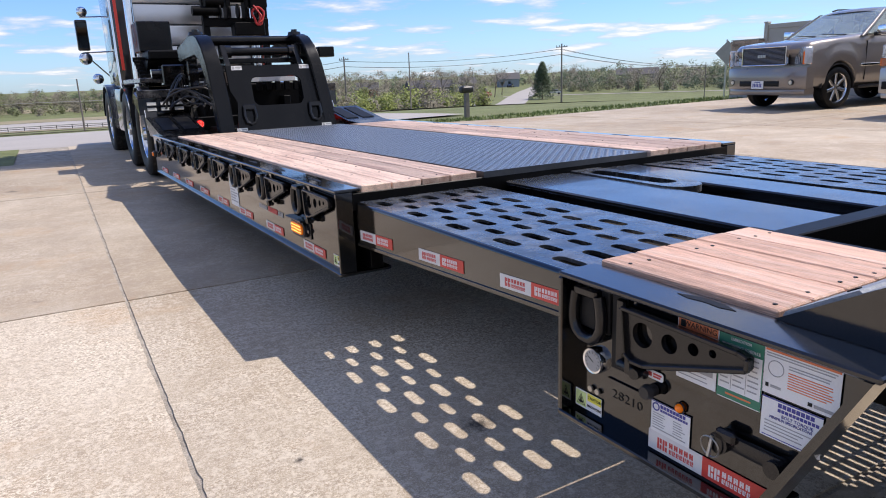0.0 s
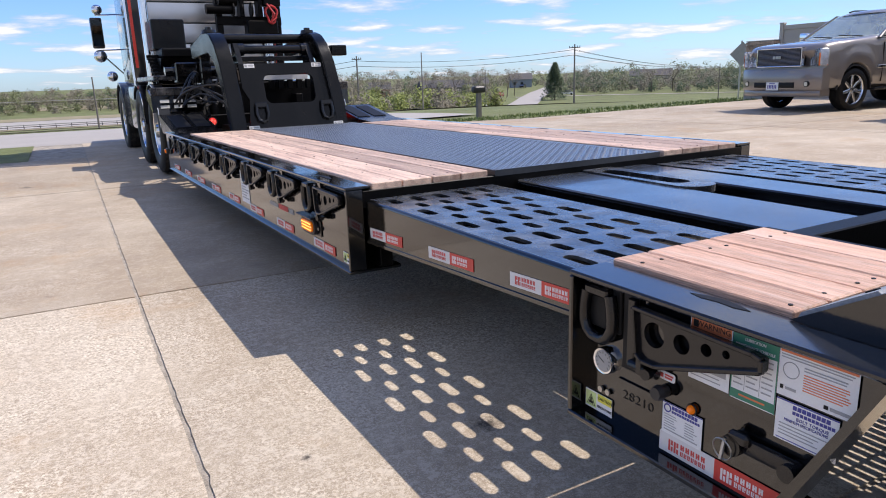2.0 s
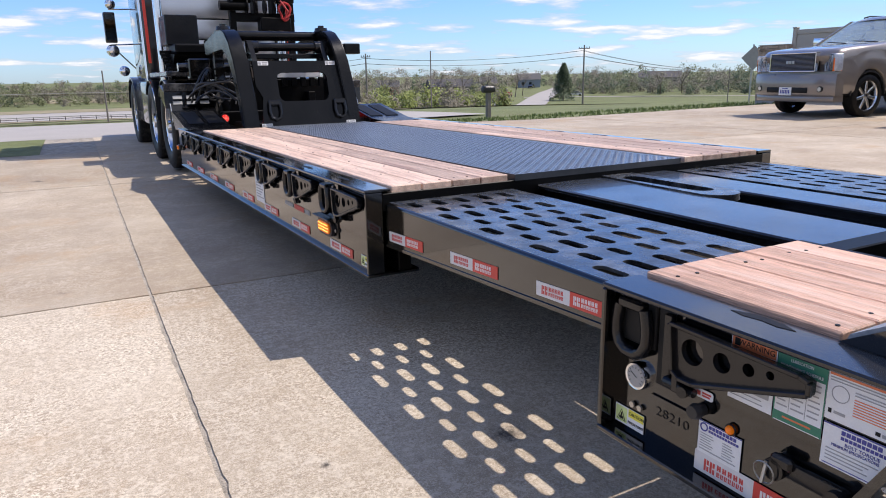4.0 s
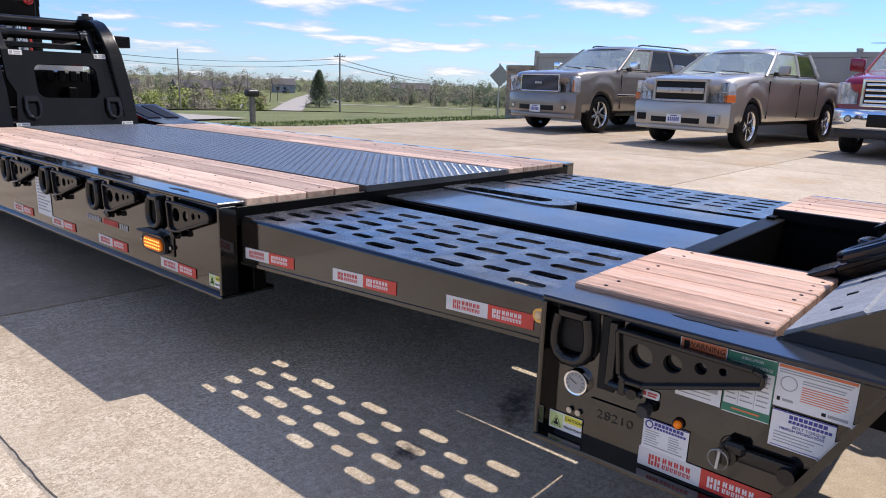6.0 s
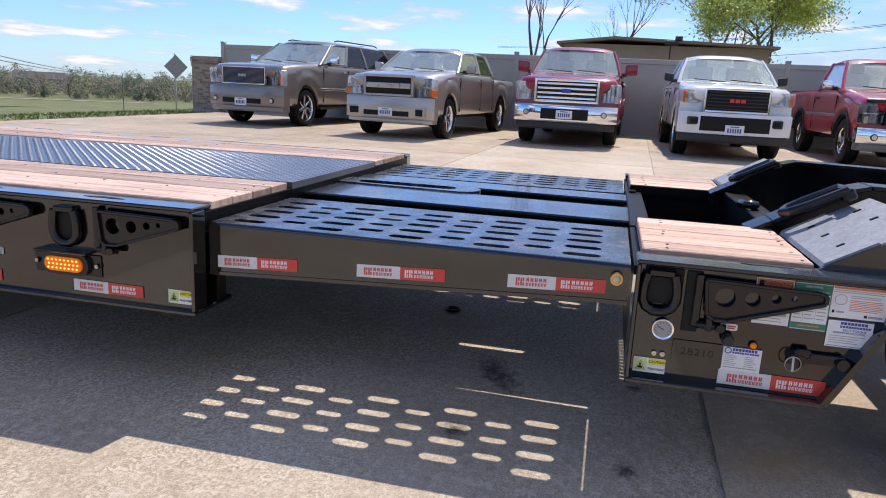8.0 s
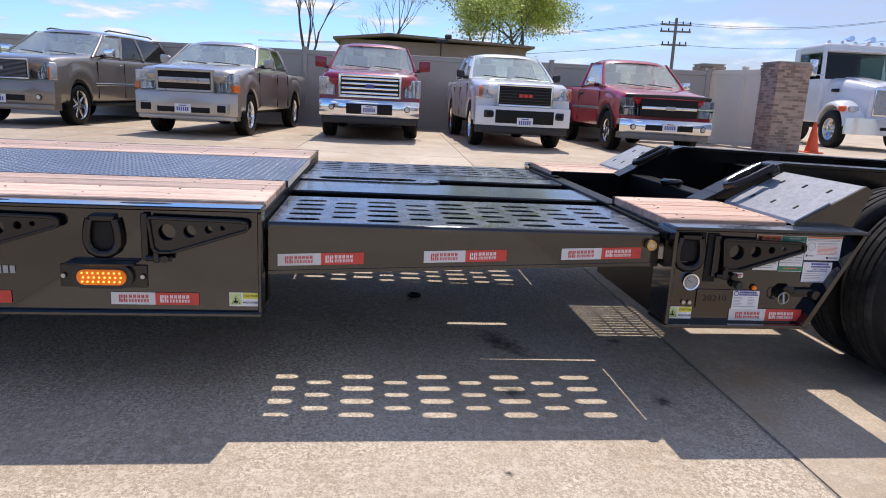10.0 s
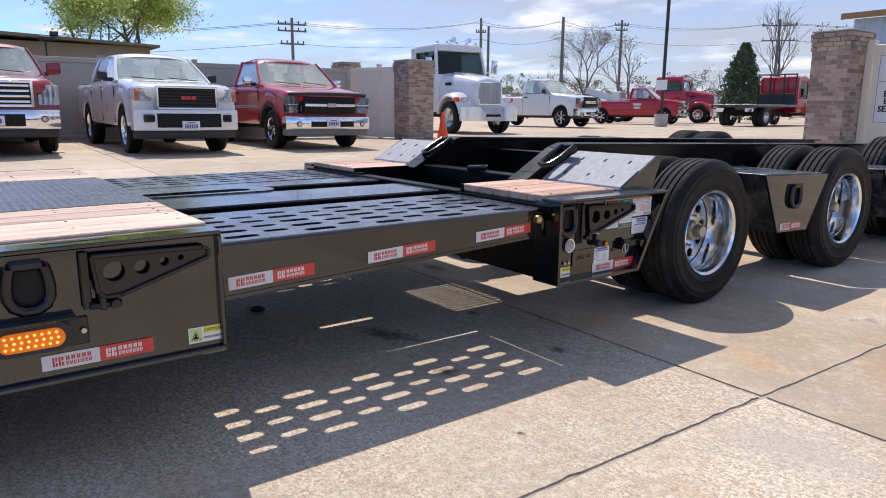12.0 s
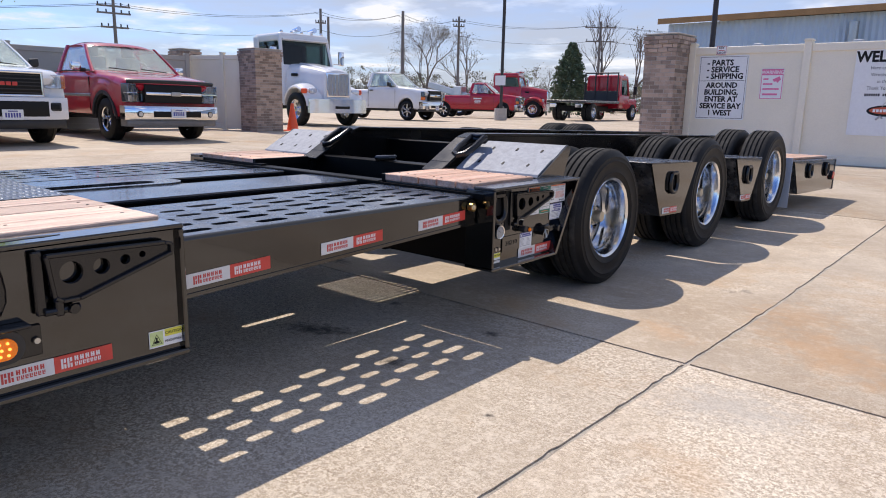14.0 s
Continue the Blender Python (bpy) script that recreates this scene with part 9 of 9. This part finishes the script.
x, y = polar(90.4, 46); tree(x, y, 9.0, M_LEAF_F, "bare tree with dark limbs behind the fence", 12, 4, 0, zb=0.3, r=0.14, spread_=0.42)
x, y = polar(136.3, 74); tree(x, y, 9.0, M_LEAF_F, "budding bare tree beyond the yard", 21, 6, 4, 0.30, 0.05, 0.2, spread_=0.62)
x, y = polar(139.8, 80); tree(x, y, 9.0, M_LEAF_F, "budding bare tree beyond the yard", 22, 4, 2, 0.5, 0.08, 0.2, spread_=0.45)
x, y = polar(149.8, 66); tree(x, y, 10.0, M_LEAF_F, "bare tree beside the yard", 31, 5, 0, zb=0.2, spread_=0.45)
x, y = polar(152.8, 62); tree(x, y, 8.0, M_LEAF_F, "bare tree beside the yard", 32, 4, 2, 0.5, 0.08, 0.2, spread_=0.45)
for k, (az, d, h) in enumerate(((131.8, 84, 5.5), (133.2, 88, 6.2), (126.0, 90, 5.0), (144.5, 84, 5.5), (146.2, 80, 5.0))):
    x, y = polar(az, d); tree(x, y, h, M_LEAF_F, "small bare tree beyond the yard", 40 + k, 4, 2, 0.4, 0.07, 0.2)


def conifer(x, y, h, seed, zb=None):
    rng = random.Random(seed)
    zb = tz(x, y) if zb is None else zb
    ob = thing("tree", "dark green conifer with drooping tiers", "tree", (x, y, zb))
    part("trunk", cyl(bmesh.new(), (x, y, zb - .2), (x, y, zb + h * .95), h * .02, 8, 0.02), M_BARK, ob)
    pts = []
    for i in range(1300):
        t = rng.random() ** 0.75
        a = rng.uniform(0, 2 * math.pi)
        rr = h * 0.46 * (1 - t) ** 0.75 * (0.40 + 0.60 * rng.random()) * (0.82 + 0.25 * math.sin(3 * a + 9 * t)) + 0.05
        pts.append(Vector((rr * math.cos(a), rr * math.sin(a), h * (0.08 + 0.92 * t) - rr * 0.25)))
    me = leaf_cloud(pts, 12, h * 0.020, h * 0.016, rng)
    me.materials.append(M_LEAF_D)
    o = new("crown", me); o.parent = ob


x, y = polar(148.0, 64); conifer(x, y, 6.3, 5, 0.2)
x, y = polar(37.15, 190, 0.3, 0.3); conifer(x, y, 9.5, 6)

# far woods: one object, many ragged clumps on every stem
rng = random.Random(77)
pts_g, pts_b, pts_d, pts_f = [], [], [], []
yard_g, yard_b = [], []


def clump(tgt, x, y, h, n, lean=0.24):
    zb = tz(x, y)
    for _ in range(n):
        t = rng.random() ** 0.8
        rr = h * lean * (1.1 - 0.6 * t)
        tgt.append(Vector((x + rng.gauss(0, rr), y + rng.gauss(0, rr), zb + h * (0.10 + 0.90 * t))))


def crown(tgt, x, y, h, lobes=8, per=4):
    """One far tree: lobes of foliage round an egg-shaped crown, open below."""
    zb = tz(x, y)
    rw = h * rng.uniform(0.30, 0.46)
    for _ in range(lobes):
        a, t = rng.uniform(0, 2 * math.pi), rng.random()
        z = 0.16 + 0.80 * t
        r_ = rw * math.sin(math.pi * min(0.97, 0.18 + 0.80 * t)) * rng.uniform(0.35, 1.0)
        c = Vector((x + r_ * math.cos(a), y + r_ * math.sin(a), zb + h * z))
        for _ in range(per):
            tgt.append(c + Vector((rng.gauss(0, h * .055), rng.gauss(0, h * .055), rng.gauss(0, h * .05))))
    for _ in range(3):
        tgt.append(Vector((x + rng.gauss(0, .2), y + rng.gauss(0, .2), zb + h * rng.uniform(0.05, 0.3))))


for i in range(1500):                          # the belt of woods along the horizon
    az = rng.uniform(-24, 84)
    row = rng.random()
    d = 228 + 130 * row
    if 32.6 < az < 36.6 and d < 305:
        continue
    x, y = polar(az, d, 0, 0)
    h = (6.6 - 1.2 * row) * rng.choice((0.5, 0.62, 0.8, 0.95, 1.0, 1.12, 1.38)) * (0.68 if az < 14 else 1.0)
    pick = rng.random()
    if 38.5 < az < 44 or az > 47:
        tgt = pts_d if pick < 0.38 else (pts_b if pick < 0.65 else pts_g)
    else:
        tgt = pts_b if pick < 0.58 else (pts_g if pick < 0.92 else pts_d)
    crown(tgt, x, y, h)
for i in range(800):                          # undergrowth that closes the belt
    az = rng.uniform(-24, 84)
    d = 224 + 110 * rng.random()
    if 32.6 < az < 36.6 and d < 305:
        continue
    x, y = polar(az, d, 0, 0)
    pick = rng.random()
    crown(pts_d if pick < 0.30 else (pts_b if pick < 0.65 else pts_g), x, y, rng.uniform(1.8, 3.4), 5, 4)
for i in range(200):                          # fresh bushes along the field's lower edge
    az = rng.uniform(12, 27.5) if i < 150 else rng.uniform(27.5, 32.5)
    d = rng.uniform(105, 190)
    x, y = polar(az, d, 0, 0)
    crown(pts_f if rng.random() < .7 else pts_b, x, y, rng.uniform(1.4, 4.0), 5, 6)
for i in range(170):                          # behind the yard
    az = rng.uniform(116, 168)
    d = rng.uniform(95, 150)
    x, y = polar(az, d, 0, 0)
    h = rng.uniform(3.0, 6.0)
    tgt = yard_b if rng.random() < .7 else yard_g
    crown(tgt, x, y, h * 1.15, 6, 3)
for nm, ptl, mt, lb in (("far_woods", pts_b, M_LEAF_F, "far brown budding woods on the hills"), ("far_bushes", pts_f, M_LEAF_Y, "fresh yellow-green bushes along the field"), ("far_woods", pts_g, M_LEAF_O, "far olive green woods and bushes"), ("far_woods", pts_d, M_LEAF_D, "far dark evergreen trees")):
    me = leaf_cloud(ptl, 8, 0.52, 0.25, rng)
    me.materials.append(mt)
    tagged(new(nm, me), lb, "woods", kind="stuff")

for ptl, mt, lb in ((yard_b, M_LEAF_F, "brown budding thicket behind the yard"), (yard_g, M_LEAF_O, "olive green bushes behind the yard")):
    me = leaf_cloud(ptl, 22, 0.30, 0.13, rng)
    me.materials.append(mt)
    tagged(new("thicket", me), lb, "woods", kind="stuff")

# far houses, the road over the hill, the field's pale track
for k, (az, d, w, hh, rot, colr) in enumerate(((29.3, 235, 14, 4.2, 20, (0.30, 0.25, 0.22)), (31.2, 240, 13, 4.0, -10, (0.42, 0.40, 0.38)), (36.4, 300, 14, 4.6, 10, (0.22, 0.27, 0.34)), (25.0, 250, 12, 3.8, 0, (0.40, 0.22, 0.18)), (33.0, 270, 11, 4.2, 15, (0.55, 0.53, 0.50)), (46.5, 300, 26, 5.0, 5, (0.36, 0.35, 0.32)))):
    x, y = polar(az - 2.0, d, .3, .3)
    zb = tz(x, y)
    w, hh = w * 0.62, hh * 0.72
    hs = thing("house", "far house with a grey gable roof among the trees", "house", (x, y, zb), "far houses")
    m = Matrix.Translation((x, y, zb)) @ Matrix.Rotation(radians(rot - az), 4, "Z")
    part("wall", B((-w / 2, -3, -1.5), (w / 2, 3, hh), 0, m=m), mat("house_wall", colr, 0.8, 0, 0.08), hs)
    bm = prism([(-3.5, hh - 0.1), (0, hh + 2.4), (3.5, hh - 0.1)], "x", -w / 2 - .4, w / 2 + .4)
    bmesh.ops.transform(bm, matrix=m, verts=bm.verts)
    part("roof", bm, mat("shingle_roof", (0.12, 0.115, 0.12), 0.9, 0, 0.15), hs)
    for i in range(int(w // 3)):
        xx = -w / 2 + 1.5 + 3 * i
        wd = B((xx - .5, -3.06, 1.0), (xx + .5, -2.98, 2.2), 0, m=m)
        part("window", wd, M_GLASS_DARK, hs)


def strip(pts, width, lift, material, name, label):
    v, f = [], []
    for i, (x, y) in enumerate(pts):
        a, b = pts[max(0, i - 1)], pts[min(len(pts) - 1, i + 1)]
        dx, dy = b[0] - a[0], b[1] - a[1]
        n = math.hypot(dx, dy)
        ox, oy = -dy / n * width / 2, dx / n * width / 2
        for s in (1, -1):
            v.append((x + s * ox, y + s * oy, tz(x + s * ox, y + s * oy) + lift))
        if i:
            f.append((2 * i - 2, 2 * i - 1, 2 * i + 1, 2 * i))
    me = bpy.data.meshes.new(name)
    me.from_pydata(v, [], f)
    me.materials.append(material)
    return tagged(new(name, me), label, "road", kind="structure")


rp = [polar(az - 2.0, d, .3, .3) for az, d in ((22, 70), (27, 82), (31.5, 100), (34.5, 125), (36.4, 160), (37.2, 200), (38.0, 245), (39.2, 300))]
fine = []
for a, b in zip(rp, rp[1:]):
    fine += [(a[0] + (b[0] - a[0]) * i / 6, a[1] + (b[1] - a[1]) * i / 6) for i in range(6)]
strip(fine + [rp[-1]], 7.0, 0.12, M_STREET, "road", "pale far road that climbs the hill")
rp = [polar(az - 2.0, 210, .3, .3) for az in range(36, 56, 2)]
strip(rp, 3.0, 0.12, M_STREET, "road", "pale far track across the field")

# the highway beyond the street, its straw verges, guard rail and tall fence
arc_at = lambda d: [polar(-36 + 2.0 * k, d, .3, .3) for k in range(25)]
strip(arc_at(166), 37.0, 0.12, M_STREET, "road", "pale far highway beyond the street")
strip(arc_at(194), 15.0, 0.10, M_FIELD, "verge", "straw-coloured verge of the far highway")
strip(arc_at(262), 30.0, 0.10, M_FIELD, "verge", "straw-coloured verge of the far highway")
strip(arc_at(143), 7.0, 0.10, M_FIELD, "verge", "straw-coloured verge of the far highway")
for nm_, lb_, d_, h_, step, rails in (("guard_rail", "pale steel guard rail along the far highway", 147, 0.85, 1.0, ((0.78, 0.075), (0.45, 0.05))), ("tall_fence", "tall thin fence beyond the far highway", 232, 3.4, 1.5, ((3.4, 0.09), (2.9, 0.06)))):
    gr_ = thing(nm_, lb_, "barrier", (*polar(0, d_), tz(*polar(0, d_))))
    n_ = int(46 / step)
    for k in range(n_):
        x, y = polar(-34 + step * k, d_, .3, .3)
        part("post", B((x - .06, y - .06, tz(x, y) - .3), (x + .06, y + .06, tz(x, y) + h_), 0.01), M_LAMPPOLE, gr_)
    for q_, (hz_, r_) in enumerate(rails):
        part("rail", tube(bmesh.new(), [(*polar(-34 + step * k, d_, .3, .3), tz(*polar(-34 + step * k, d_, .3, .3)) + hz_) for k in range(n_)], r_, 5), M_STEEL if q_ == 0 else M_LAMPPOLE, gr_)

# low cable barrier beside the highway, bare trees and cars beyond it
bar_ = thing("cable_barrier", "low roadside cable barrier on thin dark posts", "barrier", (*polar(32, 46), tz(*polar(32, 46))))
for k in range(44):
    x, y = polar(24.6 + 0.31 * k, 112, 0.3, 0.3)
    part("post", B((x - .05, y - .05, tz(x, y) - .1), (x + .05, y + .05, tz(x, y) + 0.50), 0.01), M_LAMPPOLE, bar_)
part("cable", tube(bmesh.new(), [(*polar(24.6 + 0.31 * k, 112, 0.3, 0.3), tz(*polar(24.6 + 0.31 * k, 112, 0.3, 0.3)) + 0.42) for k in range(44)], 0.03, 4), M_STEEL, bar_)
for k, (az, d, h) in enumerate(((29.1, 215, 9.0), (30.9, 190, 9.5), (33.3, 215, 9.0), (33.9, 225, 8.5), (26.9, 230, 8.0), (44.6, 225, 8.0), (46.2, 235, 9.0), (40.6, 250, 8.5), (22.6, 210, 8.5))):
    x, y = polar(az, d, 0.3, 0.3)
    tree(x, y, h, M_LEAF_F, "far budding tree among the houses", 60 + k, 4, 5, 0.5, 0.13, r=0.16)
for az, d, pm_ in ((31.5, 128, P_WHITE), (32.7, 215, P_RED), (34.6, 290, P_BLACK), (38.1, 215, P_WHITE)):
    x, y = polar(az, d, 0.3, 0.3)
    zc_ = tz(x, y) + 0.12
    fc = thing("far_car", "small car on the far road", "car", (x, y, zc_), "cars on the far road")
    mm = Matrix.Translation((x, y, zc_)) @ Matrix.Rotation(radians((75 if d != 215 or az < 35 else 0) - az), 4, "Z")
    body_ = prism([(-2.2, 0.35), (-2.2, 0.85), (-1.5, 0.95), (-0.8, 1.45), (0.9, 1.45), (1.6, 0.95), (2.2, 0.85), (2.2, 0.35)], "y", -0.85, 0.85)
    bmesh.ops.transform(body_, matrix=mm, verts=body_.verts)
    part("body", body_, pm_, fc)
    for sx in (-1.35, 1.35):
        for sy in (-0.8, 0.8):
            part("wheel", cyl(bmesh.new(), mm @ Vector((sx, sy - .1, 0.32)), mm @ Vector((sx, sy + .1, 0.32)), 0.32, 12), M_RUBBER, fc)
    gl = prism([(-1.42, 0.97), (-0.78, 1.38), (0.86, 1.38), (1.50, 0.97)], "y", -0.86, 0.86)
    bmesh.ops.transform(gl, matrix=mm, verts=gl.verts)
    part("window", gl, M_GLASS_DARK, fc)

# mailbox, back of a diamond sign, grass tufts along the lot's edge
x, y = polar(31.2, 26, 0.3, 0.3)
zb = tz(x, y)
mb = thing("mailbox", "dark mailbox on a weathered wooden post at the lot's edge", "mailbox", (x, y, zb))
part("post", B((x - .08, y - .08, zb - .2), (x + .08, y + .08, zb + 1.25), 0.01), M_POLE, mb)
bm = B((x - .26, y - .14, zb + 0.98), (x + .26, y + .14, zb + 1.22), 0.10, 3)
part("box", bm, M_PLASTIC, mb)
x, y = polar(52.1, 33, -.12, .755)
zb = tz(x, y)
sg = thing("road_sign", "grey back of a diamond road sign on a thin post", "road sign", (x, y, zb))
part("post", cyl(bmesh.new(), (x, y, zb - .2), (x, y, zb + 2.5), 0.035, 8), M_STEEL, sg)
part("plate", B((-.36, -.006, -.36), (.36, .006, .36), 0.004, m=Matrix.Translation((x, y - 0.05, zb + 1.95)) @ Matrix.Rotation(radians(-35), 4, "Z") @ Matrix.Rotation(radians(45), 4, "Y")), mat("grey_sign_back", (0.30, 0.31, 0.32), 0.5, 0.3), sg)
bl_v, bl_f = [], []
for i in range(9000):
    if rng.random() < 0.7:
        x, y = rng.uniform(4.0, 30.0), 14.65 + abs(rng.gauss(0, 3.0))
        if y < 18.6 and x < 6.0:
            continue
    else:
        x, y = rng.uniform(-16, 0.4), rng.uniform(18.6, 21.5)
    zb = tz(x, y)
    h = rng.uniform(0.03, 0.11)
    a = rng.uniform(0, math.pi)
    dx, dy = 0.02 * math.cos(a), 0.02 * math.sin(a)
    k = len(bl_v)
    bl_v += [(x - dx, y - dy, zb), (x + dx, y + dy, zb), (x + rng.uniform(-.06, .06), y + rng.uniform(-.06, .06), zb + h)]
    bl_f.append((k, k + 1, k + 2))
me = bpy.data.meshes.new("blades"); me.from_pydata(bl_v, [], bl_f); me.materials.append(M_BLADE)
tagged(new("grass_tufts", me), "uneven grass tufts along the edge of the lot", "grass", kind="stuff")

# a black rubber ring dropped under the trailer
rg = tube(bmesh.new(), [(2.744 + 0.032 * math.cos(a), 2.387 + 0.032 * math.sin(a), gz(2.744, 2.387) + 0.0085) for a in [2 * math.pi * i / 20 for i in range(20)]], 0.008, 8, True)
solo("rubber_ring", rg, M_RUBBER, "small black rubber ring lying on the concrete", "ring", at=(2.744, 2.387, gz(2.744, 2.387)))

# ---------------------------------------------------------------- concrete slabs, one by one
for j in range(len(SLAB_Y) - 1):
    for i in range(len(SLAB_X) - 1):
        x0, x1, y0, y1 = SLAB_X[i], SLAB_X[i + 1], SLAB_Y[j], SLAB_Y[j + 1]
        g = 0.0075
        if x0 < 0 and y1 > 12.08:
            y1 = 12.08
        nx, ny = (64, 64) if x1 < 9 and x0 > -8 and y1 < 15 and y0 > -9 else (6, 6)
        rag = random.Random(100 * i + j)
        v, f = [], []
        lift = random.uniform(-0.0015, 0.0015)
        for b in range(ny + 1):
            for a in range(nx + 1):
                ga, gb = (g + abs(rag.gauss(0, 0.0022)) + (rag.uniform(0.003, 0.010) if rag.random() < 0.05 else 0.0) if e else 0.0 for e in (a in (0, nx), b in (0, ny)))
                x = x0 + (x1 - x0) * a / nx + (ga if a == 0 else -ga)
                y = y0 + (y1 - y0) * b / ny + (gb if b == 0 else -gb)
                v.append((x - 0.008 * (y - 3.0), y, gz(x, y)))
        w = nx + 1
        f = [(q * w + p, q * w + p + 1, (q + 1) * w + p + 1, (q + 1) * w + p) for q in range(ny) for p in range(nx)]
        ring = [p for p in range(w)] + [q * w + nx for q in range(1, ny + 1)] + [ny * w + p for p in range(nx - 1, -1, -1)] + [q * w for q in range(ny - 1, 0, -1)]
        k0 = len(v)
        for r_ in ring:
            v.append((v[r_][0], v[r_][1], v[r_][2] - 0.02))
        n = len(ring)
        f += [(ring[t], k0 + t, k0 + (t + 1) % n, ring[(t + 1) % n]) for t in range(n)]
        me = bpy.data.meshes.new("slab")
        me.from_pydata(v, [], f)
        me.materials.append(M_CONC_WORN if y1 == 4.3 else M_CONC)
        so = new("slab", me)
        so.parent = pavement
